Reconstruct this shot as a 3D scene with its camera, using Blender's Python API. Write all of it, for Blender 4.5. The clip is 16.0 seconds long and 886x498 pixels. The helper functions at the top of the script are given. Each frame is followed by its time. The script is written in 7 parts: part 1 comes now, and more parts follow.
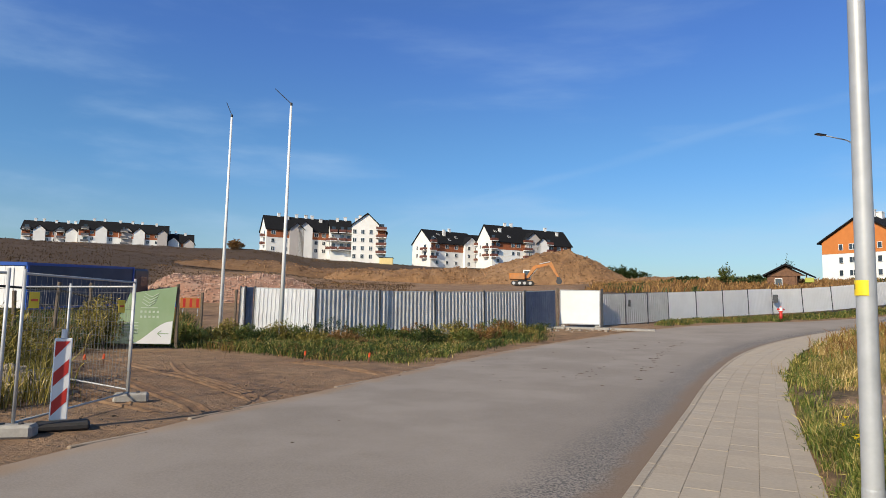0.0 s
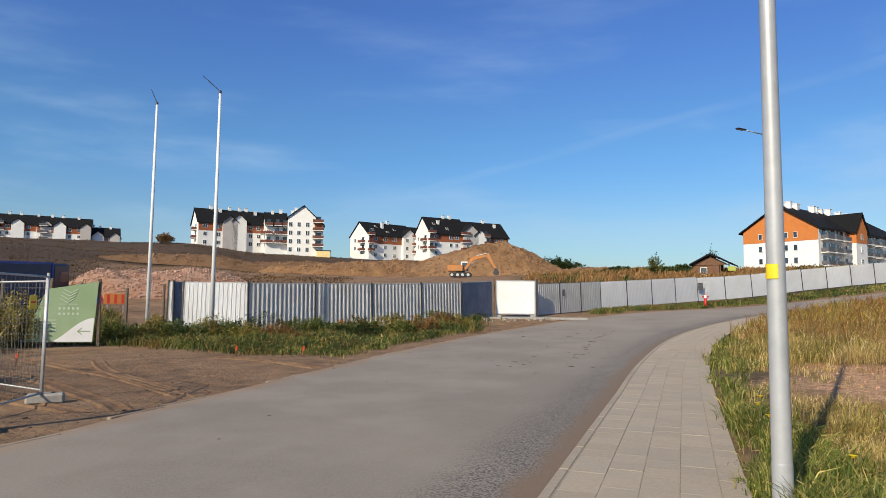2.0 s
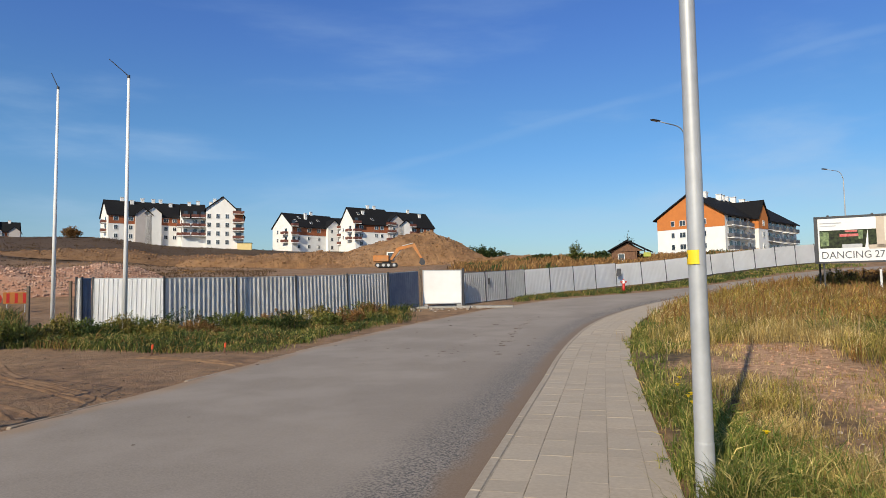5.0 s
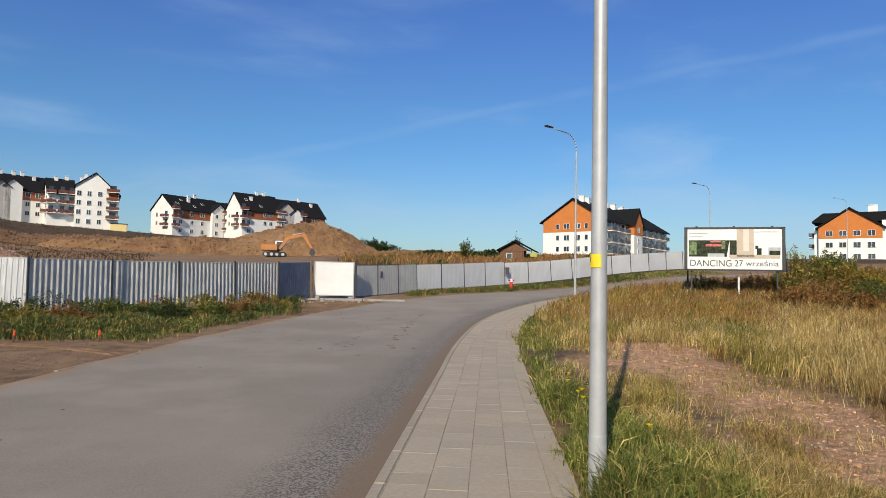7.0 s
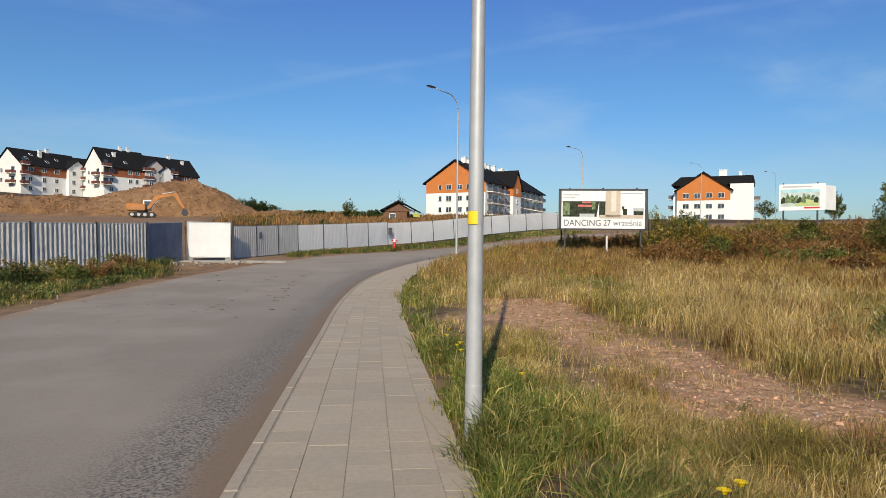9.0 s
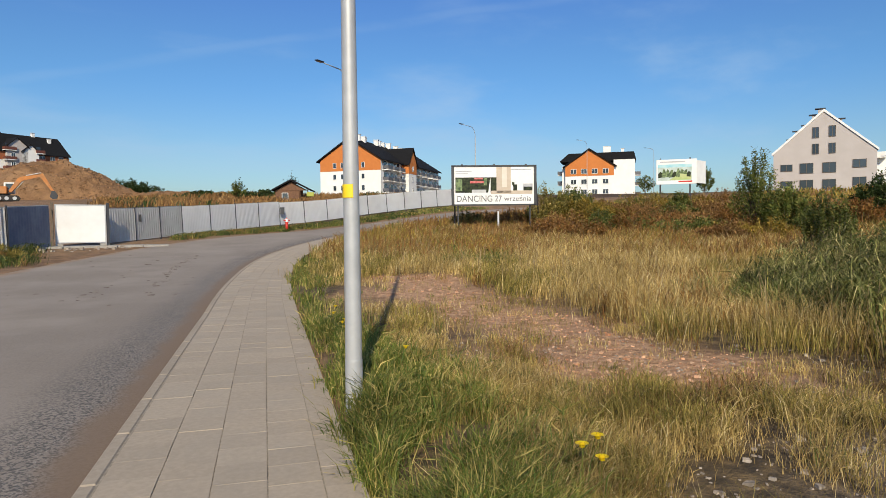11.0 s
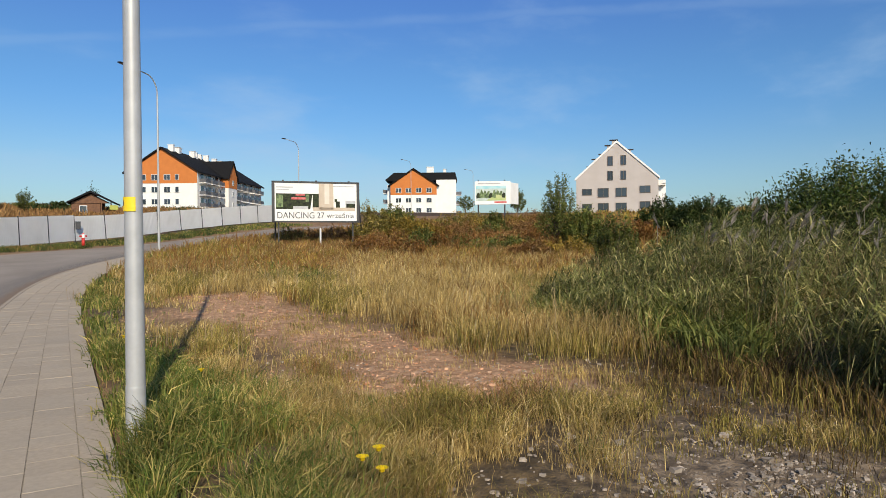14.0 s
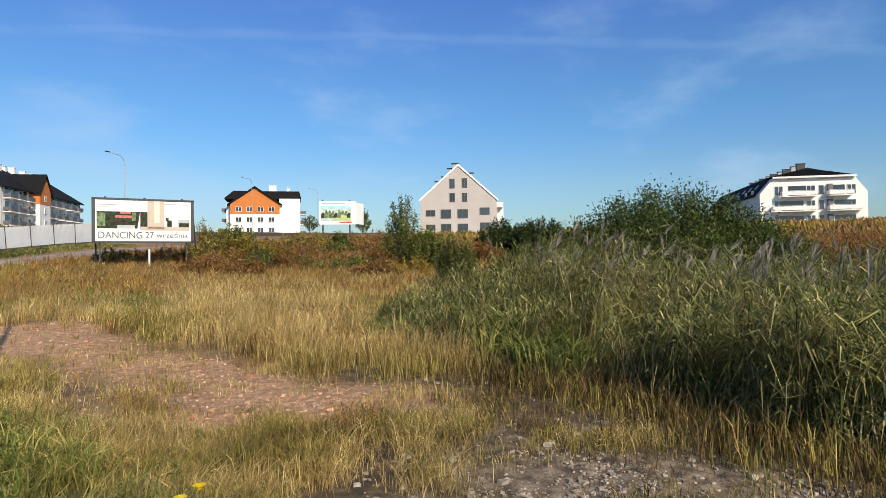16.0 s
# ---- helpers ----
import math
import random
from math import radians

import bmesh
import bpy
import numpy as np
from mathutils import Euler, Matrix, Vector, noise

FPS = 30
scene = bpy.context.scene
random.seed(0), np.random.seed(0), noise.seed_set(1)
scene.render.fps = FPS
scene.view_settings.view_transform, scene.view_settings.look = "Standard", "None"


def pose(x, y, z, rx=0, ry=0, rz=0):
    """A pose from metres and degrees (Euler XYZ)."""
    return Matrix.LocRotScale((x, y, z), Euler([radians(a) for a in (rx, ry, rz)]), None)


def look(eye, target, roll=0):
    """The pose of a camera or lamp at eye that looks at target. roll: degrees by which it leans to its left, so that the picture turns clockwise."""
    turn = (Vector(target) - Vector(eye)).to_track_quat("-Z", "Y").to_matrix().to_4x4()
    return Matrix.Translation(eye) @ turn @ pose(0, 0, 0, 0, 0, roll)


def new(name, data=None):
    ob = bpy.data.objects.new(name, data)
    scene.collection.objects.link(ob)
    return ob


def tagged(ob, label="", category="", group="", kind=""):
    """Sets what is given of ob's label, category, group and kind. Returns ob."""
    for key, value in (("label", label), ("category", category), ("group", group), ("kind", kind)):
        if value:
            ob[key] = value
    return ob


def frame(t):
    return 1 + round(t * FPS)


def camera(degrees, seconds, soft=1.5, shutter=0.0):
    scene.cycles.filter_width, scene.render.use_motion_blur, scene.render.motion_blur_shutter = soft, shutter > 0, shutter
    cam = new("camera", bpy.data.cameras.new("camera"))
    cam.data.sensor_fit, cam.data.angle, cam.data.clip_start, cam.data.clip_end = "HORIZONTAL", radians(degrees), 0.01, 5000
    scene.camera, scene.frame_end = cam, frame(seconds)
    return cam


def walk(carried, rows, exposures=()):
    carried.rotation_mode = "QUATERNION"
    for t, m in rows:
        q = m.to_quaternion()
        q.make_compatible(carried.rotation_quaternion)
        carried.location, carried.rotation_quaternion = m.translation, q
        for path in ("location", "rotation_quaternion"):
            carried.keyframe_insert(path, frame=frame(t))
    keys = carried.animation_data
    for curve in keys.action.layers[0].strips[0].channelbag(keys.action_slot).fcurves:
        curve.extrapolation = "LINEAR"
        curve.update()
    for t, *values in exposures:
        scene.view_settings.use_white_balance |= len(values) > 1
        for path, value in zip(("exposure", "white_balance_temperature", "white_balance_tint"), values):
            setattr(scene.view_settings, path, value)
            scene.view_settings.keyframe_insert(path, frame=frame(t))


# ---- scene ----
EYE = 1.6
cam = camera(69.05, 16.0, soft=0.8)
# seconds, place, yaw, pitch, roll
PATH = [
    (0.0, -0.079, -0.034, 1.646, -1.04, 5.22, -1.37),
    (0.5, -0.034, 0.004, 1.617, -2.36, 5.27, -0.91),
    (1.0, -0.015, 0.023, 1.615, -3.68, 4.78, -0.71),
    (1.5, 0.005, 0.021, 1.649, -4.84, 4.77, -0.74),
    (2.0, 0.017, 0.022, 1.616, -6.44, 4.63, -0.50),
    (2.5, 0.012, -0.010, 1.608, -8.01, 4.60, -0.55),
    (3.0, 0.050, 0.006, 1.612, -8.81, 4.83, -0.36),
    (5.5, -0.022, 0.184, 1.644, -15.39, 3.32, 0.56),
    (6.0, -0.129, 0.207, 1.659, -18.09, 3.05, -0.09),
    (6.5, -0.162, 0.191, 1.647, -19.59, 3.28, -0.72),
    (7.0, -0.179, 0.174, 1.637, -22.80, 3.20, -1.20),
    (7.5, -0.150, 0.152, 1.624, -26.91, 2.44, -0.92),
    (8.0, -0.179, 0.147, 1.632, -29.11, 1.38, -1.02),
    (10.5, -0.042, 0.116, 1.561, -39.75, -2.02, 0.39),
    (11.0, 0.005, 0.068, 1.565, -42.21, -2.06, 0.63),
    (11.5, 0.021, 0.034, 1.570, -45.10, -1.85, 0.54),
    (12.0, 0.045, 0.011, 1.562, -46.66, -1.79, 0.78),
    (12.5, 0.062, -0.021, 1.564, -48.75, -1.36, 0.76),
    (13.0, 0.088, -0.073, 1.562, -51.43, -1.28, 0.68),
    (13.5, 0.113, -0.114, 1.561, -54.67, -0.77, 0.41),
    (14.0, 0.130, -0.135, 1.557, -57.52, -0.65, 0.39),
    (14.5, 0.142, -0.172, 1.557, -61.47, -0.20, 0.59),
    (15.0, 0.140, -0.194, 1.564, -65.13, 0.18, 0.51),
    (15.5, 0.148, -0.208, 1.569, -68.14, 0.49, 0.41),
    (16.0, 0.154, -0.222, 1.578, -71.15, 1.00, 0.76),
]
walk(cam, [(t, pose(x, y, z, 90 + p, r, yaw)) for t, x, y, z, yaw, p, r in PATH],
     [(0.0, 0.08), (3.0, 0.02), (5.5, -0.03), (8.0, -0.08), (11.0, -0.05), (14.5, -0.05), (15.3, 0.03), (16.0, 0.12)])

# ---- sun and sky ----
SUN_AZ, SUN_EL = 220.0, 33.0
world = bpy.data.worlds.new("world")
scene.world = world
world.use_nodes = True
wn, wl = world.node_tree.nodes, world.node_tree.links
sky = wn.new("ShaderNodeTexSky")
sky.sky_type = "NISHITA"
sky.sun_disc = False
sky.sun_elevation, sky.sun_rotation = radians(SUN_EL), radians(SUN_AZ)
sky.air_density, sky.dust_density, sky.ozone_density = 1.0, 1.0, 1.0
way = wn.new("ShaderNodeTexCoord").outputs["Generated"]
axes = wn.new("ShaderNodeSeparateXYZ")
wl.new(way, axes.inputs[0])


def sky_ramp(stops):
    """Colours by the height above the horizon."""
    r = wn.new("ShaderNodeValToRGB")
    r.color_ramp.interpolation = "EASE"
    while len(r.color_ramp.elements) < len(stops):
        r.color_ramp.elements.new(0.5)
    for e, (p, c) in zip(r.color_ramp.elements, stops):
        e.position, e.color = p, (*c, 1)
    wl.new(axes.outputs["Z"], r.inputs[0])
    return r.outputs[0]


def sky_mix(kind, f, a, b):
    k = wn.new("ShaderNodeMix")
    k.data_type, k.blend_type = "RGBA", kind
    for i, v in ((0, f), (6, a), (7, b)):
        if isinstance(v, (int, float)):
            k.inputs[i].default_value = v
        elif isinstance(v, tuple):
            k.inputs[i].default_value = (*v, 1)
        else:
            wl.new(v, k.inputs[i])
    return k.outputs[2]


def sky_range(v, lo, hi, a=0.0, b=1.0):
    k = wn.new("ShaderNodeMapRange")
    k.interpolation_type = "SMOOTHSTEP"
    for n_, x_ in zip(("From Min", "From Max", "To Min", "To Max"), (lo, hi, a, b)):
        k.inputs[n_].default_value = x_
    wl.new(v, k.inputs["Value"])
    return k.outputs[0]


def sky_math(op, a, b):
    k = wn.new("ShaderNodeMath")
    k.operation = op
    for i, v in ((0, a), (1, b)):
        if isinstance(v, (int, float)):
            k.inputs[i].default_value = v
        else:
            wl.new(v, k.inputs[i])
    return k.outputs[0]


# clear autumn air: deep blue aloft, pale haze low down
tint = sky_ramp([(0.0, (0.84, 0.96, 1.07)), (0.08, (0.74, 0.98, 1.18)), (0.22, (0.56, 0.95, 1.33)), (0.42, (0.54, 0.87, 1.50)), (0.75, (0.64, 0.74, 0.84))])
blue = sky_mix("MULTIPLY", 1.0, sky.outputs[0], tint)
# thin cirrus streaks
stretch = wn.new("ShaderNodeMapping")
stretch.inputs["Rotation"].default_value = (0.25, 0.1, 0.6)
stretch.inputs["Scale"].default_value = (1.2, 3.0, 7.0)
wl.new(way, stretch.inputs["Vector"])
cirrus = wn.new("ShaderNodeTexNoise")
cirrus.inputs["Scale"].default_value, cirrus.inputs["Detail"].default_value, cirrus.inputs["Roughness"].default_value = 1.6, 7, 0.55
wl.new(stretch.outputs[0], cirrus.inputs["Vector"])
veil = sky_math("MULTIPLY", sky_range(cirrus.outputs["Fac"], 0.46, 0.78), sky_range(axes.outputs["Z"], 0.55, 0.05, 0.10, 0.55))
# an old vapour trail
dot = wn.new("ShaderNodeVectorMath")
dot.operation = "DOT_PRODUCT"
wl.new(way, dot.inputs[0])
dot.inputs[1].default_value = (0.298, 0.140, -0.944)
wob = sky_math("ADD", dot.outputs["Value"], sky_math("MULTIPLY", sky_math("SUBTRACT", cirrus.outputs["Fac"], 0.5), 0.03))
trail = sky_math("MULTIPLY", sky_range(sky_math("ABSOLUTE", wob, 0.0), 0.011, 0.001), sky_math("MULTIPLY", sky_range(cirrus.outputs["Fac"], 0.30, 0.62), 0.16))
pale = sky_mix("MIX", sky_math("MAXIMUM", veil, trail), blue, (4.6, 6.4, 8.6))
wl.new(pale, wn["Background"].inputs[0])
wn["Background"].inputs[1].default_value = 0.096
sun = new("sun", bpy.data.lights.new("sun", "SUN"))
sun.data.energy, sun.data.angle, sun.data.color = 5.0, radians(0.53), (1.0, 0.87, 0.66)
a, e = radians(SUN_AZ), radians(SUN_EL)
sun.matrix_world = look((40 * math.sin(a) * math.cos(e), 40 * math.cos(a) * math.cos(e), 40 * math.sin(e)), (0, 0, 0))

# ---- materials ----
def mat(name, base, rough=0.8, metal=0.0, second=None, scale=4.0, detail=5.0, bump=0.0, bump_scale=40.0, stain=None, stain_scale=0.6,
        stain_amount=0.5, island=0.0, spread=0.0, spec=0.5):
    """A surface with grain (second colour by a fine noise), broad stains, relief and variation from piece to piece."""
    m = bpy.data.materials.new(name)
    m.use_nodes = True
    n, l = m.node_tree.nodes, m.node_tree.links
    b = n["Principled BSDF"]
    b.inputs["Roughness"].default_value, b.inputs["Metallic"].default_value = rough, metal
    b.inputs["Specular IOR Level"].default_value = spec
    co = n.new("ShaderNodeNewGeometry").outputs["Position"]
    col = None

    def rgb(c):
        node = n.new("ShaderNodeRGB")
        node.outputs[0].default_value = (*c, 1)
        return node.outputs[0]

    def tex(s, d, rgh=0.6):
        node = n.new("ShaderNodeTexNoise")
        node.inputs["Scale"].default_value, node.inputs["Detail"].default_value, node.inputs["Roughness"].default_value = s, d, rgh
        l.new(co, node.inputs["Vector"])
        return node.outputs["Fac"]

    def ramp(f, lo, hi):
        node = n.new("ShaderNodeMapRange")
        node.inputs["From Min"].default_value, node.inputs["From Max"].default_value = lo, hi
        l.new(f, node.inputs["Value"])
        return node.outputs["Result"]

    def mix(f, x, y):
        node = n.new("ShaderNodeMix")
        node.data_type = "RGBA"
        l.new(f, node.inputs[0]), l.new(x, node.inputs[6]), l.new(y, node.inputs[7])
        return node.outputs[2]

    col = rgb(base)
    if second:
        col = mix(ramp(tex(scale, detail), 0.35, 0.65), col, rgb(second))
    if stain:
        f = n.new("ShaderNodeMath")
        f.operation = "MULTIPLY"
        f.inputs[1].default_value = stain_amount
        l.new(ramp(tex(stain_scale, 6), 0.45, 0.68), f.inputs[0])
        col = mix(f.outputs[0], col, rgb(stain))
    if island or spread:
        h = n.new("ShaderNodeHueSaturation")
        v = n.new("ShaderNodeMapRange")
        amount = island or spread
        v.inputs["To Min"].default_value, v.inputs["To Max"].default_value = 1 - amount, 1 + amount
        src = n.new("ShaderNodeNewGeometry").outputs["Random Per Island"] if island else n.new("ShaderNodeObjectInfo").outputs["Random"]
        l.new(src, v.inputs["Value"])
        l.new(v.outputs["Result"], h.inputs["Value"])
        l.new(col, h.inputs["Color"])
        col = h.outputs[0]
    l.new(col, b.inputs["Base Color"])
    if bump:
        bn = n.new("ShaderNodeBump")
        bn.inputs["Strength"].default_value = bump
        bn.inputs["Distance"].default_value = 0.6 / bump_scale
        l.new(tex(bump_scale, 6, 0.7), bn.inputs["Height"])
        l.new(bn.outputs[0], b.inputs["Normal"])
    return m



def leaf(name, a, b, c=None, rough=0.6, value=0.35, at=0.85):
    """Growth: each blade or leaf takes its own mix of the colours and its own brightness."""
    m = bpy.data.materials.new(name)
    m.use_nodes = True
    n, l = m.node_tree.nodes, m.node_tree.links
    bs = n["Principled BSDF"]
    bs.inputs["Roughness"].default_value = rough
    bs.inputs["Specular IOR Level"].default_value = 0.25
    geo = n.new("ShaderNodeNewGeometry")
    ramp = n.new("ShaderNodeValToRGB")
    ramp.color_ramp.elements[0].color, ramp.color_ramp.elements[1].color = (*a, 1), (*b, 1)
    if c:
        e = ramp.color_ramp.elements.new(at)
        e.color = (*b, 1)
        ramp.color_ramp.elements[-1].color = (*c, 1)
    l.new(geo.outputs["Random Per Island"], ramp.inputs[0])
    no = n.new("ShaderNodeTexNoise")
    no.inputs["Scale"].default_value, no.inputs["Detail"].default_value = 0.9, 3
    l.new(geo.outputs["Position"], no.inputs["Vector"])
    v = n.new("ShaderNodeMapRange")
    v.inputs["From Min"].default_value, v.inputs["From Max"].default_value = 0.3, 0.7
    v.inputs["To Min"].default_value, v.inputs["To Max"].default_value = 1 - value, 1 + value
    l.new(no.outputs["Fac"], v.inputs["Value"])
    n2 = n.new("ShaderNodeTexNoise")
    n2.inputs["Scale"].default_value, n2.inputs["Detail"].default_value = 7.0, 2
    l.new(geo.outputs["Position"], n2.inputs["Vector"])
    v2 = n.new("ShaderNodeMapRange")
    v2.inputs["From Min"].default_value, v2.inputs["From Max"].default_value = 0.3, 0.7
    v2.inputs["To Min"].default_value, v2.inputs["To Max"].default_value = 1 - value, 1 + value
    l.new(n2.outputs["Fac"], v2.inputs["Value"])
    vm = n.new("ShaderNodeMath")
    vm.operation = "MULTIPLY"
    l.new(v.outputs[0], vm.inputs[0])
    l.new(v2.outputs[0], vm.inputs[1])
    h = n.new("ShaderNodeHueSaturation")
    l.new(vm.outputs[0], h.inputs["Value"])
    l.new(ramp.outputs[0], h.inputs["Color"])
    l.new(h.outputs[0], bs.inputs["Base Color"])
    tr = n.new("ShaderNodeBsdfTranslucent")
    l.new(h.outputs[0], tr.inputs["Color"])
    ms = n.new("ShaderNodeMixShader")
    ms.inputs[0].default_value = 0.3
    l.new(bs.outputs[0], ms.inputs[1])
    l.new(tr.outputs[0], ms.inputs[2])
    l.new(ms.outputs[0], n["Material Output"].inputs["Surface"])
    return m


SLAB = mat("slab", (0.39, 0.325, 0.255), 0.9, second=(0.33, 0.28, 0.22), scale=25, bump=0.3, bump_scale=150, stain=(0.31, 0.275, 0.23), stain_scale=1.2, spread=0.06)
KERB = mat("kerb_concrete", (0.35, 0.30, 0.24), 0.9, second=(0.29, 0.245, 0.195), scale=18, bump=0.3, bump_scale=120, stain=(0.30, 0.25, 0.19), stain_scale=1.5, spread=0.05)
EARTH_HEAP = mat("dug_earth", (0.30, 0.165, 0.075), 0.95, second=(0.17, 0.09, 0.042), scale=0.5, bump=1.0, bump_scale=0.8, stain=(0.40, 0.25, 0.14), stain_scale=0.12)
BRICK_HEAP = mat("brick_rubble", (0.40, 0.22, 0.15), 0.95, second=(0.28, 0.15, 0.10), scale=3, bump=0.9, bump_scale=4, stain=(0.45, 0.33, 0.26), stain_scale=0.9)
GALV = mat("galvanised_steel", (0.47, 0.48, 0.49), 0.48, 0.25, second=(0.42, 0.43, 0.44), scale=9, stain=(0.28, 0.28, 0.28), stain_scale=1.5, stain_amount=0.4)
WIRE = mat("dull_wire", (0.24, 0.235, 0.22), 0.55, 0.3, second=(0.18, 0.175, 0.165), scale=9)
SHEET = mat("steel_sheet", (0.70, 0.695, 0.68), 0.5, 0.0, second=(0.64, 0.635, 0.62), scale=2, stain=(0.38, 0.38, 0.37), stain_scale=0.9, stain_amount=0.35, spread=0.05)
SHEET_WHITE = mat("pale_sheet", (0.88, 0.88, 0.87), 0.55, second=(0.85, 0.85, 0.84), scale=1.5, stain=(0.72, 0.71, 0.69), stain_scale=0.7, stain_amount=0.4, spread=0.04)
SHEET_GREY = mat("grey_sheet", (0.27, 0.31, 0.41), 0.5, 0.1, second=(0.22, 0.26, 0.35), scale=2, stain=(0.42, 0.46, 0.54), stain_scale=1.4, stain_amount=0.5, spread=0.05)
WHITE = mat("white_paint", (0.80, 0.80, 0.79), 0.55, second=(0.74, 0.74, 0.73), scale=1.5, stain=(0.62, 0.60, 0.57), stain_scale=0.5, stain_amount=0.35)
RENDER_W = mat("white_render", (0.82, 0.81, 0.78), 0.9, second=(0.77, 0.76, 0.73), scale=0.6, bump=0.15, bump_scale=20, stain=(0.70, 0.68, 0.64), stain_scale=0.25, stain_amount=0.4)
GREY_R = mat("beige_grey_render", (0.48, 0.44, 0.42), 0.9, second=(0.45, 0.41, 0.39), scale=0.5, bump=0.15, bump_scale=20, stain=(0.38, 0.34, 0.31), stain_scale=0.2, stain_amount=0.3)
ORANGE = mat("orange_render", (0.56, 0.19, 0.045), 0.9, second=(0.50, 0.165, 0.04), scale=0.8, bump=0.15, bump_scale=20)
RUST_R = mat("brick_red_render", (0.36, 0.11, 0.042), 0.9, second=(0.25, 0.08, 0.035), scale=0.8, bump=0.15, bump_scale=20)
ROOF = mat("roof_tile", (0.007, 0.0075, 0.009), 0.85, second=(0.012, 0.012, 0.014), scale=3, bump=0.5, bump_scale=3, spec=0.2)
GLASS = mat("window_glass", (0.03, 0.04, 0.055), 0.08, spread=0.5, spec=0.8)
DARK = mat("dark_metal", (0.03, 0.032, 0.038), 0.5, second=(0.045, 0.045, 0.05), scale=8)
RAIL_B = mat("brown_balcony_panel", (0.16, 0.055, 0.035), 0.6, second=(0.13, 0.045, 0.03), scale=2)
RAIL_G = mat("grey_balcony_panel", (0.12, 0.12, 0.13), 0.5, second=(0.09, 0.09, 0.1), scale=2)
WOOD = mat("weathered_wood", (0.16, 0.12, 0.085), 0.85, second=(0.10, 0.075, 0.055), scale=14, bump=0.4, bump_scale=60)
WOOD_W = mat("raw_boards", (0.19, 0.095, 0.05), 0.85, second=(0.12, 0.06, 0.035), scale=4, bump=0.3, bump_scale=30)
RED = mat("red_paint", (0.55, 0.03, 0.02), 0.5, second=(0.45, 0.03, 0.02), scale=6)
ORANGE_P = mat("orange_marker_paint", (0.75, 0.10, 0.02), 0.6, second=(0.6, 0.08, 0.02), scale=12)
YELLOW = mat("yellow_sticker", (0.85, 0.62, 0.02), 0.45, second=(0.8, 0.57, 0.02), scale=15)
DIGGER = mat("digger_paint", (0.52, 0.19, 0.035), 0.5, second=(0.40, 0.15, 0.035), scale=1.5, stain=(0.3, 0.19, 0.1), stain_scale=0.8)
BLUE_T = mat("blue_tarpaulin", (0.045, 0.06, 0.10), 0.6, second=(0.038, 0.052, 0.085), scale=0.7, stain=(0.09, 0.11, 0.17), stain_scale=0.4)
BLUE_F = mat("bright_blue_frame", (0.01, 0.07, 0.34), 0.45, second=(0.01, 0.07, 0.34), scale=2)
CAB_B = mat("dark_blue_cab", (0.012, 0.02, 0.045), 0.3, second=(0.01, 0.017, 0.038), scale=2)
RUBBER = mat("rubber", (0.02, 0.02, 0.02), 0.85, second=(0.035, 0.03, 0.028), scale=20)
GREEN_S = mat("green_sign_sheet", (0.30, 0.41, 0.23), 0.55, second=(0.27, 0.38, 0.205), scale=2, stain=(0.38, 0.47, 0.31), stain_scale=0.7)
CONCRETE = mat("grey_concrete", (0.36, 0.34, 0.31), 0.9, second=(0.27, 0.255, 0.235), scale=10, bump=0.4, bump_scale=60)
STONE = mat("loose_stone", (0.43, 0.37, 0.31), 0.9, second=(0.22, 0.18, 0.14), scale=14, bump=0.4, bump_scale=50, island=0.35)
BRICKBIT = mat("brick_bits", (0.44, 0.20, 0.10), 0.92, second=(0.58, 0.40, 0.27), scale=9, bump=0.4, bump_scale=50, island=0.4)
CLOD = mat("mud_clod", (0.14, 0.10, 0.07), 0.95, second=(0.09, 0.065, 0.05), scale=30, island=0.2)
POSTER_DARK = mat("poster_dark", (0.01, 0.011, 0.01), 0.6, second=(0.045, 0.06, 0.025), scale=7, spec=0.2)
POSTER_GREEN = mat("poster_green", (0.02, 0.045, 0.015), 0.5, second=(0.22, 0.30, 0.12), scale=5)
POSTER_BEIGE = mat("poster_beige", (0.55, 0.46, 0.36), 0.5, second=(0.46, 0.38, 0.3), scale=2)
POSTER_RED = mat("poster_red", (0.5, 0.05, 0.05), 0.5, second=(0.55, 0.2, 0.18), scale=9)
POSTER_SKY = mat("poster_sky", (0.25, 0.55, 0.62), 0.5, second=(0.45, 0.65, 0.68), scale=1)
POSTER_GREY = mat("poster_grey", (0.36, 0.37, 0.39), 0.5, second=(0.5, 0.5, 0.51), scale=3)
INK = mat("dark_ink", (0.06, 0.06, 0.075), 0.6, second=(0.075, 0.075, 0.09), scale=5)
G_LUSH = leaf("lush_grass", (0.07, 0.12, 0.018), (0.19, 0.20, 0.045), (0.50, 0.40, 0.14), at=0.66)
G_STRAW = leaf("straw_grass", (0.25, 0.165, 0.055), (0.58, 0.43, 0.165), (0.80, 0.66, 0.37))
G_OLIVE = leaf("olive_grass", (0.10, 0.095, 0.022), (0.36, 0.29, 0.07), (0.64, 0.48, 0.18))
G_BROWN = leaf("brown_growth", (0.17, 0.09, 0.033), (0.36, 0.20, 0.075), (0.48, 0.30, 0.10))
G_FIELD = leaf("field_growth", (0.05, 0.028, 0.013), (0.105, 0.06, 0.026), (0.15, 0.092, 0.038))
G_BUSH = leaf("bush_leaves", (0.06, 0.09, 0.02), (0.20, 0.22, 0.055), (0.38, 0.33, 0.09))
G_RUST = leaf("rusty_growth", (0.17, 0.08, 0.028), (0.33, 0.17, 0.05), (0.24, 0.20, 0.05))
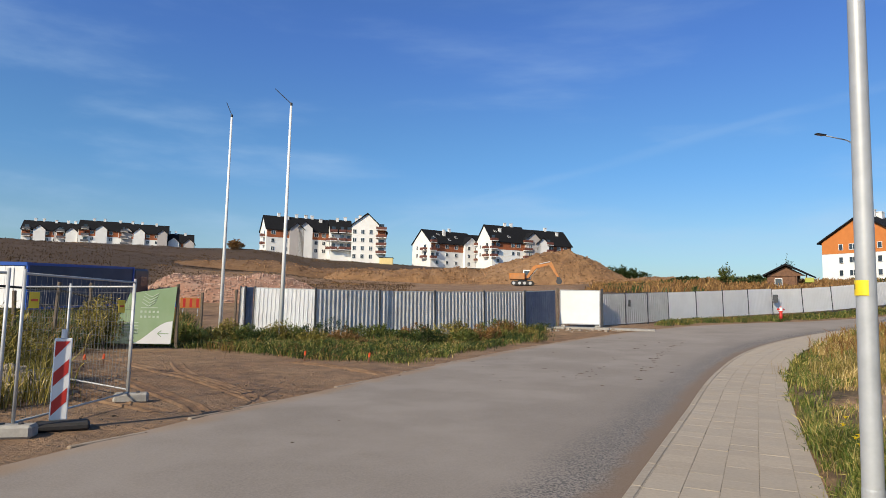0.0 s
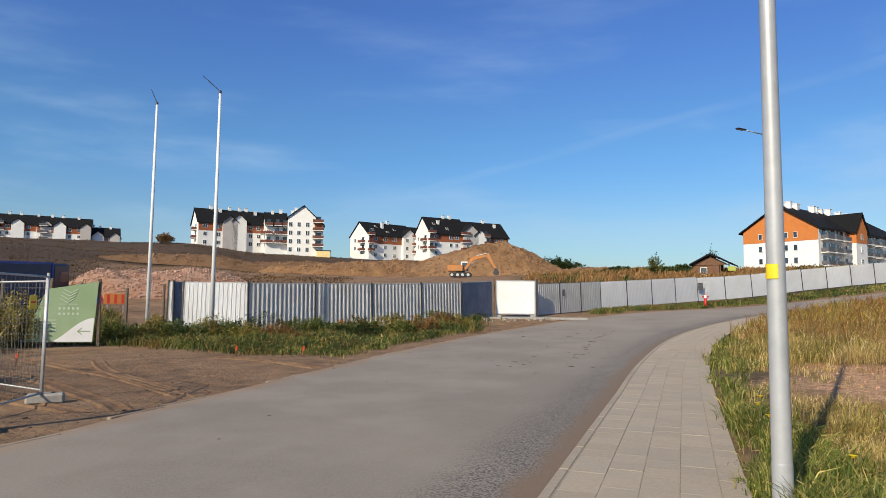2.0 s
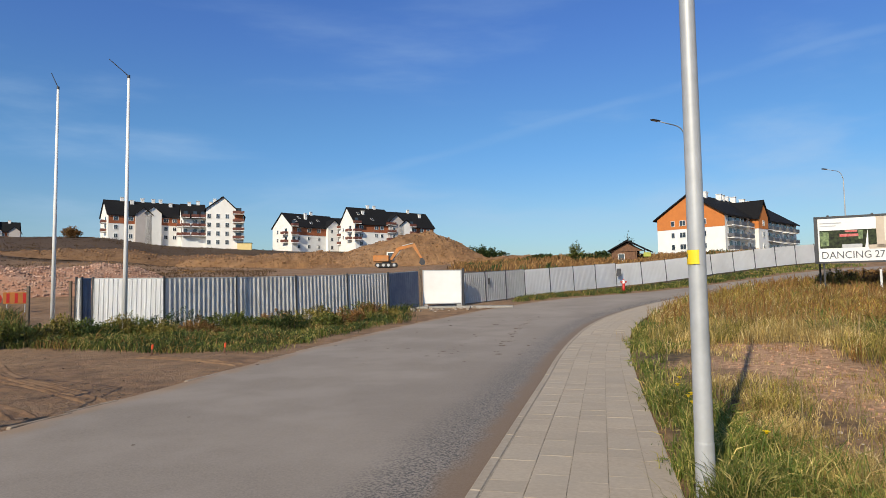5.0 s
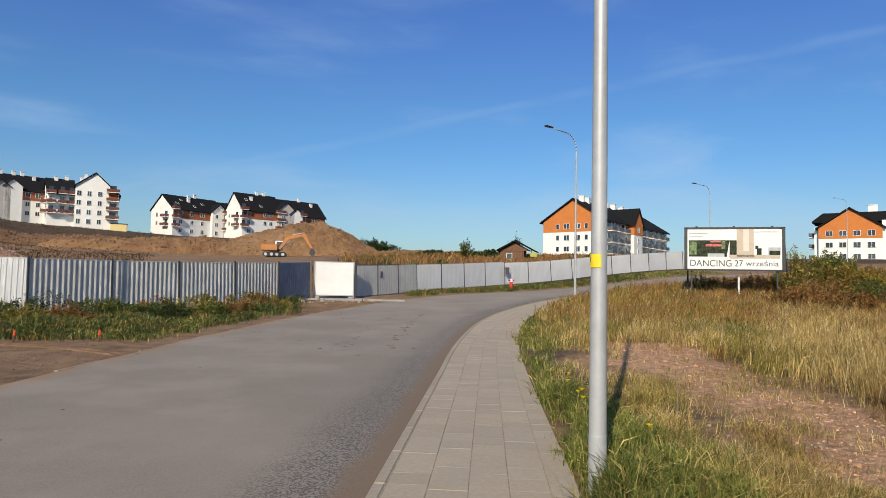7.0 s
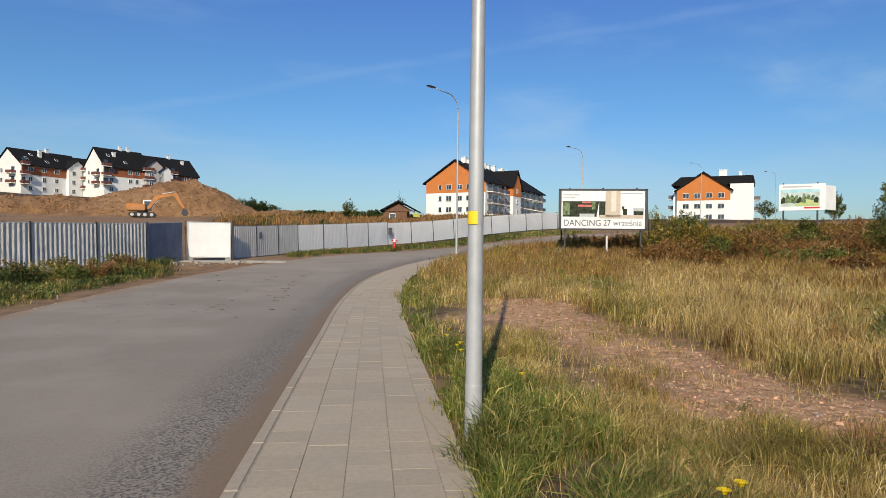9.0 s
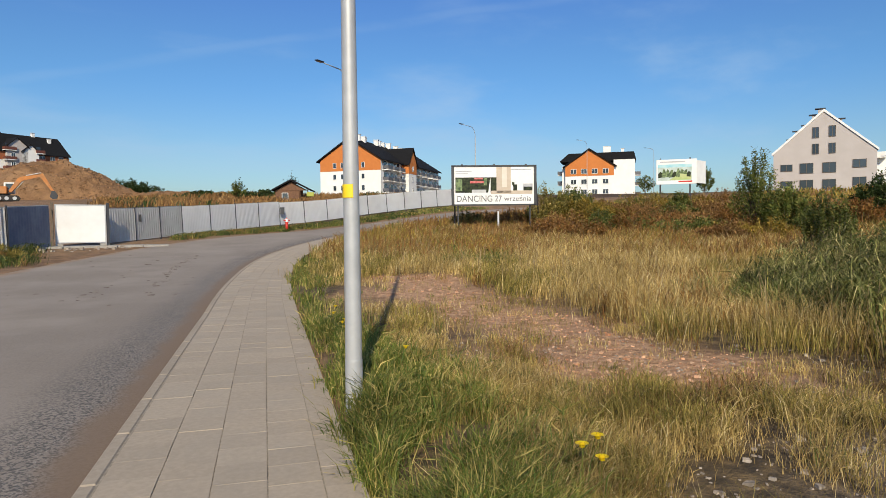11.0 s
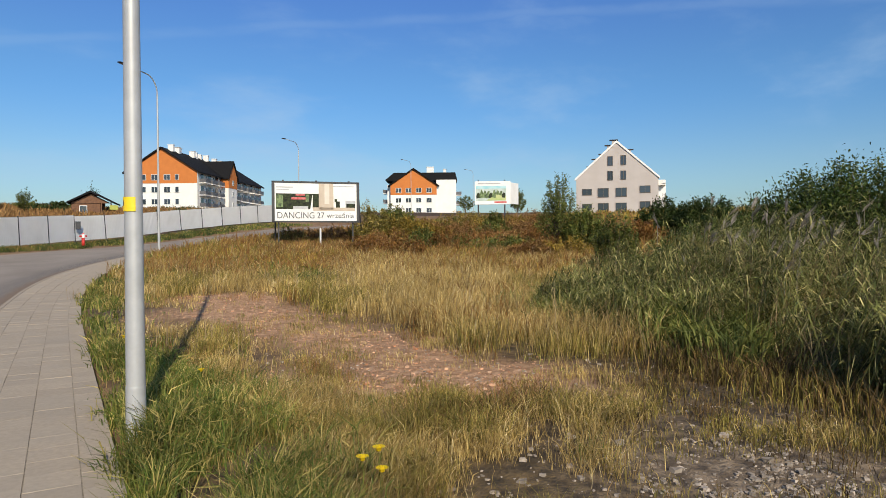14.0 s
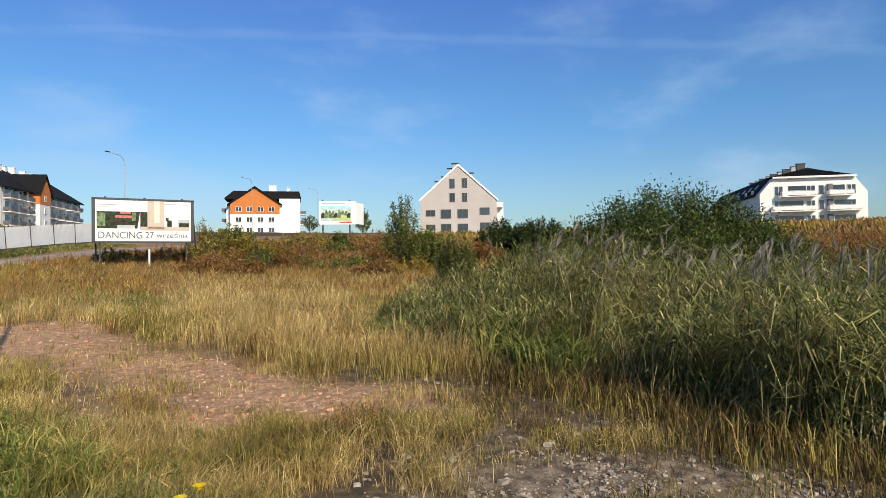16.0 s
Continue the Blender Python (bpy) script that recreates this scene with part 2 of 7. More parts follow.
G_DARK = leaf("dark_leaves", (0.025, 0.05, 0.014), (0.07, 0.10, 0.028), (0.13, 0.15, 0.05))
G_WILLOW = leaf("willow_leaves", (0.03, 0.055, 0.014), (0.095, 0.135, 0.03), (0.24, 0.24, 0.06))
G_REED = leaf("reed_leaves", (0.035, 0.05, 0.015), (0.25, 0.255, 0.075), (0.58, 0.50, 0.23), at=0.78, value=0.5)
G_PLUME = leaf("reed_plumes", (0.14, 0.125, 0.105), (0.37, 0.335, 0.29))
G_DUSK = leaf("dark_withered_weeds", (0.045, 0.032, 0.014), (0.16, 0.10, 0.038), (0.34, 0.22, 0.085))
G_STEM = leaf("dry_stems", (0.22, 0.16, 0.08), (0.40, 0.30, 0.16))
G_YELLOW = leaf("yellow_petals", (0.75, 0.52, 0.01), (0.85, 0.65, 0.02), value=0.1)
G_GOLD = leaf("goldenrod", (0.20, 0.15, 0.03), (0.42, 0.29, 0.055))


def ground_material():
    """Earth, thatch, brick grit and brown field, by the soil painted on the sheet, with grain at two scales."""
    m = mat("ground_soil", (0.27, 0.158, 0.084), 0.95, second=(0.135, 0.08, 0.044), scale=1.8, detail=9, bump=1.0, bump_scale=6, stain=(0.35, 0.235, 0.14), stain_scale=0.35)
    n, l = m.node_tree.nodes, m.node_tree.links
    b = n["Principled BSDF"]
    col = b.inputs["Base Color"].links[0].from_socket
    at = n.new("ShaderNodeVertexColor")
    at.layer_name = "soil"
    sp = n.new("ShaderNodeSeparateColor")
    l.new(at.outputs[0], sp.inputs[0])
    no = n.new("ShaderNodeTexNoise")
    no.inputs["Scale"].default_value, no.inputs["Detail"].default_value = 7, 8
    geo = n.new("ShaderNodeNewGeometry")
    l.new(geo.outputs["Position"], no.inputs["Vector"])
    for chan, c1, c2 in ((0, (0.055, 0.038, 0.019), (0.17, 0.115, 0.054)), (1, (0.33, 0.185, 0.10), (0.54, 0.335, 0.20)), (2, (0.036, 0.020, 0.010), (0.088, 0.050, 0.023)), (3, (0.105, 0.076, 0.052), (0.30, 0.23, 0.16))):
        r = n.new("ShaderNodeValToRGB")
        r.color_ramp.elements[0].position, r.color_ramp.elements[1].position = 0.38, 0.64
        r.color_ramp.elements[0].color, r.color_ramp.elements[1].color = (*c1, 1), (*c2, 1)
        l.new(no.outputs["Fac"], r.inputs[0])
        x = n.new("ShaderNodeMix")
        x.data_type = "RGBA"
        l.new(sp.outputs[chan] if chan < 3 else at.outputs["Alpha"], x.inputs[0])
        l.new(col, x.inputs[6])
        l.new(r.outputs[0], x.inputs[7])
        col = x.outputs[2]
    l.new(col, b.inputs["Base Color"])
    return m


def road_material():
    """Asphalt: fine grain, paler wheel paths, a gritty strip and washed-in dirt along the edges."""
    m = mat("asphalt", (0.26, 0.223, 0.188), 0.85, second=(0.19, 0.163, 0.14), scale=45, bump=0.6, bump_scale=110, stain=(0.305, 0.265, 0.228), stain_scale=0.22, stain_amount=0.7)
    n, l = m.node_tree.nodes, m.node_tree.links
    b = n["Principled BSDF"]
    col = b.inputs["Base Color"].links[0].from_socket
    uv = n.new("ShaderNodeUVMap")
    uv.uv_map = "lane"
    sx = n.new("ShaderNodeSeparateXYZ")
    l.new(uv.outputs[0], sx.inputs[0])
    geo = n.new("ShaderNodeNewGeometry")

    def noise_(s, d=6):
        k = n.new("ShaderNodeTexNoise")
        k.inputs["Scale"].default_value, k.inputs["Detail"].default_value, k.inputs["Roughness"].default_value = s, d, 0.65
        l.new(geo.outputs["Position"], k.inputs["Vector"])
        return k.outputs["Fac"]

    def math_(op, a, c):
        k = n.new("ShaderNodeMath")
        k.operation = op
        for i, v in enumerate((a, c)):
            if isinstance(v, float):
                k.inputs[i].default_value = v
            else:
                l.new(v, k.inputs[i])
        return k.outputs[0]

    def smooth(v, lo, hi):
        k = n.new("ShaderNodeMapRange")
        k.interpolation_type = "SMOOTHSTEP"
        k.inputs["From Min"].default_value, k.inputs["From Max"].default_value = lo, hi
        l.new(v, k.inputs["Value"])
        return k.outputs[0]

    def over(f, c):
        nonlocal col
        k = n.new("ShaderNodeMix")
        k.data_type = "RGBA"
        l.new(f, k.inputs[0])
        l.new(col, k.inputs[6])
        k.inputs[7].default_value = (*c, 1)
        col = k.outputs[2]

    u = math_("ADD", sx.outputs["X"], math_("MULTIPLY", math_("SUBTRACT", noise_(1.3), 0.5), 0.5))
    grit = math_("MULTIPLY", smooth(noise_(38, 3), 0.47, 0.56), smooth(u, 1.35, 0.55))
    over(grit, (0.075, 0.07, 0.068))
    over(math_("MULTIPLY", smooth(noise_(60, 2), 0.60, 0.68), smooth(u, 1.3, 0.4)), (0.33, 0.31, 0.29))
    over(math_("MULTIPLY", smooth(u, 0.42, 0.14), 0.9), (0.185, 0.13, 0.088))
    left = math_("ADD", sx.outputs["Y"], math_("MULTIPLY", math_("SUBTRACT", noise_(0.9), 0.5), 0.7))
    over(math_("MULTIPLY", smooth(left, 0.45, 0.05), 0.85), (0.27, 0.18, 0.11))
    wheel = math_("MULTIPLY", smooth(noise_(0.35, 3), 0.42, 0.6), math_("MULTIPLY", smooth(u, 1.4, 2.4), 0.35))
    over(wheel, (0.335, 0.292, 0.255))
    l.new(col, b.inputs["Base Color"])
    return m


GROUND, ASPHALT = ground_material(), road_material()

# ---- building helpers ----
def mesh_of(name, bm, material, smooth=False):
    me = bpy.data.meshes.new(name)
    bm.normal_update()
    bm.to_mesh(me)
    bm.free()
    for m in (material if isinstance(material, (list, tuple)) else [material]):
        me.materials.append(m)
    if smooth:
        me.polygons.foreach_set("use_smooth", [True] * len(me.polygons))
    return me


def part(name, bm, material, parent=None, label="", smooth=False):
    """Links a bmesh as one mesh object, under a thing or a part."""
    ob = new(name, mesh_of(name, bm, material, smooth) if isinstance(bm, bmesh.types.BMesh) else bm)
    if parent:
        ob.parent = parent
    if label:
        ob["label"] = label
    return ob


def thing(name, m, label, category, group="", kind=""):
    ob = new(name)
    ob.empty_display_size = 0.2
    ob.matrix_world = m
    return tagged(ob, label, category, group, kind)


def box(bm, cx, cy, cz, sx, sy, sz, bevel=0.0, m=None):
    """A box with its centre and sizes."""
    r = bmesh.ops.create_cube(bm, size=1.0, matrix=(m or Matrix()) @ Matrix.Translation((cx, cy, cz)) @ Matrix.Diagonal((sx, sy, sz, 1)))
    if bevel:
        bmesh.ops.bevel(bm, geom=list({e for v in r["verts"] for e in v.link_edges}), offset=bevel, segments=1, affect="EDGES")
    return bm


def boxed(*a, **k):
    return box(bmesh.new(), *a, **k)


def tube(bm, p, q, r1, r2=None, n=10, caps=True):
    """A round bar from p to q."""
    p, q = Vector(p), Vector(q)
    d = q - p
    m = Matrix.Translation((p + q) / 2) @ d.to_track_quat("Z", "Y").to_matrix().to_4x4()
    bmesh.ops.create_cone(bm, cap_ends=caps, segments=n, radius1=r1, radius2=r1 if r2 is None else r2, depth=d.length, matrix=m)
    return bm


def tubed(*a, **k):
    return tube(bmesh.new(), *a, **k)


def prism(bm, outline, depth, m=None, at=0.0):
    """An outline in x, z pushed along y from at to at + depth."""
    m = m or Matrix()
    a = [bm.verts.new(m @ Vector((x, at, z))) for x, z in outline]
    b = [bm.verts.new(m @ Vector((x, at + depth, z))) for x, z in outline]
    n = len(a)
    bm.faces.new(a)
    bm.faces.new(b[::-1])
    for i in range(n):
        bm.faces.new((a[i], b[i], b[(i + 1) % n], a[(i + 1) % n])[::-1])
    bmesh.ops.recalc_face_normals(bm, faces=bm.faces)
    return bm


def grid_mesh(name, xs, ys, zs, material, smooth=True):
    """A sheet from arrays of one shape."""
    h, w = xs.shape
    co = np.stack((xs, ys, zs), -1).reshape(-1, 3)
    i = np.arange(h * w).reshape(h, w)
    f = np.stack((i[:-1, :-1], i[:-1, 1:], i[1:, 1:], i[1:, :-1]), -1).reshape(-1, 4)
    return raw_mesh(name, co, f, material, smooth)


def raw_mesh(name, co, faces, material, smooth=False):
    """A mesh from arrays: points and faces of one size."""
    me = bpy.data.meshes.new(name)
    k = faces.shape[1]
    me.vertices.add(len(co))
    me.vertices.foreach_set("co", np.ascontiguousarray(co, dtype=np.float32).ravel())
    me.loops.add(faces.size)
    me.loops.foreach_set("vertex_index", np.ascontiguousarray(faces, dtype=np.int32).ravel())
    me.polygons.add(len(faces))
    me.polygons.foreach_set("loop_start", np.arange(0, faces.size, k, dtype=np.int32))
    me.polygons.foreach_set("use_smooth", np.full(len(faces), smooth))
    for m in (material if isinstance(material, (list, tuple)) else [material]):
        me.materials.append(m)
    me.update(calc_edges=True)
    return me


def polar(az, r):
    return r * math.sin(radians(az)), r * math.cos(radians(az))


# ---- the lie of the land: height by bearing and distance ----
RADII = np.array([0, 12, 20, 30, 45, 60, 80, 115, 150, 220, 320, 700, 2500.0])
BEARINGS = np.array([-60, -35, -15, -10, 5, 28, 45, 70, 105, 130.0])
LAND = np.array([
    [0, 0, .1, .3, .8, 1.5, 3.2, 7.5, 12, 18, 24.5, 26, 20],
    [0, 0, .1, .3, .8, 1.5, 3.5, 8, 12.5, 18, 24.5, 26, 20],
    [0, 0, .1, .33, 1.1, 2.3, 4, 6.2, 10, 19.2, 23.6, 26, 20],
    [0, 0, .1, .33, 1.2, 2.5, 4, 5.7, 8.5, 16.9, 22, 26, 20],
    [0, 0, .1, .38, 1.2, 2.6, 4, 5.8, 8.5, 15, 20, 24, 20],
    [0, 0, .15, .5, 1.2, 1.85, 4.0, 6.8, 8.2, 11, 14, 20, 20],
    [0, 0, .2, .6, 1.6, 2.85, 4.2, 6.3, 8.2, 11, 14, 20, 20],
    [0, 0, .15, .6, 1.6, 2.8, 4.1, 6.0, 7.6, 11, 14, 20, 20],
    [0, 0, .15, .5, 1.4, 2.8, 4.4, 6.2, 7.8, 11, 14, 20, 20],
    [0, 0, .1, .4, .8, 1.5, 2, 4, 6, 8, 10, 14, 20]])


def height(x, y):
    """Ground height at x, y (numbers or arrays)."""
    x, y = np.asarray(x, float), np.asarray(y, float)
    r = np.hypot(x, y)
    az = np.degrees(np.arctan2(x, y))
    az = np.where(az < -120, az + 360, az)
    rows = np.stack([np.interp(r, RADII, row) for row in LAND])
    k = np.clip(np.searchsorted(BEARINGS, az) - 1, 0, len(BEARINGS) - 2)
    f = np.clip((az - BEARINGS[k]) / (BEARINGS[k + 1] - BEARINGS[k]), 0, 1)
    f = f * f * (3 - 2 * f)
    z = np.take_along_axis(rows, k[None], 0)[0] * (1 - f) + np.take_along_axis(rows, k[None] + 1, 0)[0] * f
    away = np.clip((np.abs(az - 35) - 95) / 40, 0, 1)
    return z * (1 - away)


BANK_AZ, BANK_H = [18, 24, 28, 36, 43, 50, 56], [0, 0.15, 0.3, 0.5, 0.35, 0.3, 0]


def ground_z(x, y):
    return float(height(np.array([x]), np.array([y]))[0])


def on_ground(az, r, turn=0.0, lift=0.0):
    x, y = polar(az, r)
    return pose(x, y, ground_z(x, y) + lift, 0, 0, turn)


# ---- the road's line: its right edge of footway, as heading and length from a start behind the camera ----
START, LEGS = (-5.0, -11.2), [(24, 26.5), (4, 27), (8, 30), (8, 38), (8, 50), (8, 68), (10, 84), (30, 92), (60, 92), (80, 85)]


def course():
    pts, heads = [], []
    x, y = START
    marks, s = [], 0.0
    for length, h in LEGS:
        marks.append((s + length / 2, h))
        s += length
    for d in np.arange(-40, s, 0.5):
        h = np.interp(d, [m[0] for m in marks], [m[1] for m in marks])
        pts.append((d, h))
    hs = np.radians([h for _, h in pts])
    d = np.array([p[0] for p in pts])
    k = int(np.argmin(abs(d)))
    px, py = np.cumsum(np.sin(hs)) * 0.5, np.cumsum(np.cos(hs)) * 0.5
    return d, px - px[k] + x, py - py[k] + y, hs


CD, CX, CY, CH = course()
WALK = 1.63


def road_left(d):
    """The road's left edge, metres left of the footway's right edge."""
    return WALK + np.interp(d, [8, 16, 20, 30, 40, 48, 60], [5.4, 5.57, 6.22, 6.98, 7.25, 7.0, 5.8])


LEFT_EDGE = road_left(CD)


def beside(off):
    """The line that runs off metres to the left of the footway's right edge."""
    return CX - off * np.cos(CH), CY + off * np.sin(CH)


def off_course(x, y):
    """How far points lie to the left of the footway's right edge, and how far along."""
    x, y = np.asarray(x, float).ravel(), np.asarray(y, float).ravel()
    out, along = np.empty(len(x)), np.empty(len(x))
    for i in range(0, len(x), 4000):
        dx, dy = x[i:i + 4000, None] - CX, y[i:i + 4000, None] - CY
        k = np.argmin(dx * dx + dy * dy, 1)
        j = np.arange(len(k))
        out[i:i + 4000] = -dx[j, k] * np.cos(CH[k]) + dy[j, k] * np.sin(CH[k])
        along[i:i + 4000] = CD[k]
    return out, along


# ---- numbers for uneven ground and growth ----
def speckle(x, y, size, seed=0):
    """Smooth noise from 0 to 1 with bumps of that size."""
    x, y = np.asarray(x, float) / size, np.asarray(y, float) / size
    i, j = np.floor(x).astype(np.int64), np.floor(y).astype(np.int64)
    u, v = x - i, y - j
    u, v = u * u * (3 - 2 * u), v * v * (3 - 2 * v)

    def h(a, b):
        k = (a * 374761393 + b * 668265263 + seed * 974711) & 0x7FFFFFFF
        k = ((k ^ (k >> 13)) * 1274126177) & 0x7FFFFFFF
        return ((k ^ (k >> 16)) & 0xFFFF) / 65535.0
    return (h(i, j) * (1 - u) + h(i + 1, j) * u) * (1 - v) + (h(i, j + 1) * (1 - u) + h(i + 1, j + 1) * u) * v


def rugged(x, y, size, seed=0, octaves=4):
    return sum(speckle(x, y, size / 2 ** k, seed + k) * 0.5 ** k for k in range(octaves)) / (2 - 0.5 ** (octaves - 1))


rng = np.random.default_rng(7)

# ---- ground, road and footway ----
PATCH_A, PATCH_B = np.array((10.4, 13.2)), np.array((6.2, 3.4))
GRIT_C = np.array((5.3, -0.3))


def patch(x, y):
    """How far inside the bare brick-grit patch, 0 to 1."""
    d = PATCH_B - PATCH_A
    t = np.clip(((x - PATCH_A[0]) * d[0] + (y - PATCH_A[1]) * d[1]) / (d @ d), 0, 1)
    dist = np.hypot(x - PATCH_A[0] - t * d[0], y - PATCH_A[1] - t * d[1])
    w = 2.35 - 0.6 * np.abs(2 * t - 0.9)
    return np.clip((w + 1.3 * (rugged(x, y, 1.3, 5) - 0.5) * 2 - dist) / 1.5, 0, 1)


def grit(x, y):
    """The stony patch close to the camera."""
    az = np.degrees(np.arctan2(x, y))
    a = np.hypot((np.hypot(x, y) - 4.5 - 0.02 * (az - 76)) / 1.0, np.clip(np.abs(az - 95) - 17, 0, 60) / 6)
    return np.clip((1.0 + 0.8 * (rugged(x, y, 0.8, 9) - 0.5) * 2 - a) / 0.7, 0, 1)


def relief(x, y):
    """Small unevenness of the land beside the road."""
    r = np.hypot(x, y)
    shape = np.asarray(x).shape
    off, along = off_course(x, y)
    off, along = off.reshape(shape), along.reshape(shape)
    right = np.clip((-off - 0.05) / 0.5, 0, 1)
    left = np.clip((off - road_left(along)) / 1.0, 0, 1)
    bank = np.interp(np.degrees(np.arctan2(x, y)), BANK_AZ, BANK_H) * np.clip((off - road_left(along) - 0.8) / 5.0, 0, 1)
    rough = (rugged(x, y, 3.0, 3) - 0.5) * 0.22 * right * np.clip(r / 8, 0.3, 1) + (rugged(x, y, 2.2, 4) - 0.5) * 0.10 * left
    far = np.clip((r - 60) / 60, 0, 1) * (rugged(x, y, 22.0, 6) - 0.5) * 1.6 * np.clip((700 - r) / 300, 0, 1)
    return np.where((off > -0.05) & (off < road_left(along)), -0.05, 0.0) + 0.05 * right + rough + bank * (r < 140) + far * (right + left > 0.5), off, along


def land(x, y):
    x, y = np.asarray(x, float), np.asarray(y, float)
    return height(x, y) - 0.02 + relief(x, y)[0]


ring = np.concatenate((np.linspace(0.05, 30, 121), np.geomspace(30.4, 3500, 160)))
turn = np.radians(np.concatenate((np.arange(-180, -45, 3.0), np.arange(-45, 120, 0.75), np.arange(120, 180.1, 3.0))))
R, T = np.meshgrid(ring, turn, indexing="ij")
gx, gy = R * np.sin(T), R * np.cos(T)
bump, goff, galong = relief(gx, gy)
gmesh = grid_mesh("ground", gx, gy, height(gx, gy) - 0.02 + bump, GROUND)
deg = np.degrees(T)
right = np.clip((-goff) / 0.3, 0, 1)
verge = np.clip((goff - road_left(galong) - 9) / 3, 0, 1) * np.clip((R - 16) / 4, 0, 1)
soil = np.zeros(gx.shape + (4,), np.float32)
soil[..., 3] = np.clip(np.maximum(grit(gx, gy), 0.75 * np.clip((deg - 68) / 6, 0, 1) * np.clip((7.5 - R) / 1.5, 0, 1) * np.clip(1.6 * rugged(gx, gy, 0.9, 12) - 0.2, 0, 1)), 0, 1) * right
soil[..., 0] = np.clip(right * (1 - patch(gx, gy)), 0, 1)
soil[..., 1] = np.clip(right * patch(gx, gy), 0, 1)
pad = np.clip((deg + 24) / 4, 0, 1) * np.clip((16 - deg) / 4, 0, 1) * np.clip((135 - R) / 8, 0, 1)
soil[..., 2] = np.clip((goff - 20) / 10, 0, 1) * (1 - pad) * np.clip(0.7 + 0.8 * rugged(gx, gy, 30, 8), 0, 1)
attr = gmesh.color_attributes.new("soil", "FLOAT_COLOR", "POINT")
attr.data.foreach_set("color", soil.ravel())
ground = tagged(new("ground", gmesh), "bare brown earth and dry grassland rising gently away", "ground", kind="structure")

# road, with metres from both edges as its map
N = 16
rows_x, rows_y, rows_o = [], [], []
for i in range(N + 1):
    f = i / N
    o = WALK + 0.005 + f * (LEFT_EDGE - WALK)
    rows_x.append(CX - o * np.cos(CH)), rows_y.append(CY + o * np.sin(CH)), rows_o.append(o)
rx, ry, ro = np.array(rows_x), np.array(rows_y), np.array(rows_o)
rmesh = grid_mesh("road", rx, ry, height(rx, ry) + 0.006, ASPHALT)
lane = rmesh.uv_layers.new(name="lane")
idx = np.empty(len(rmesh.loops), np.int32)
rmesh.loops.foreach_get("vertex_index", idx)
lane.data.foreach_set("uv", np.stack(((ro - WALK).ravel()[idx], (LEFT_EDGE[None] - ro).ravel()[idx]), -1).astype(np.float32).ravel())
road = tagged(new("road", rmesh), "worn grey asphalt road with dirt washed along its edges", "road", kind="structure")


def at_course(d, off, lift=0.0):
    """A pose on the road's course: d metres along, off metres left, turned with it."""
    k = int(np.clip(np.searchsorted(CD, d), 1, len(CD) - 1))
    f = (d - CD[k - 1]) / 0.5
    x, y, h = (a[k - 1] + f * (a[k] - a[k - 1]) for a in (CX, CY, CH))
    x, y = x - off * math.cos(h), y + off * math.sin(h)
    g = ground_z(x, y)
    k2 = ground_z(x + 0.3 * math.sin(h), y + 0.3 * math.cos(h))
    return pose(x, y, g + lift, math.degrees(math.atan2(k2 - g, 0.3)), 0, -math.degrees(h))


# the footway's bed; its kerb and slabs come last
bx, by = [], []
for o in (0.0, WALK * 0.5, WALK - 0.01):
    bx.append(CX - o * np.cos(CH)), by.append(CY + o * np.sin(CH))
bx, by = np.array(bx), np.array(by)
pavement = tagged(new("pavement", grid_mesh("pavement", bx, by, height(bx, by) + 0.0455, mat("joint_sand", (0.34, 0.30, 0.245), 0.95, second=(0.20, 0.17, 0.135), scale=30))),
                  "pale concrete slab footway with a low kerb beside the road", "pavement", kind="structure")
# concrete crossing in front of the gate
cross = bmesh.new()
for i in range(5):
    box(cross, -0.9 + i * 1.15 - 1.4, 0.15 * (i % 2), -0.02, 1.12, 2.6, 0.1, 0.01)
slab = part("concrete_apron", cross, CONCRETE)
slab.matrix_world = on_ground(14.6, 36.3, -20)
tagged(slab, "dusty concrete slabs in front of the site gate", "concrete slab")

# tyre ruts pressed into the dirt entrance
def rut(start, heading, bend, length, w, seed):
    """Two low ridges of squeezed mud along a curved wheel path."""
    d = np.arange(0, length, 0.06)
    hd_ = np.radians(heading + bend * d / length)
    cx_, cy_ = start[0] + np.cumsum(np.sin(hd_)) * 0.06, start[1] + np.cumsum(np.cos(hd_)) * 0.06
    across = np.linspace(-w, w, 13)
    px_ = cx_[:, None] + across * np.cos(hd_)[:, None]
    py_ = cy_[:, None] - across * np.sin(hd_)[:, None]
    q_ = np.abs(across) / w
    form = np.where(q_ > 0.45, np.clip((1 - q_) / 0.25, 0, 1) * np.clip((q_ - 0.4) / 0.2, 0, 1), 0)
    ends = np.clip(np.minimum(d, length - d) / 0.6, 0, 1)[:, None]
    lift = form[None] * ends * (0.4 + 1.0 * rugged(px_, py_, 0.35, seed)) * 0.030 + (rugged(px_, py_, 0.12, seed + 3, 2) - 0.5) * 0.015 * ends
    zz = height(px_, py_) - 0.02 + relief(px_, py_)[0] + 0.004 + lift - 0.03 * (1 - ends) - 0.02 * (q_[None] > 0.98)
    return px_, py_, zz


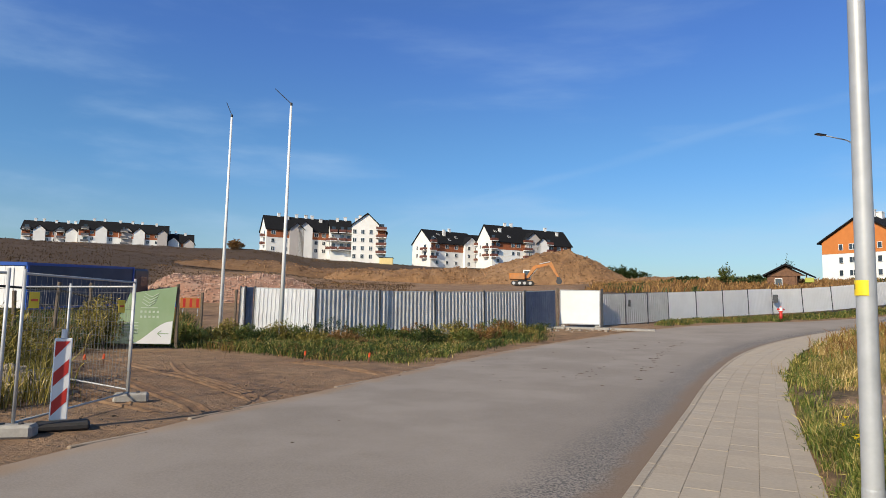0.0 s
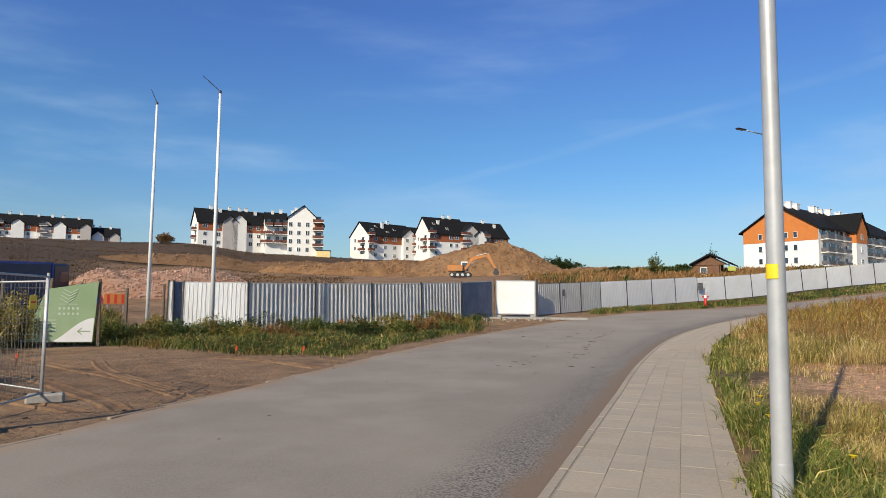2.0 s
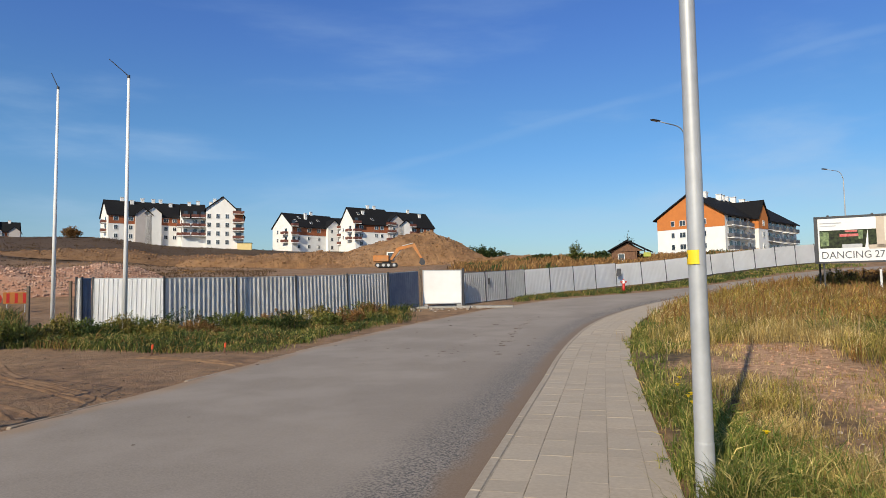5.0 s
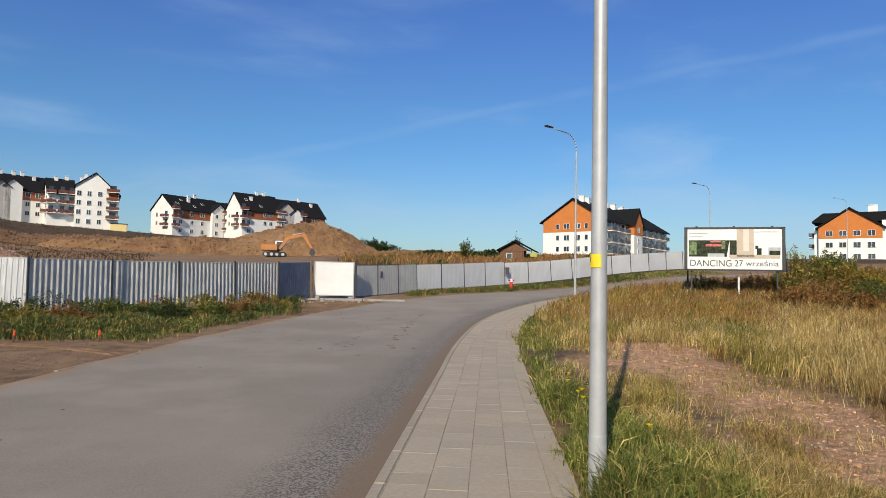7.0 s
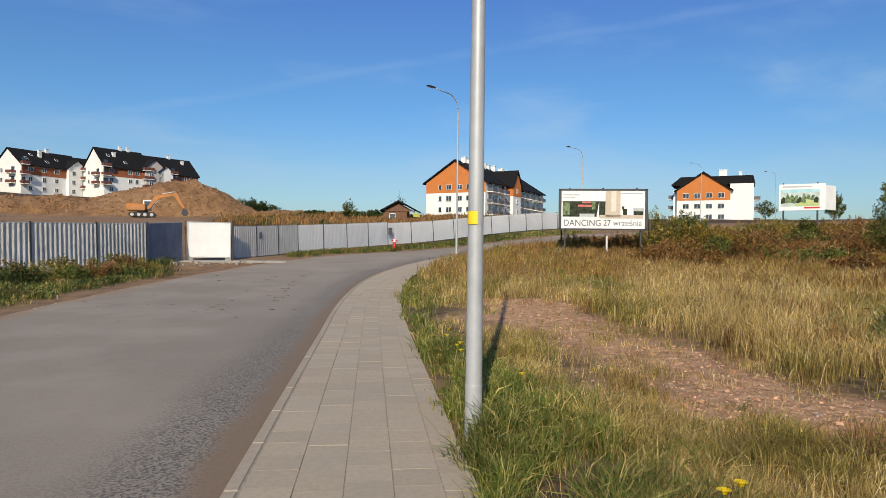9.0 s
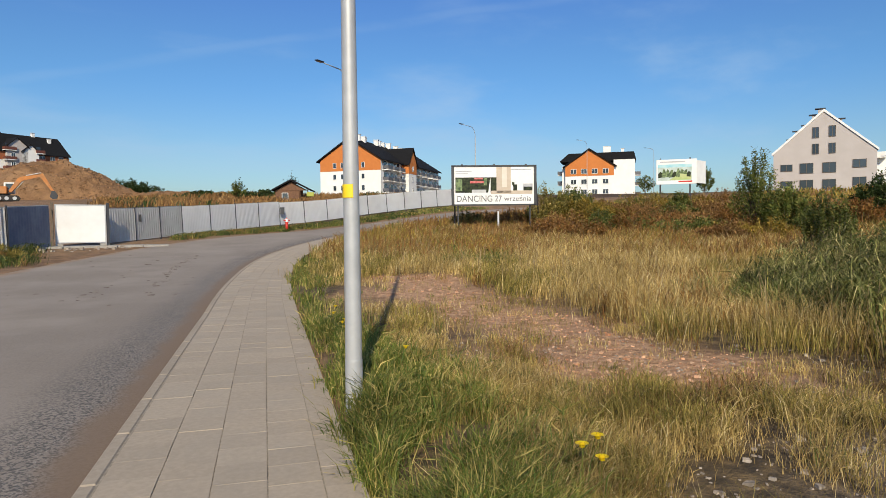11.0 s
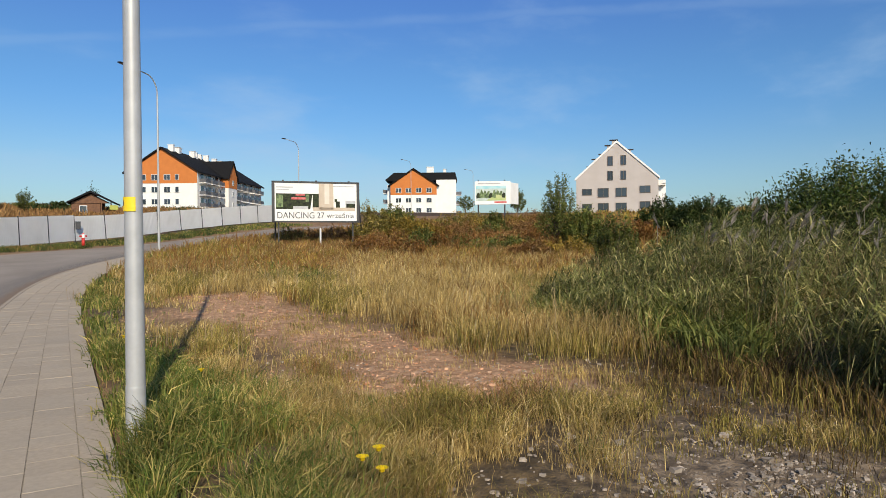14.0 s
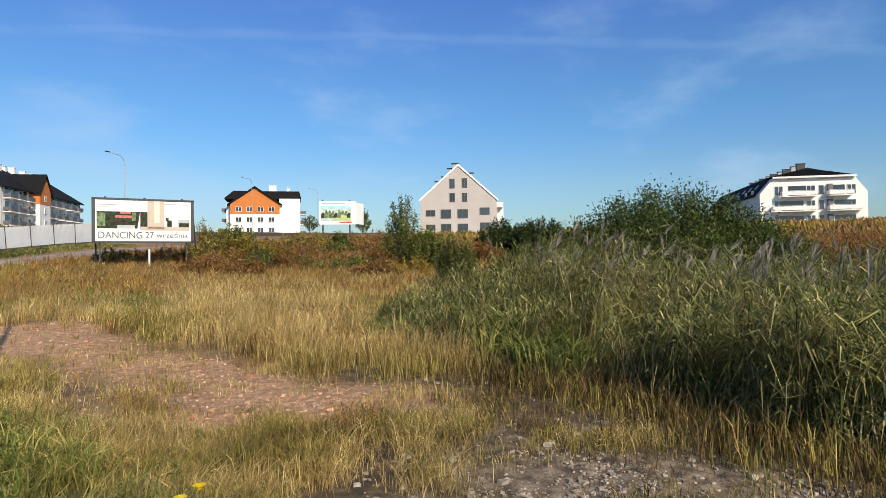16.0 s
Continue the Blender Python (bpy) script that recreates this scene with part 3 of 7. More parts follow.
RUT = mat("rutted_mud", (0.22, 0.125, 0.066), 0.95, second=(0.11, 0.064, 0.035), scale=4, detail=8, bump=0.9, bump_scale=14, stain=(0.33, 0.215, 0.125), stain_scale=0.8)
for k, (st, hd0, bd, ln, w_) in enumerate((((-9.2, 17.8), 128, 18, 9.5, 0.20), ((-9.6, 16.2), 126, 20, 9.0, 0.20), ((-8.6, 14.6), 150, -30, 7.0, 0.18), ((-10.5, 15.2), 140, -10, 7.5, 0.20), ((-4.4, 18.0), 110, 40, 4.5, 0.17), ((-6.9, 17.6), 158, -22, 7.0, 0.18))):
    tagged(new("tyre_rut", grid_mesh("tyre_rut", *rut(st, hd0, bd, ln, w_, 300 + 7 * k), RUT)), "tyre rut pressed into the brown mud of the site entrance", "tyre rut", "ruts in the dirt entrance")

# ---- street lamps ----
def street_lamp(m, height_m, arm, sticker=False, label="tall galvanised steel street lamp with a curved arm", collar=True):
    t = thing("street_lamp", m, label, "street lamp", "lamps along the road")
    r0, r1 = 0.074, 0.042
    bm = tubed((0, 0, -0.15), (0, 0, 0.42), r0, r0 * 0.985, 24, caps=False)
    part("base_sleeve", bm, GALV, t, smooth=True)
    k = height_m - 0.9
    part("pole", tubed((0, 0, 0.40), (0, 0, k), r0 * 0.955, r1, 24, caps=False), GALV, t, smooth=True)
    part("weld_ring", tubed((0, 0, 0.415), (0, 0, 0.43), r0 * 0.99, r0 * 0.96, 24), GALV, t)
    bm = bmesh.new()
    prev = Vector((0, 0, k - 0.02))
    for i in range(1, 9):
        a = math.pi / 2 * i / 8
        p = Vector((-0.9 * (1 - math.cos(a)), 0, k + 0.9 * math.sin(a)))
        tube(bm, prev, p + (p - prev) * 0.03, 0.032, 0.031, 12)
        prev = p
    tube(bm, prev, prev + Vector((-arm, 0, 0.05)), 0.031, 0.026, 12)
    part("arm", bm, GALV, t, smooth=True)
    tip = prev + Vector((-arm, 0, 0.05))
    head = part("luminaire", box(bmesh.new(), tip.x - 0.25, 0, tip.z + 0.02, 0.62, 0.22, 0.05, 0.018), DARK, t, "flat dark grey luminaire")
    part("diffuser", boxed(tip.x - 0.27, 0, tip.z - 0.022, 0.46, 0.18, 0.012), GLASS, head)
    if sticker:
        bm = bmesh.new()
        ring_v = []
        for i in range(9):
            a = radians(-72 - i * 11.5)
            ring_v.append([bm.verts.new((0.0735 * math.sin(a), 0.0735 * math.cos(a), z)) for z in (1.775, 1.885)])
        for a, b in zip(ring_v, ring_v[1:]):
            bm.faces.new((a[0], b[0], b[1], a[1]))
        part("sticker", bm, YELLOW, t, "yellow sticker wrapped round the pole")
        part("sticker_mark", boxed(0, 0, 0, 0.012, 0.002, 0.04), INK, t).matrix_local = pose(0.0728 * math.sin(radians(-84)), 0.0728 * math.cos(radians(-84)), 1.84, 0, 0, 84)
    return t


lampm = pose(3.046, 4.552, 0.03, 0, 0, -5)
street_lamp(lampm, 9.6, 1.0, True, "tall galvanised street lamp pole with a yellow sticker")
street_lamp(on_ground(34.0, 38.0, 20), 9.55, 1.45)
street_lamp(on_ground(45.1, 70.0, 12), 8.6, 1.5)
street_lamp(on_ground(54.8, 122.0, 0), 10.2, 1.7)
street_lamp(on_ground(60.3, 150.0, -10), 10.2, 1.7)


# ---- flagpoles ----
def flagpole(az, r, top, side, lift):
    x, y = polar(az, r)
    t = thing("flagpole", pose(x, y, ground_z(x, y), 0, 0, 0), "white tapered flagpole with a bare black arm on top", "flagpole", "flagpoles by the site entrance")
    h = top - ground_z(x, y)
    part("mast", tubed((0, 0, -0.1), (0, 0, h), 0.085, 0.042, 18), WHITE, t, smooth=True)
    part("foot_collar", tubed((0, 0, -0.05), (0, 0, 0.22), 0.11, 0.10, 18), GALV, t)
    part("swivel", tubed((0, 0, h - 0.02), (0, 0, h + 0.09), 0.05, 0.05, 14), DARK, t)
    part("banner_arm", tubed((0, 0, h + 0.06), (-side, -0.1, h + lift), 0.016, 0.014, 8), DARK, t, "thin black banner arm")


flagpole(-18.05, 29.2, 9.78, 0.22, 0.6)
flagpole(-13.15, 25.0, 9.30, 0.62, 0.6)


# ---- corrugated site fence ----
def corrugated(w, h, pitch=0.18, deep=0.035):
    """A trapezoid-profiled sheet as one mesh."""
    bm = bmesh.new()
    n = max(2, round(w / pitch))
    p = w / n
    xs = []
    for i in range(n):
        x = -w / 2 + i * p
        xs += [(x, 0), (x + p * 0.12, 0), (x + p * 0.20, deep), (x + p * 0.70, deep)]
    xs.append((w / 2, 0))
    low = [bm.verts.new((x, y, 0.02)) for x, y in xs]
    top = [bm.verts.new((x, y, h)) for x, y in xs]
    for i in range(len(xs) - 1):
        bm.faces.new((low[i], low[i + 1], top[i + 1], top[i]))
    bmesh.ops.solidify(bm, geom=bm.faces[:], thickness=0.004)
    return bm


FENCE = thing("site_fence", pose(0, 0, 0), "building site fence of ribbed metal sheet panels between posts", "fence")


def fence_panel(u, v, kind, tall=2.02):
    """One panel between two points of the plan, with its left post and top rail."""
    u, v = Vector(u), Vector(v)
    c, w = (u + v) / 2, (v - u).length
    zu, zv = (ground_z(*p) + float(np.interp(math.degrees(math.atan2(p.x, p.y)), BANK_AZ, BANK_H)) for p in (u, v))
    yaw = math.degrees(math.atan2(v.y - u.y, v.x - u.x))
    tilt = math.degrees(math.atan2(zv - zu, w))
    labels = {"ribbed": "ribbed galvanised sheet panel", "grey": "dull blue-grey ribbed sheet panel", "white": "pale ribbed sheet panel", "bright": "ribbed sheet panel facing the sun, sunlight put into its pale colour"}
    pitch, deep = {"ribbed": (0.195, 0.055), "bright": (0.20, 0.03), "grey": (0.24, 0.03), "white": (0.14, 0.010)}[kind]
    # sun-facing panels take the pale sheet: their sunlit brightness is put into the colour
    sheet = part("panel", corrugated(w - 0.07, tall - 0.06, pitch, deep), SHEET_GREY if kind == "grey" else SHEET_WHITE if kind in ("white", "bright") else SHEET, FENCE, labels[kind])
    sheet.matrix_local = pose(c.x, c.y, (zu + zv) / 2 + 0.03, 0, 0, yaw) @ pose(0, 0, 0, 0, -tilt, 0)
    part("post", box(bmesh.new(), -w / 2, 0.02, tall / 2 - 0.02, 0.07, 0.07, tall + 0.1, 0.006), DARK, sheet)
    part("top_rail", box(bmesh.new(), 0, 0.05, tall - 0.04, w, 0.05, 0.04), GALV if kind != "white" else SHEET, sheet)


def line(a, b, n, kind, tall=2.02):
    p, q = Vector(polar(*a)), Vector(polar(*b))
    for i in range(n):
        fence_panel(p.lerp(q, i / n), p.lerp(q, (i + 1) / n), kind, tall)


line((-16.6, 29.6), (-16.1, 29.4), 1, "bright")
line((-16.1, 29.4), (-15.45, 29.75), 1, "grey")
line((-15.45, 29.2), (-10.25, 27.5), 1, "bright")
BENDS = [(-10.25, 27.5), (-4.67, 28.7), (0.25, 29.8), (4.62, 31.3), (8.14, 32.9)]
for a, b in zip(BENDS, BENDS[1:]):
    line(a, b, 1, "ribbed")
line((8.2, 33.0), (10.85, 36.4), 1, "grey")
line((14.75, 37.6), (20.2, 43.0), 3, "ribbed", 1.82)
line((20.2, 43.0), (28.0, 50.5), 4, "white", 1.78)
line((28.0, 50.5), (35.6, 58.0), 4, "white", 1.72)
line((35.6, 58.0), (43.0, 67.0), 5, "white", 1.68)
line((43.0, 67.0), (48.5, 76.0), 6, "white", 1.68)
# the gate
gp, gq = Vector(polar(11.15, 36.6)), Vector(polar(14.6, 36.8))
gc, gw = (gp + gq) / 2, (gq - gp).length
gate = thing("site_gate", pose(gc.x, gc.y, ground_z(gc.x, gc.y), 0, 0, math.degrees(math.atan2(gq.y - gp.y, gq.x - gp.x))),
             "closed white sheet-metal site gate in a steel frame", "gate")
part("leaf_sheet", box(bmesh.new(), 0, 0, 1.10, gw - 0.1, 0.03, 1.82, 0.008), WHITE, gate)
bm = bmesh.new()
for x in (-gw / 2 + 0.03, gw / 2 - 0.03):
    box(bm, x, 0.0, 1.08, 0.06, 0.06, 1.95)
for z in (0.17, 2.03):
    box(bm, 0, 0.0, z, gw, 0.05, 0.05)
part("gate_frame", bm, GALV, gate)
for x in (-gw / 2 - 0.12, gw / 2 + 0.10):
    part("gate_post", box(bmesh.new(), x, 0.10, 1.05, 0.12, 0.12, 2.2, 0.01), WOOD if x < 0 else DARK, gate)
for x in (-gw / 2 + 0.15, gw / 2 - 0.15):
    part("foot_block", box(bmesh.new(), x, -0.05, 0.05, 0.3, 0.22, 0.12, 0.02), CONCRETE, gate)
# a meter box hung on the fence
mb = thing("warning_sign", on_ground(28.2, 50.3, -28, 1.4), "small dark notice plate hung on the fence", "sign")
part("plate", box(bmesh.new(), 0, 0, 0, 0.32, 0.03, 0.55, 0.01), DARK, mb)
mb2 = thing("warning_sign", on_ground(17.0, 39.7, -45, 1.25), "small dark notice plate hung on the fence", "sign")
part("plate", box(bmesh.new(), 0, -0.06, 0, 0.25, 0.03, 0.4, 0.01), DARK, mb2)


# ---- hydrant ----
hy = thing("fire_hydrant", on_ground(28.55, 47.6, 0, 0.08), "red and white pillar fire hydrant on the verge", "hydrant")
part("barrel", tubed((0, 0, -0.05), (0, 0, 0.55), 0.10, 0.095, 16), RED, hy, smooth=True)
part("flange", tubed((0, 0, 0.53), (0, 0, 0.58), 0.14, 0.14, 16), RED, hy)
part("head", tubed((0, 0, 0.58), (0, 0, 0.80), 0.12, 0.10, 16), WHITE, hy, "white hydrant head")
bm = tubed((-0.22, 0, 0.68), (0.22, 0, 0.68), 0.06, 0.06, 12)
part("outlet", bm, RED, hy)
part("cap", tubed((0, 0, 0.80), (0, 0, 0.88), 0.06, 0.03, 12), RED, hy)


# ---- mesh panels, their feet, the beacon ----
def mesh_fence(p, q, tall=1.97, middle=False):
    p, q = Vector(p), Vector(q)
    w = (q - p).length
    t = thing("mesh_fence", pose((p.x + q.x) / 2, (p.y + q.y) / 2, ground_z(*((p + q) / 2)), 0, 0, math.degrees(math.atan2(q.y - p.y, q.x - p.x))),
              "temporary galvanised wire mesh fence panel in concrete feet", "fence panel", "temporary mesh panels")
    for x in (-w / 2 + 0.03, w / 2 - 0.03) + ((-0.1,) if middle else ()):
        part("upright", tubed((x, 0, 0.06), (x, 0, tall + 0.03), 0.021, 0.021, 10), GALV, t, smooth=True)
    for z in (0.16, tall - 0.03):
        part("rail", tubed((-w / 2 + 0.03, 0, z), (w / 2 - 0.03, 0, z), 0.016, 0.016, 8), GALV, t, smooth=True)
    bm = bmesh.new()
    n = int(w / 0.11)
    for i in range(1, n):
        x = -w / 2 + 0.03 + (w - 0.06) * i / n
        tube(bm, (x, 0, 0.16), (x, 0, tall - 0.03), 0.0020, None, 4, False)
    for z in (0.30, 0.50, 0.75, 1.0, 1.25, 1.5, 1.75):
        tube(bm, (-w / 2 + 0.03, 0.005, z), (w / 2 - 0.03, 0.005, z), 0.0022, None, 4, False)
    part("wire_mesh", bm, WIRE, t)
    return t


def fence_foot(x, y, yaw):
    t = thing("concrete_block", pose(x, y, ground_z(x, y), 0, 0, yaw), "grey concrete block foot of a mesh fence", "concrete foot", "feet of the mesh panels")
    part("block", box(bmesh.new(), 0, 0, 0.07, 0.52, 0.24, 0.16, 0.03), CONCRETE, t)
    for x in (-0.1, 0.1):
        part("socket", tubed((x, 0, 0.14), (x, 0, 0.165), 0.03, 0.03, 10), DARK, t)


F1, F2, F3 = (-5.02, 7.85), (-4.93, 10.72), (-8.3, 7.1)
mid1 = mesh_fence((-5.03, 7.86), (-4.95, 10.68))
mid2 = mesh_fence((-8.4, 6.9), (-5.12, 7.78))
mesh_fence((-8.55, 13.5), (-5.02, 10.80), 1.88, True)
fence_foot(*F1, 10), fence_foot(*F2, 20)
for par, x, z in ((mid1, 0.95, 1.55), (mid1, -1.2, 1.62)):
    tag = part("warning_plate", box(bmesh.new(), x, -0.02, z, 0.2, 0.006, 0.2, 0.002), YELLOW, par, "small yellow warning plate")
    part("plate_text", boxed(x, -0.025, z, 0.13, 0.003, 0.03), ORANGE_P, tag)

bc = thing("traffic_beacon", pose(-4.72, 8.28, ground_z(-4.72, 8.28), 0, 0, 29), "red and white striped traffic beacon on a rubber foot", "beacon")
part("foot_plate", box(bmesh.new(), 0.05, 0.05, 0.05, 0.62, 0.34, 0.10, 0.03), RUBBER, bc)
part("blade", box(bmesh.new(), 0, 0, 0.64, 0.20, 0.05, 1.02, 0.012), WHITE, bc)
part("stem_cap", tubed((0, 0, 1.15), (0, 0, 1.26), 0.03, 0.03, 12), WHITE, bc)
for k in range(3):
    bm = bmesh.new()
    z = 0.19 + k * 0.36
    prism(bm, [(-0.085, z), (0.075, z + 0.17), (0.075, z + 0.34), (-0.085, z + 0.17)] if k < 2 else [(-0.085, z), (0.075, z + 0.20), (-0.085, z + 0.20)], 0.003, at=-0.028)
    part("red_stripe", bm, RED, bc)


# ---- green sign ----
sx0, sy0 = polar(-23.6, 22.6)
gs = thing("sign_board", pose(sx0, sy0, ground_z(sx0, sy0), 6, 0, 14), "weathered pale green and white sign board with an arrow on posts", "sign board")
part("panel", prism(bmesh.new(), [(-1.14, 0.14), (0.70, 0.12), (0.82, 1.97), (-0.55, 1.72)], 0.03), GREEN_S, gs)
bm = bmesh.new()
wave = [(-0.45, 0.14)] + [(-0.45 + 1.18 * k / 10, 0.14 + 0.72 * math.sin(math.pi * 0.5 * k / 10) ** 1.6) for k in range(1, 11)] + [(0.69, 0.13)]
prism(bm, wave, 0.003, at=-0.004)
part("white_swoosh", bm, WHITE, gs)
bm = bmesh.new()
box(bm, 0.46, -0.007, 0.46, 0.32, 0.003, 0.025)
for s in (1, -1):
    box(bm, 0, 0, 0, 0.16, 0.003, 0.025, m=pose(0.35, -0.007, 0.46 + s * 0.05, 0, -s * 40, 0))
part("arrow", bm, GREEN_S, gs)
bm = bmesh.new()
for k in range(4):
    for s in (-1, 1):
        tube(bm, (0.0 + 0.03 * k, -0.004, 1.32 + 0.10 * k), (0.0 + s * 0.2 + 0.03 * k, -0.004, 1.46 + 0.09 * k), 0.012, 0.012, 5)
PRINT = mat("pale_print", (0.55, 0.62, 0.5), 0.6, second=(0.48, 0.56, 0.43), scale=6)
part("leaf_emblem", bm, PRINT, gs)
part("printed_line", boxed(0.02, -0.004, 1.28, 0.5, 0.004, 0.02), PRINT, gs)
for z in (1.15, 0.99):
    bm = bmesh.new()
    for i in range(5):
        box(bm, -0.2 + i * 0.12, -0.004, z, 0.06, 0.004, 0.07)
    part("large_print", bm, PRINT, gs)
for i in range(4):
    part("small_print", boxed(-0.5, -0.004, 0.8 - i * 0.1, 0.45, 0.004, 0.03), PRINT, gs)
for x, hgt in ((-0.45, 1.7), (0.84, 2.05)):
    part("post", box(bmesh.new(), x, 0.09, hgt / 2 - 0.1, 0.09, 0.09, hgt + 0.2, 0.01), WOOD, gs)


# ---- site signs by the track ----
rs = thing("road_sign", on_ground(-21.75, 40.0, 22), "round blue and red no-parking sign on a short post", "road sign")
part("post", tubed((0, 0.03, -0.1), (0, 0.03, 0.7), 0.03, 0.03, 8), GALV, rs)
disc = part("disc", tubed((0, 0.0, 0.75), (0, 0.02, 0.75), 0.34, 0.34, 20), RED, rs)
part("disc_face", tubed((0, -0.008, 0.75), (0, 0.0, 0.75), 0.26, 0.26, 20), BLUE_F, disc)
part("disc_bar", box(bmesh.new(), 0, -0.012, 0.75, 0.07, 0.006, 0.5, m=pose(0, 0, 0)), RED, disc)
wb = thing("barrier_board", on_ground(-20.4, 40.5, 20), "orange and red road works board on two posts", "barrier")
for x in (-0.4, 0.4):
    part("post", tubed((x, 0.04, -0.1), (x, 0.04, 1.1), 0.03, 0.03, 8), GALV, wb)
plank = part("board", box(bmesh.new(), 0, 0, 0.75, 1.15, 0.03, 0.6, 0.01), DIGGER, wb)
for k in range(3):
    part("stripe", boxed(-0.36 + 0.36 * k, -0.018, 0.75, 0.14, 0.006, 0.5), RED, plank)


# ---- stakes and cable by the field ----
def stake(az, r, h, lean=0.0):
    t = thing("wooden_stake", on_ground(az, r, 0) @ pose(0, 0, 0, 0, lean, 0), "weathered grey wooden fence stake", "stake", "stakes along the field")
    part("stake_shaft", box(bmesh.new(), 0, 0, h / 2 - 0.1, 0.10, 0.10, h + 0.2, 0.02), WOOD, t)


for az, r, h, lean in ((-30.1, 24, 2.0, 2), (-27.8, 24, 2.0, 0), (-24.95, 24.5, 2.05, 3), (-32.6, 23, 1.7, -3), (-19.6, 27, 1.75, 0), (-16.9, 30.4, 1.9, 0), (-34.6, 22, 1.8, 0)):
    stake(az, r, h, lean)
bm = bmesh.new()
pts = [(-36, 21.6, 2.0), (-32.6, 23, 1.95), (-30.1, 24, 1.93), (-27.8, 24, 1.72), (-24.95, 24.5, 1.55)]
for (a1, r1, z1), (a2, r2, z2) in zip(pts, pts[1:]):
    p, q = polar(a1, r1), polar(a2, r2)
    tube(bm, (*p, z1), (*q, z2), 0.035, None, 6)
cable = part("hanging_cable", bm, RUBBER)
tagged(cable, "dark cable strung along the wooden stakes", "cable")


# ---- survey markers ----
def marker(x, y, h=0.26):
    t = thing("survey_marker", pose(x, y, ground_z(x, y), 3, 4, 20), "short wooden survey peg with an orange top", "marker", "orange survey pegs")
    part("peg", box(bmesh.new(), 0, 0, h * 0.3, 0.045, 0.045, h * 0.6 + 0.1, 0.006), WOOD_W, t)
    part("painted_top", box(bmesh.new(), 0, 0, h * 0.78, 0.05, 0.05, h * 0.5, 0.008), ORANGE_P, t, "orange painted top")


for x, y in ((-1.79, 18.2), (-3.6, 18.3), (-8.3, 15.6), (-8.0, 15.9)):
    marker(x, y)


# ---- lorry ----
def wheel(par, x, y, r=0.5, w=0.3, name="wheel"):
    o = part(name, tubed((x, y - w / 2, r), (x, y + w / 2, r), r, r, 20), RUBBER, par)
    part("rim", tubed((x, y - w / 2 - 0.01, r), (x, y + w / 2 + 0.01, r), r * 0.55, r * 0.55, 14), GALV, o)
    return o


tx, ty = polar(-31.9, 43.0)
ex, ey = polar(-24.7, 51.5)
yaw = math.degrees(math.atan2(ey - ty, ex - tx))
L = math.hypot(ex - tx, ey - ty)
lorry = thing("lorry", pose(tx, ty, ground_z(tx, ty) - 0.72, 0, -2.2, yaw), "parked lorry with a dark blue tarpaulin trailer and cab", "lorry")
body = part("trailer_body", box(bmesh.new(), L / 2, 1.25, 2.25, L - 0.1, 2.48, 2.5, 0.03), BLUE_T, lorry)
bm = bmesh.new()
for y in (0.0, 2.5):
    box(bm, L / 2, y, 3.52, L, 0.08, 0.16)
    box(bm, L / 2, y, 1.0, L, 0.08, 0.14)
    for x in (0.05, L - 0.05):
        box(bm, x, y, 2.25, 0.14, 0.1, 2.6)
box(bm, 0.0, 1.25, 3.52, 0.1, 2.5, 0.2)
part("trailer_frame", bm, BLUE_F, body, "bright blue trailer edge rails")
for y in (0.675, 1.825):
    part("rear_door", box(bmesh.new(), -0.06, y, 2.2, 0.06, 1.14, 2.35, 0.01), WHITE, body, "white rear door")
for y in (0.7, 1.8):
    part("lock_bar", tubed((-0.11, y, 1.1), (-0.11, y, 3.3), 0.02, 0.02, 8), GALV, body)
part("chassis", boxed(L / 2, 1.25, 0.85, L - 0.4, 1.0, 0.22), DARK, lorry)
for x in (1.6, 2.9, 4.2):
    for y in (0.25, 2.25):
        wheel(lorry, x, y)
part("cab", box(bmesh.new(), L + 1.15, 1.25, 2.05, 1.9, 2.42, 2.9, 0.12), CAB_B, lorry, "dark blue driver's cab")
part("side_window", box(bmesh.new(), L + 1.35, 0.03, 2.6, 0.9, 0.03, 0.75, 0.01), GLASS, lorry)
part("windscreen", box(bmesh.new(), L + 2.11, 1.25, 2.55, 0.03, 2.1, 0.95, 0.01), GLASS, lorry)
for x in (L + 1.5, L - 1.4):
    for y in (0.25, 2.25):
        wheel(lorry, x, y)


# ---- heaps ----
def heap(name, label, az, r, w, d, h, yaw, material, seed, sharp=1.0, n=70, rough_=0.25, profile=None):
    """A heap of loose stuff: an uneven mound that thins out to its edge."""
    u, v = np.meshgrid(np.linspace(-1, 1, n), np.linspace(-1, 1, max(24, int(n * d / w))), indexing="xy")
    x, y = u * w / 2, v * d / 2
    q = np.clip(1 - np.hypot(u, v) ** 2, 0, 1) if profile is None else profile(u, v)
    z = h * q ** sharp * (1 - rough_ + 2 * rough_ * rugged(x, y, max(w, d) / 5, seed)) + h * 0.45 * np.sqrt(q) * (rugged(x, y, h / 1.5, seed + 5, 5) - 0.5) * (q > 0.02)
    c, s = math.cos(radians(yaw)), math.sin(radians(yaw))
    x0, y0 = polar(az, r)
    gx_, gy_ = x0 + c * x - s * y, y0 + s * x + c * y
    me = grid_mesh(name, x, y, z + height(gx_, gy_) - ground_z(x0, y0) - 0.35, material)
    ob = new(name, me)
    ob.matrix_world = pose(x0, y0, ground_z(x0, y0), 0, 0, yaw)
    return tagged(ob, label, "heap")


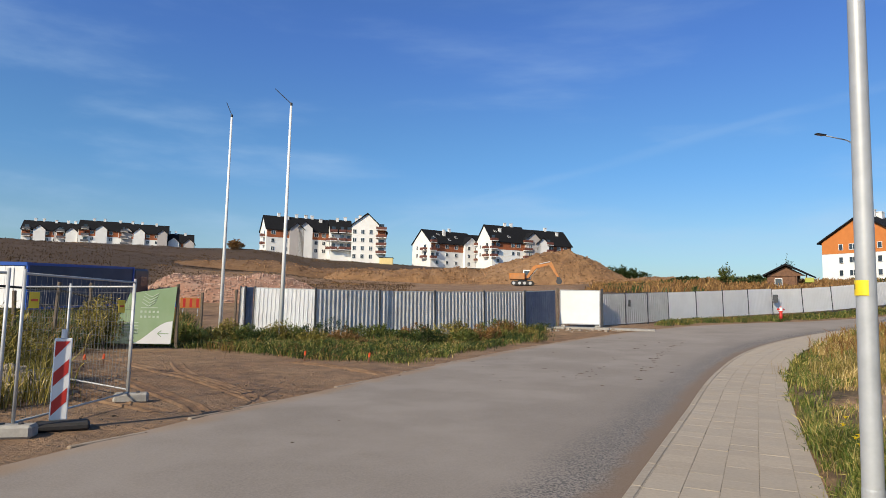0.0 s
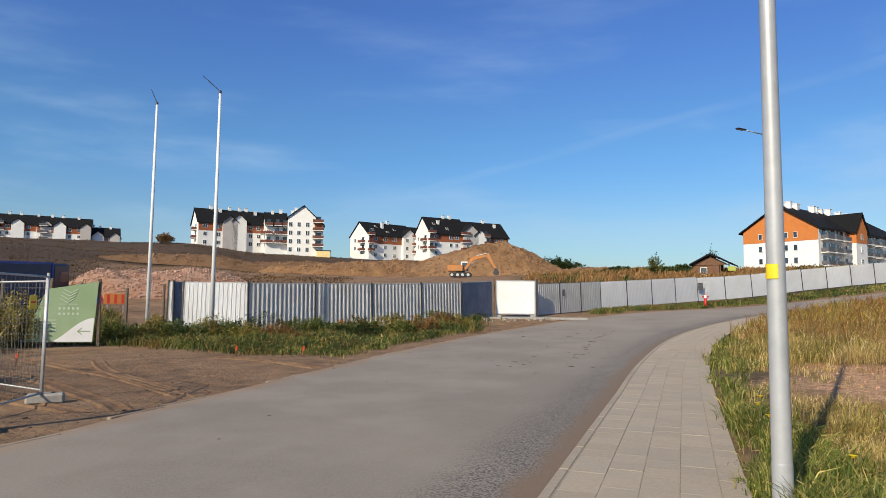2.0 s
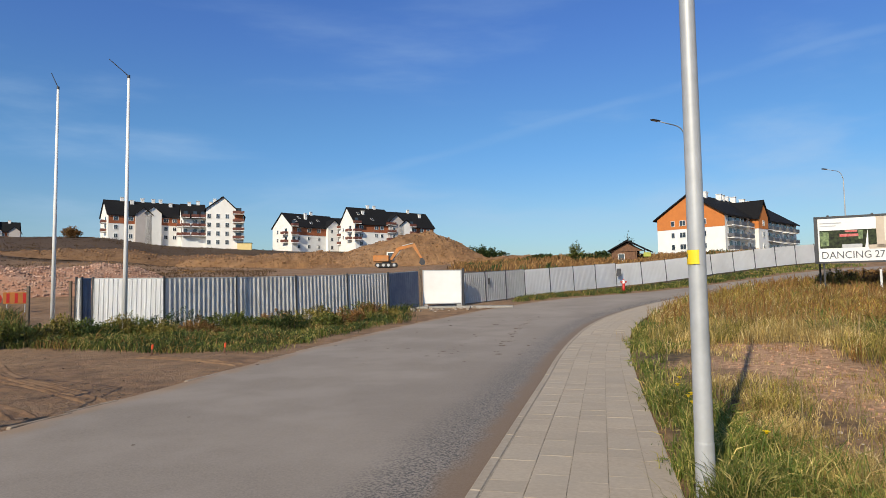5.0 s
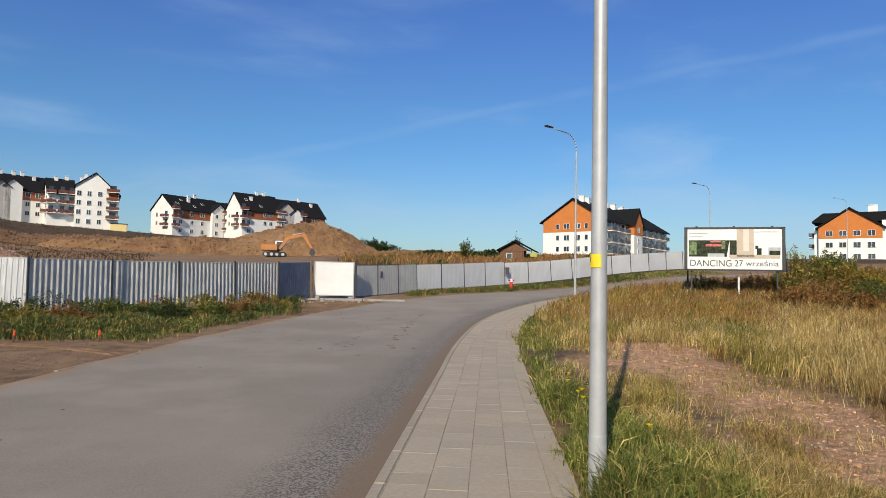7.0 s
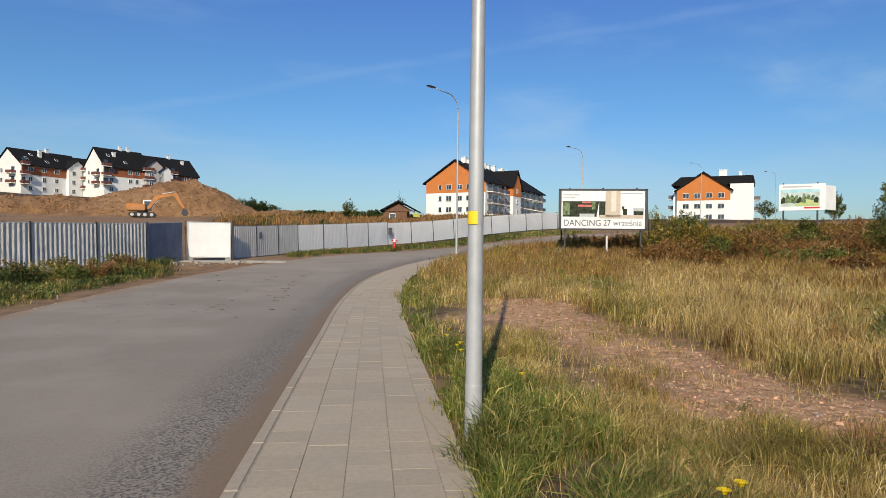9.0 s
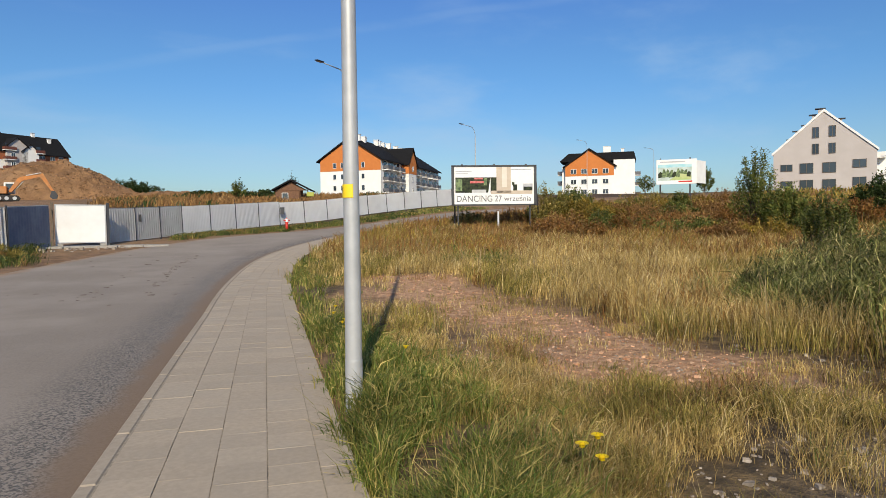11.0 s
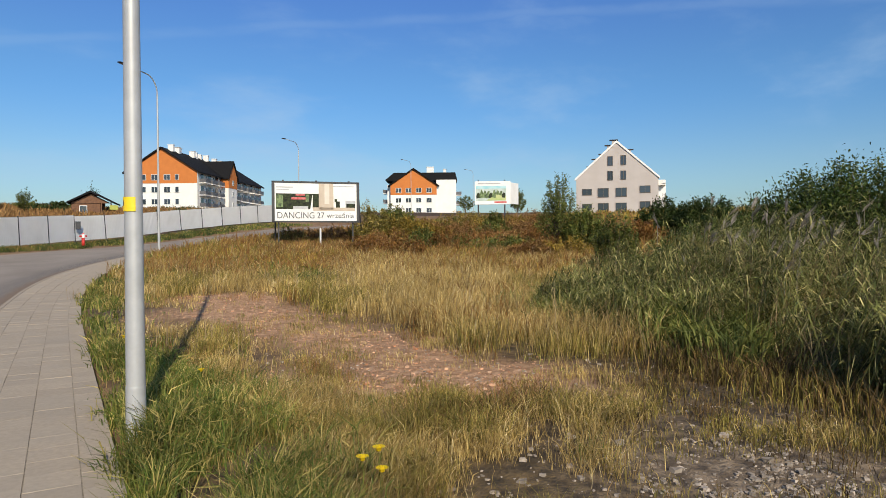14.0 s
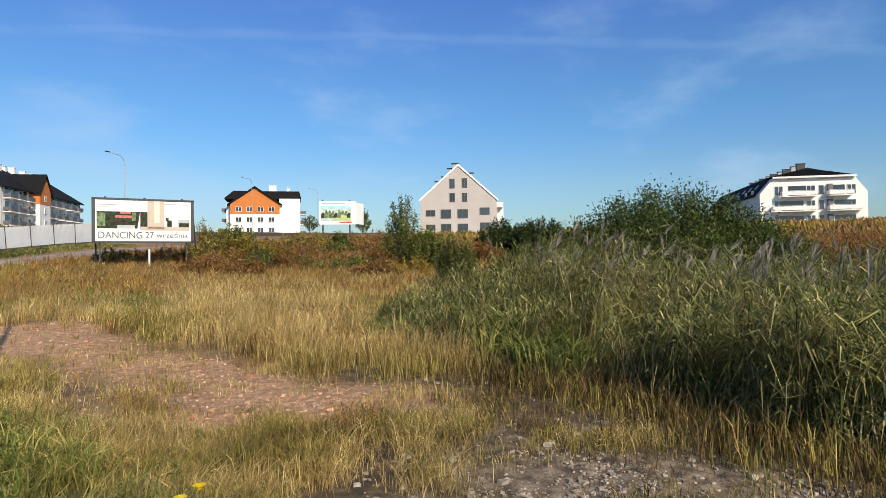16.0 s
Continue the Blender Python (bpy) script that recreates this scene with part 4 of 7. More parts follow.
def mound_shape(u, v):
    side = np.where(u < 0.28, np.interp(u, [-1, -0.75, -0.35, 0.0, 0.28], [0, 0.22, 0.62, 0.93, 1.0]), np.interp(u, [0.28, 0.5, 0.75, 1], [1.0, 0.8, 0.35, 0]))
    return side * np.clip(1 - v ** 2, 0, 1)


heap("earth_mound", "large mound of brown dug earth on the building site", 9.2, 128, 40, 20, 6.4, -9, EARTH_HEAP, 11, 1.0, 160, 0.16, mound_shape)
heap("earth_ridge", "long low ridge of dug earth on the building site", 0.5, 128, 46, 12, 2.8, -1, EARTH_HEAP, 17, 0.45, 110, 0.3)
heap("earth_ridge", "dark rough bank of earth at the foot of the field", -10, 140, 60, 10, 2.2, 8, mat("dark_bank", (0.13, 0.07, 0.035), 0.95, second=(0.20, 0.115, 0.06), scale=0.5, bump=0.8, bump_scale=1.2), 23, 0.6, 110, 0.5)
heap("earth_ridge", "brown bank of earth sloping off the mound", 19.5, 118, 34, 10, 1.3, -18, EARTH_HEAP, 29, 0.7, 80, 0.4)
heap("rubble_mound", "heap of reddish broken brick behind the fence", -17.6, 56, 17, 8, 2.3, 16, BRICK_HEAP, 31, 0.6, 90, 0.3)
heap("rubble_mound", "small heap of dark broken stones beside the track", -33.5, 13.3, 2.6, 1.8, 0.75, 30, STONE, 37, 0.7, 40, 0.4)

# ---- excavator ----
ex = thing("excavator", on_ground(8.0, 113, -14, 0.1) @ Matrix.Scale(0.88, 4), "orange-yellow tracked excavator with its arm bent down", "excavator")
for y in (-1.1, 1.1):
    tr = part("track", prism(bmesh.new(), [(-1.9, 0.05), (1.9, 0.05), (2.25, 0.45), (1.9, 0.9), (-1.9, 0.9), (-2.25, 0.45)], 0.5, at=y - 0.25), RUBBER, ex)
    for x in (-1.6, -0.5, 0.5, 1.6):
        part("roller", tubed((x, y - 0.28, 0.42), (x, y + 0.28, 0.42), 0.3, 0.3, 12), GALV, tr)
part("turntable", tubed((0, 0, 0.8), (0, 0, 1.15), 0.9, 0.9, 20), DARK, ex)
part("engine_body", box(bmesh.new(), -1.0, 0, 1.75, 3.1, 2.5, 1.25, 0.12), DIGGER, ex)
cabx = part("cab", box(bmesh.new(), 0.75, 0.65, 2.15, 1.5, 1.1, 1.9, 0.12), WHITE, ex, "pale cab with dark windows")
part("cab_window", box(bmesh.new(), 0.8, 0.08, 2.45, 1.1, 0.03, 0.9, 0.01), GLASS, cabx)
part("cab_windscreen", box(bmesh.new(), 1.51, 0.65, 2.4, 0.03, 0.9, 1.1, 0.01), GLASS, cabx)
bm = prism(bmesh.new(), [(0.6, 1.5), (1.1, 1.4), (2.6, 3.35), (5.4, 4.15), (5.5, 4.5), (2.4, 4.0), (2.0, 3.7)], 0.45, at=-0.6)
part("boom", bm, DIGGER, ex)
part("stick", prism(bmesh.new(), [(5.0, 4.35), (5.6, 4.65), (7.15, 1.7), (6.85, 1.55)], 0.35, at=-0.55), DIGGER, ex)
part("bucket", prism(bmesh.new(), [(6.8, 1.8), (7.3, 1.7), (7.7, 1.0), (7.5, 0.45), (6.9, 0.35), (6.5, 0.75)], 1.1, at=-0.95), DARK, ex)
part("boom_cylinder", tubed((1.4, -0.35, 1.6), (3.0, -0.35, 3.5), 0.09, 0.07, 8), GALV, ex)
part("stick_cylinder", tubed((3.2, -0.35, 4.25), (5.3, -0.35, 4.75), 0.08, 0.07, 8), GALV, ex)


# ---- billboards ----
def letters(name, body, size, material, par, x, z, y, name_width=None):
    cu = bpy.data.curves.new(name, "FONT")
    cu.body, cu.size, cu.extrude = body, size, 0.004
    tmp = bpy.data.objects.new(name, cu)
    scene.collection.objects.link(tmp)
    bpy.context.view_layer.update()
    me = bpy.data.meshes.new_from_object(tmp.evaluated_get(bpy.context.evaluated_depsgraph_get()))
    bpy.data.objects.remove(tmp)
    me.materials.clear()
    me.materials.append(material)
    co = np.empty(len(me.vertices) * 3, np.float32)
    me.vertices.foreach_get("co", co)
    wide = co[0::3].max() - co[0::3].min()
    ob = part(name, me, material, par)
    k = (name_width / wide) if name_width else 1.0
    ob.matrix_local = Matrix.Translation((x, y, z)) @ Euler((radians(90), 0, 0)).to_matrix().to_4x4() @ Matrix.Diagonal((k, 1, 1, 1))
    return ob


bp, bq = Vector(polar(43.06, 38.2)), Vector(polar(50.3, 38.8))
bw = (bq - bp).length
bmid = (bp + bq) / 2
bz = ground_z(*bmid)
bb = thing("billboard", pose(bmid.x, bmid.y, bz, 0, 0, math.degrees(math.atan2(bq.y - bp.y, bq.x - bp.x))),
           "large advertising billboard in a dark steel frame, lettered in dark type", "billboard")
lo, hi = 2.80 - bz, 5.06 - bz
hh = hi - lo
panel = part("panel", box(bmesh.new(), 0, 0.04, (lo + hi) / 2, bw - 0.1, 0.05, hh), WHITE, bb)
bm = bmesh.new()
for x in (-bw / 2, bw / 2):
    box(bm, x, 0.03, (lo + hi) / 2, 0.16, 0.12, hh + 0.1)
for z in (lo - 0.02, hi + 0.02):
    box(bm, 0, 0.03, z, bw + 0.16, 0.12, 0.09)
part("frame", bm, DARK, bb, "dark steel frame")


def print_(par, name, x0, x1, z0, z1, m, y=0.011, slant=0.0):
    """A printed field of the poster; x and z from 0 to 1."""
    a, b = -bw / 2 + 0.08 + x0 * (bw - 0.16), -bw / 2 + 0.08 + x1 * (bw - 0.16)
    c, d = lo + z0 * hh, lo + z1 * hh
    s = slant * (b - a)
    part(name, prism(bmesh.new(), [(a, c), (b, c), (b + s * 0, d), (a + s, d)], 0.003, at=y), m, par)


print_(panel, "printed_picture", 0.015, 0.56, 0.31, 0.71, POSTER_DARK, 0.0115)
print_(panel, "printed_leaves", 0.02, 0.10, 0.36, 0.68, POSTER_GREEN, 0.0085)
print_(panel, "printed_leaves", 0.37, 0.41, 0.50, 0.69, POSTER_GREEN, 0.0085)
print_(panel, "printed_awning", 0.20, 0.37, 0.56, 0.62, POSTER_RED, 0.0085)
print_(panel, "printed_awning", 0.25, 0.36, 0.66, 0.70, POSTER_RED, 0.0085)
print_(panel, "printed_table", 0.22, 0.40, 0.31, 0.39, POSTER_GREY, 0.0085)
print_(panel, "printed_beam", 0.425, 0.455, 0.31, 0.68, WHITE, 0.0070, 0.9)
print_(panel, "printed_wall", 0.53, 0.71, 0.30, 0.98, POSTER_BEIGE, 0.0055)
print_(panel, "printed_floor", 0.46, 0.98, 0.27, 0.36, POSTER_BEIGE, 0.0055)
print_(panel, "printed_pillar", 0.60, 0.66, 0.45, 0.98, mat("poster_pale", (0.68, 0.62, 0.54), 0.5, second=(0.62, 0.56, 0.48), scale=2), 0.0040)
print_(panel, "printed_chair", 0.74, 0.79, 0.36, 0.52, POSTER_DARK, 0.0040)
print_(panel, "printed_chair", 0.725, 0.755, 0.50, 0.58, POSTER_DARK, 0.0040)
print_(panel, "printed_cabinet", 0.86, 0.985, 0.36, 0.54, POSTER_GREY, 0.0040)
print_(panel, "printed_screen", 0.87, 0.98, 0.36, 0.46, POSTER_DARK, 0.0025)
for k, (a, b) in enumerate(((0.02, 0.22), (0.02, 0.17), (0.70, 0.97))):
    print_(panel, "printed_line", a, b, (0.86, 0.80, 0.90)[k], (0.885, 0.82, 0.92)[k], POSTER_GREY, 0.0085)
part("title_band", boxed(0, 0.008, lo + 0.135 * hh, bw - 0.18, 0.006, 0.255 * hh), WHITE, panel)
letters("title_lettering", "DANCING", 0.52, INK, panel, -bw / 2 + 0.19, lo + 0.075 * hh, 0.0, 0.43 * bw)
letters("date_lettering", "27", 0.50, INK, panel, -bw / 2 + 0.505 * bw, lo + 0.08 * hh, 0.0, 0.085 * bw)
letters("month_lettering", "września", 0.42, INK, panel, -bw / 2 + 0.62 * bw, lo + 0.09 * hh, 0.0, 0.33 * bw)
for x in (-1.9, 0.0, 1.9):
    part("clip", boxed(x, 0.0, hi + 0.09, 0.1, 0.1, 0.06), DARK, bb)
for x in (-bw / 2 + 0.3, bw / 2 - 0.3):
    part("post", box(bmesh.new(), x, 0.14, (lo + 0.5) / 2 - 0.1, 0.08, 0.10, lo + 0.8, 0.01), DARK, bb)
for x in (-bw / 2 + 0.1, bw / 2 + 0.05):
    part("brace", tubed((x, 0.15, hi - 0.6), (x + 0.5 * (1 if x > 0 else 0.2), 1.5, -0.1), 0.045, 0.045, 8), DARK, bb)

wp = thing("marker_post", on_ground(47.05, 37.0), "short white marker post standing in the grass", "post")
part("shaft", box(bmesh.new(), 0, 0, 0.55, 0.11, 0.05, 1.5, 0.01), WHITE, wp)

x2, y2 = polar(62.1, 86)
z2 = ground_z(x2, y2)
b2 = thing("billboard", pose(x2, y2, z2, 0, 0, -62.1), "distant white two-sided billboard with a green picture on legs", "billboard")
lo2, hi2 = 1.6 + 0.0565 * 86 - z2, 1.6 + 0.0925 * 86 - z2
p2 = part("panel", box(bmesh.new(), -0.05, 0, (lo2 + hi2) / 2, 4.75, 0.12, hi2 - lo2, 0.02), WHITE, b2)
part("side_panel", box(bmesh.new(), 0, 0, (lo2 + hi2) / 2 - 0.05, 2.4, 0.1, hi2 - lo2 - 0.25, 0.02), WHITE, b2).matrix_local = pose(2.85, 1.15, 0, 0, 0, 62)
h2 = hi2 - lo2
part("printed_picture", boxed(-0.25, -0.064, lo2 + 0.46 * h2, 4.0, 0.006, 0.62 * h2), mat("poster_pale_green", (0.34, 0.42, 0.36), 0.5, second=(0.55, 0.62, 0.6), scale=1.3), p2)
part("printed_sky", boxed(-0.25, -0.069, lo2 + 0.74 * h2, 4.0, 0.006, 0.12 * h2), POSTER_SKY, p2)
for k in range(9):
    part("printed_tree", prism(bmesh.new(), [(-2.2 + 0.42 * k, lo2 + (0.26 + 0.02 * (k % 3)) * h2), (-1.75 + 0.42 * k, lo2 + 0.28 * h2), (-1.7 + 0.42 * k, lo2 + (0.46 + 0.04 * (k * 5 % 4)) * h2), (-1.95 + 0.42 * k, lo2 + (0.52 + 0.05 * (k * 3 % 4)) * h2), (-2.2 + 0.42 * k, lo2 + 0.42 * h2)], 0.004, at=-0.072 - 0.0015 * (k % 3)), POSTER_DARK if k % 4 == 0 else POSTER_GREEN, p2)
part("printed_lawn", prism(bmesh.new(), [(-0.9, lo2 + 0.17 * h2), (1.7, lo2 + 0.17 * h2), (1.7, lo2 + 0.35 * h2), (0.4, lo2 + 0.42 * h2)], 0.004, at=-0.074), mat("poster_lawn", (0.35, 0.45, 0.14), 0.5, second=(0.5, 0.52, 0.25), scale=2), p2)
part("printed_line", boxed(1.0, -0.068, lo2 + 0.1 * h2, 1.6, 0.006, 0.06 * h2), RED, p2)
part("printed_line", boxed(-0.5, -0.068, lo2 + 0.9 * h2, 3.0, 0.006, 0.05 * h2), POSTER_GREY, p2)
for x in (-1.95, 1.55):
    part("leg", box(bmesh.new(), x, 0.1, lo2 / 2, 0.2, 0.16, lo2 + 0.4, 0.01), DARK, b2)
    part("lamp", tubed((x, 0, hi2), (x, 0, hi2 + 0.18), 0.08, 0.05, 8), DARK, b2)

# ---- houses ----
WIN = {}


def window(par, x, y, z, w, h, face="front", frame_m=None):
    """A window: a frame set in the wall, and its pane."""
    key = (round(w, 2), round(h, 2), frame_m)
    if key not in WIN:
        bm = bmesh.new()
        for s in (-1, 1):
            box(bm, s * (w / 2 - 0.035), 0, 0, 0.07, 0.12, h)
            box(bm, 0, 0, s * (h / 2 - 0.035), w, 0.12, 0.07)
        if w > 1.0:
            box(bm, 0, 0, 0, 0.07, 0.1, h)
        WIN[key] = (mesh_of("window", bm, frame_m or WHITE), mesh_of("pane", boxed(0, 0.0, 0, w - 0.1, 0.05, h - 0.1), GLASS))
    o = part("window", WIN[key][0], None, par)
    o.matrix_local = pose(x, y, z, 0, 0, {"front": 0, "left": -90, "right": 90}[face])
    part("pane", WIN[key][1], None, o)
    return o


def balcony(par, x, y, z, w, d, rail, face="front"):
    o = part("balcony", box(bmesh.new(), 0, -d / 2, 0, w, d, 0.18), RENDER_W, par)
    o.matrix_local = pose(x, y, z, 0, 0, {"front": 0, "left": -90, "right": 90}[face])
    bm = bmesh.new()
    box(bm, 0, -d + 0.04, 0.60, w, 0.05, 0.75)
    for s in (-1, 1):
        box(bm, s * (w / 2 - 0.03), -d / 2, 0.60, 0.05, d, 0.75)
    box(bm, 0, -d + 0.04, 1.08, w, 0.06, 0.05)
    part("railing", bm, rail, o)
    part("balcony_door", boxed(0, -0.03, 1.15, w * 0.5, 0.08, 2.0), GLASS, o)


def gabled(bm, w, d, eave, rise, low=0.0):
    """Walls of a block under a roof with its ridge along x: gables left and right."""
    m = Matrix.Rotation(radians(90), 4, "Z") @ Matrix.Identity(4)
    prism(bm, [(0, -1.5), (d, -1.5), (d, eave), (d / 2, eave + rise), (0, eave)], w, m=Matrix(((0, 1, 0, -w / 2), (1, 0, 0, 0), (0, 0, 1, 0), (0, 0, 0, 1))))
    return bm


def roof_pair(w, d, eave, rise, over=0.5, thick=0.25):
    """Two roof slopes with ridge along x, as one closed shell."""
    s = rise / (d / 2)
    out = [(-over, eave - over * s), (d / 2, eave + rise), (d + over, eave - over * s), (d + over, eave - over * s + thick), (d / 2, eave + rise + thick * 1.2), (-over, eave - over * s + thick)]
    return prism(bmesh.new(), out, w + 2 * over * 0.8, m=Matrix(((0, 1, 0, -w / 2 - over * 0.8), (1, 0, 0, 0), (0, 0, 1, 0), (0, 0, 0, 1))), at=0.0)


def front_gable(par, x, w, depth, eave, rise, y0, material, over=0.4, roof_back=5.0):
    """A bay with its gable to the front, and its own small roof."""
    o = part("bay", prism(bmesh.new(), [(x - w / 2, -1.5), (x + w / 2, -1.5), (x + w / 2, eave), (x, eave + rise), (x - w / 2, eave)], depth, at=y0), material, par)
    s = rise / (w / 2)
    out = [(x - w / 2 - over, eave - over * s), (x, eave + rise), (x + w / 2 + over, eave - over * s), (x + w / 2 + over, eave - over * s + 0.22), (x, eave + rise + 0.26), (x - w / 2 - over, eave - over * s + 0.22)]
    part("bay_roof", prism(bmesh.new(), out, depth + roof_back, at=y0 - over), ROOF, par)
    return o


def chimney(par, x, y, z, m=None, w=1.0, h=1.6):
    o = part("chimney", box(bmesh.new(), x, y, z, w, 0.7, h, 0.03), m or WHITE, par)
    part("chimney_cap", boxed(x, y, z + h / 2 + 0.06, w + 0.2, 0.9, 0.12), DARK if m else WHITE, o)


def estate(label, m, w, d, storeys, rise, band_m, bays=(), cols=(), balconies=(), chimneys=(), skylights=(), rail=None, left_balc=True, sh=2.8, group="houses of the estate", drop=0):
    """A white block with a coloured top storey, a dark roof, gabled bays and balconies."""
    t = thing("apartment_house", m, label, "apartment house", group)
    eave = storeys * sh + 0.3
    rail = rail or RAIL_B
    part("wall", gabled(bmesh.new(), w, d, eave, rise), RENDER_W, t)
    part("roof", roof_pair(w, d, eave, rise), ROOF, t)
    part("colour_band", box(bmesh.new(), 0, -0.02, eave - sh / 2 - 0.25, w - 0.4, 0.1, sh - 0.3), band_m, t)
    for f in cols:
        for s in range(storeys - drop):
            window(t, f * w / 2, -0.06 if s < storeys - 1 else -0.09, (s + 0.55) * sh + 0.3, 1.15 if s < storeys - 1 else 1.5, 1.35)
    for f, bw_, up, mat_ in bays:
        b_ = front_gable(t, f * w / 2, bw_, d / 2 + 1.2, eave + up, bw_ * 0.42, -1.2, mat_)
        for s in range(storeys):
            if bw_ > 5:
                window(t, f * w / 2 - bw_ * 0.22, -1.25, (s + 0.55) * sh + 0.3, 1.2, 1.4)
    for f, bw_, y in balconies:
        for s in range(1, storeys + 1):
            balcony(t, f * w / 2, y, (s - 1) * sh + 0.45 + sh * 0.9, bw_, 1.5, rail)
    for s in range(1, storeys):
        if left_balc:
            balcony(t, -w / 2, d * 0.3, s * sh + 0.4, 3.0, 1.4, rail, "left")
            window(t, -w / 2 - 0.05, d * 0.72, (s + 0.55) * sh, 1.1, 1.35, "left")
    for f, g in chimneys:
        chimney(t, f * w / 2, d * g, eave + rise * (1 - abs(g - 0.5) * 2) + 0.5)
    for f, g in skylights:
        o = part("skylight", box(bmesh.new(), 0, 0, 0.2, 0.9, 1.3, 0.08), WHITE, t)
        part("skylight_pane", boxed(0, 0, 0.25, 0.7, 1.1, 0.03), GLASS, o)
        o.matrix_local = pose(f * w / 2, d * g, eave + rise * g * 2 + 0.1, math.degrees(math.atan2(rise, d / 2)), 0, 0)
    return t


def house_pose(az, r, z, turn):
    x, y = polar(az, r)
    return pose(x, y, z, 0, 0, turn)


WH = "white apartment house with brick-red top storey, black roof"
# the near estate on the rise
# its grey bay stands for a shaded recess, the shade put into the render colour
estate(WH + ", gabled bay", house_pose(-11.75, 227.3, 18.6, 24), 22.5, 13, 3, 5.0, RUST_R, bays=[(-0.10, 4.8, 0.3, GREY_R), (0.16, 4.8, 0.9, RENDER_W)], cols=(-0.8, -0.42, 0.52, 0.76), chimneys=((-0.55, 0.5), (-0.3, 0.4), (0.3, 0.5), (0.75, 0.38), (0.0, 0.5), (0.5, 0.5)), sh=2.75)
ga = estate(WH + ", stacked balconies", house_pose(-8.15, 221, 17.3, 14), 7, 12, 3, 4.8, RENDER_W, cols=(), balconies=((-0.75, 2.4, 0.0), (0.05, 2.2, -0.5), (0.75, 2.6, -0.2)), chimneys=((-0.3, 0.45), (0.5, 0.5)), left_balc=True, sh=2.9)
tower = thing("apartment_house", house_pose(-6.05, 219, 16.5, 6), "tall white gable end of an apartment house with brown balconies", "apartment house", "houses of the estate")
TW = prism(bmesh.new(), [(-4.6, -1.5), (7.0, -1.5), (7.0, 10.4), (5.6, 11.6), (0.6, 16.4), (-4.6, 12.4)], 12)
part("wall", TW, RENDER_W, tower)
s_ = [(-5.1, 12.0), (0.6, 16.4), (7.6, 9.9), (7.6, 10.2), (0.6, 16.75), (-5.1, 12.35)]
part("roof", prism(bmesh.new(), s_, 13, at=-0.5), ROOF, tower)
part("colour_band", box(bmesh.new(), 5.5, -0.03, 10.4, 2.6, 0.1, 2.6), RUST_R, tower)
for k in range(4):
    for x in (-3.6, -0.9, 1.9):
        window(tower, x, -0.05, 1.8 + k * 2.8, 1.15, 1.5)
    balcony(tower, 5.4, 0, 0.2 + (k + 0.9) * 2.7 + 0.2, 3.6, 1.4, RAIL_B)
chimney(tower, -2.0, 5, 15.6), chimney(tower, -3.2, 7, 14.8)
kiosk = thing("garage", house_pose(-4.15, 216, 15.6, 0), "small pale yellow garage beside the houses", "garage")
part("wall", boxed(0, 1.5, 1.0, 4.4, 3, 2.6), mat("pale_yellow_render", (0.75, 0.6, 0.28), 0.9, second=(0.7, 0.55, 0.25), scale=1), kiosk)
part("flat_roof", boxed(0, 1.5, 2.36, 4.7, 3.3, 0.15), ROOF, kiosk)
shed = thing("shed", house_pose(-16.2, 226, 17.3, 5), "low dark shed beside the houses", "shed")
part("wall", boxed(0, 1.5, 0.8, 5.5, 3, 2.2), RAIL_G, shed)
part("shed_roof", prism(bmesh.new(), [(-3, 1.8), (3, 1.8), (2.4, 2.5), (-2.4, 2.5)], 3.4, at=-0.2), ROOF, shed)

estate(WH + ", skylights", house_pose(1.87, 235.6, 16.1, 32), 20, 13, 3, 5.0, RUST_R, bays=((0.72, 6.0, 0.4, RENDER_W),), cols=(-0.72, -0.3, 0.1), balconies=((-0.93, 2.2, 0.0), (0.95, 3.0, -1.4)), chimneys=((-0.1, 0.42), (-0.2, 0.3), (0.2, 0.5)), skylights=((-0.7, 0.2), (-0.45, 0.34), (-0.1, 0.14), (0.3, 0.26)), sh=2.9)
estate(WH + ", brown balconies", house_pose(4.15, 242, 16.4, 20), 7.5, 11, 3, 4.6, RENDER_W, cols=(), bays=((-0.1, 6.0, 0.2, RUST_R),), balconies=((0.1, 4.6, -1.2),), left_balc=False, sh=2.75)
estate(WH + ", white gable", house_pose(6.95, 231.5, 17.0, 22), 15.2, 13, 3, 6.2, RUST_R, cols=(-0.7, 0.1, 0.4), balconies=((-0.95, 2.6, 0.0), (0.85, 3.4, -0.3)), chimneys=((-0.35, 0.3), (0.1, 0.5), (0.45, 0.5)), skylights=((0.0, 0.14), (-0.6, 0.3)), sh=2.85)
estate(WH + ", two bays", house_pose(10.4, 239.5, 17.0, 20), 18, 13, 3, 5.8, RUST_R, cols=(0.05, 0.4, 0.7), bays=((-0.85, 6.0, 1.5, GREY_R), (-0.42, 5.0, 0.2, RENDER_W)), balconies=((-0.1, 2.6, -0.2),), chimneys=((0.15, 0.5), (0.6, 0.35)), left_balc=False, sh=2.75)

# the far row on the hill
FAR = "distant white apartment house with a brown top storey on the hill"
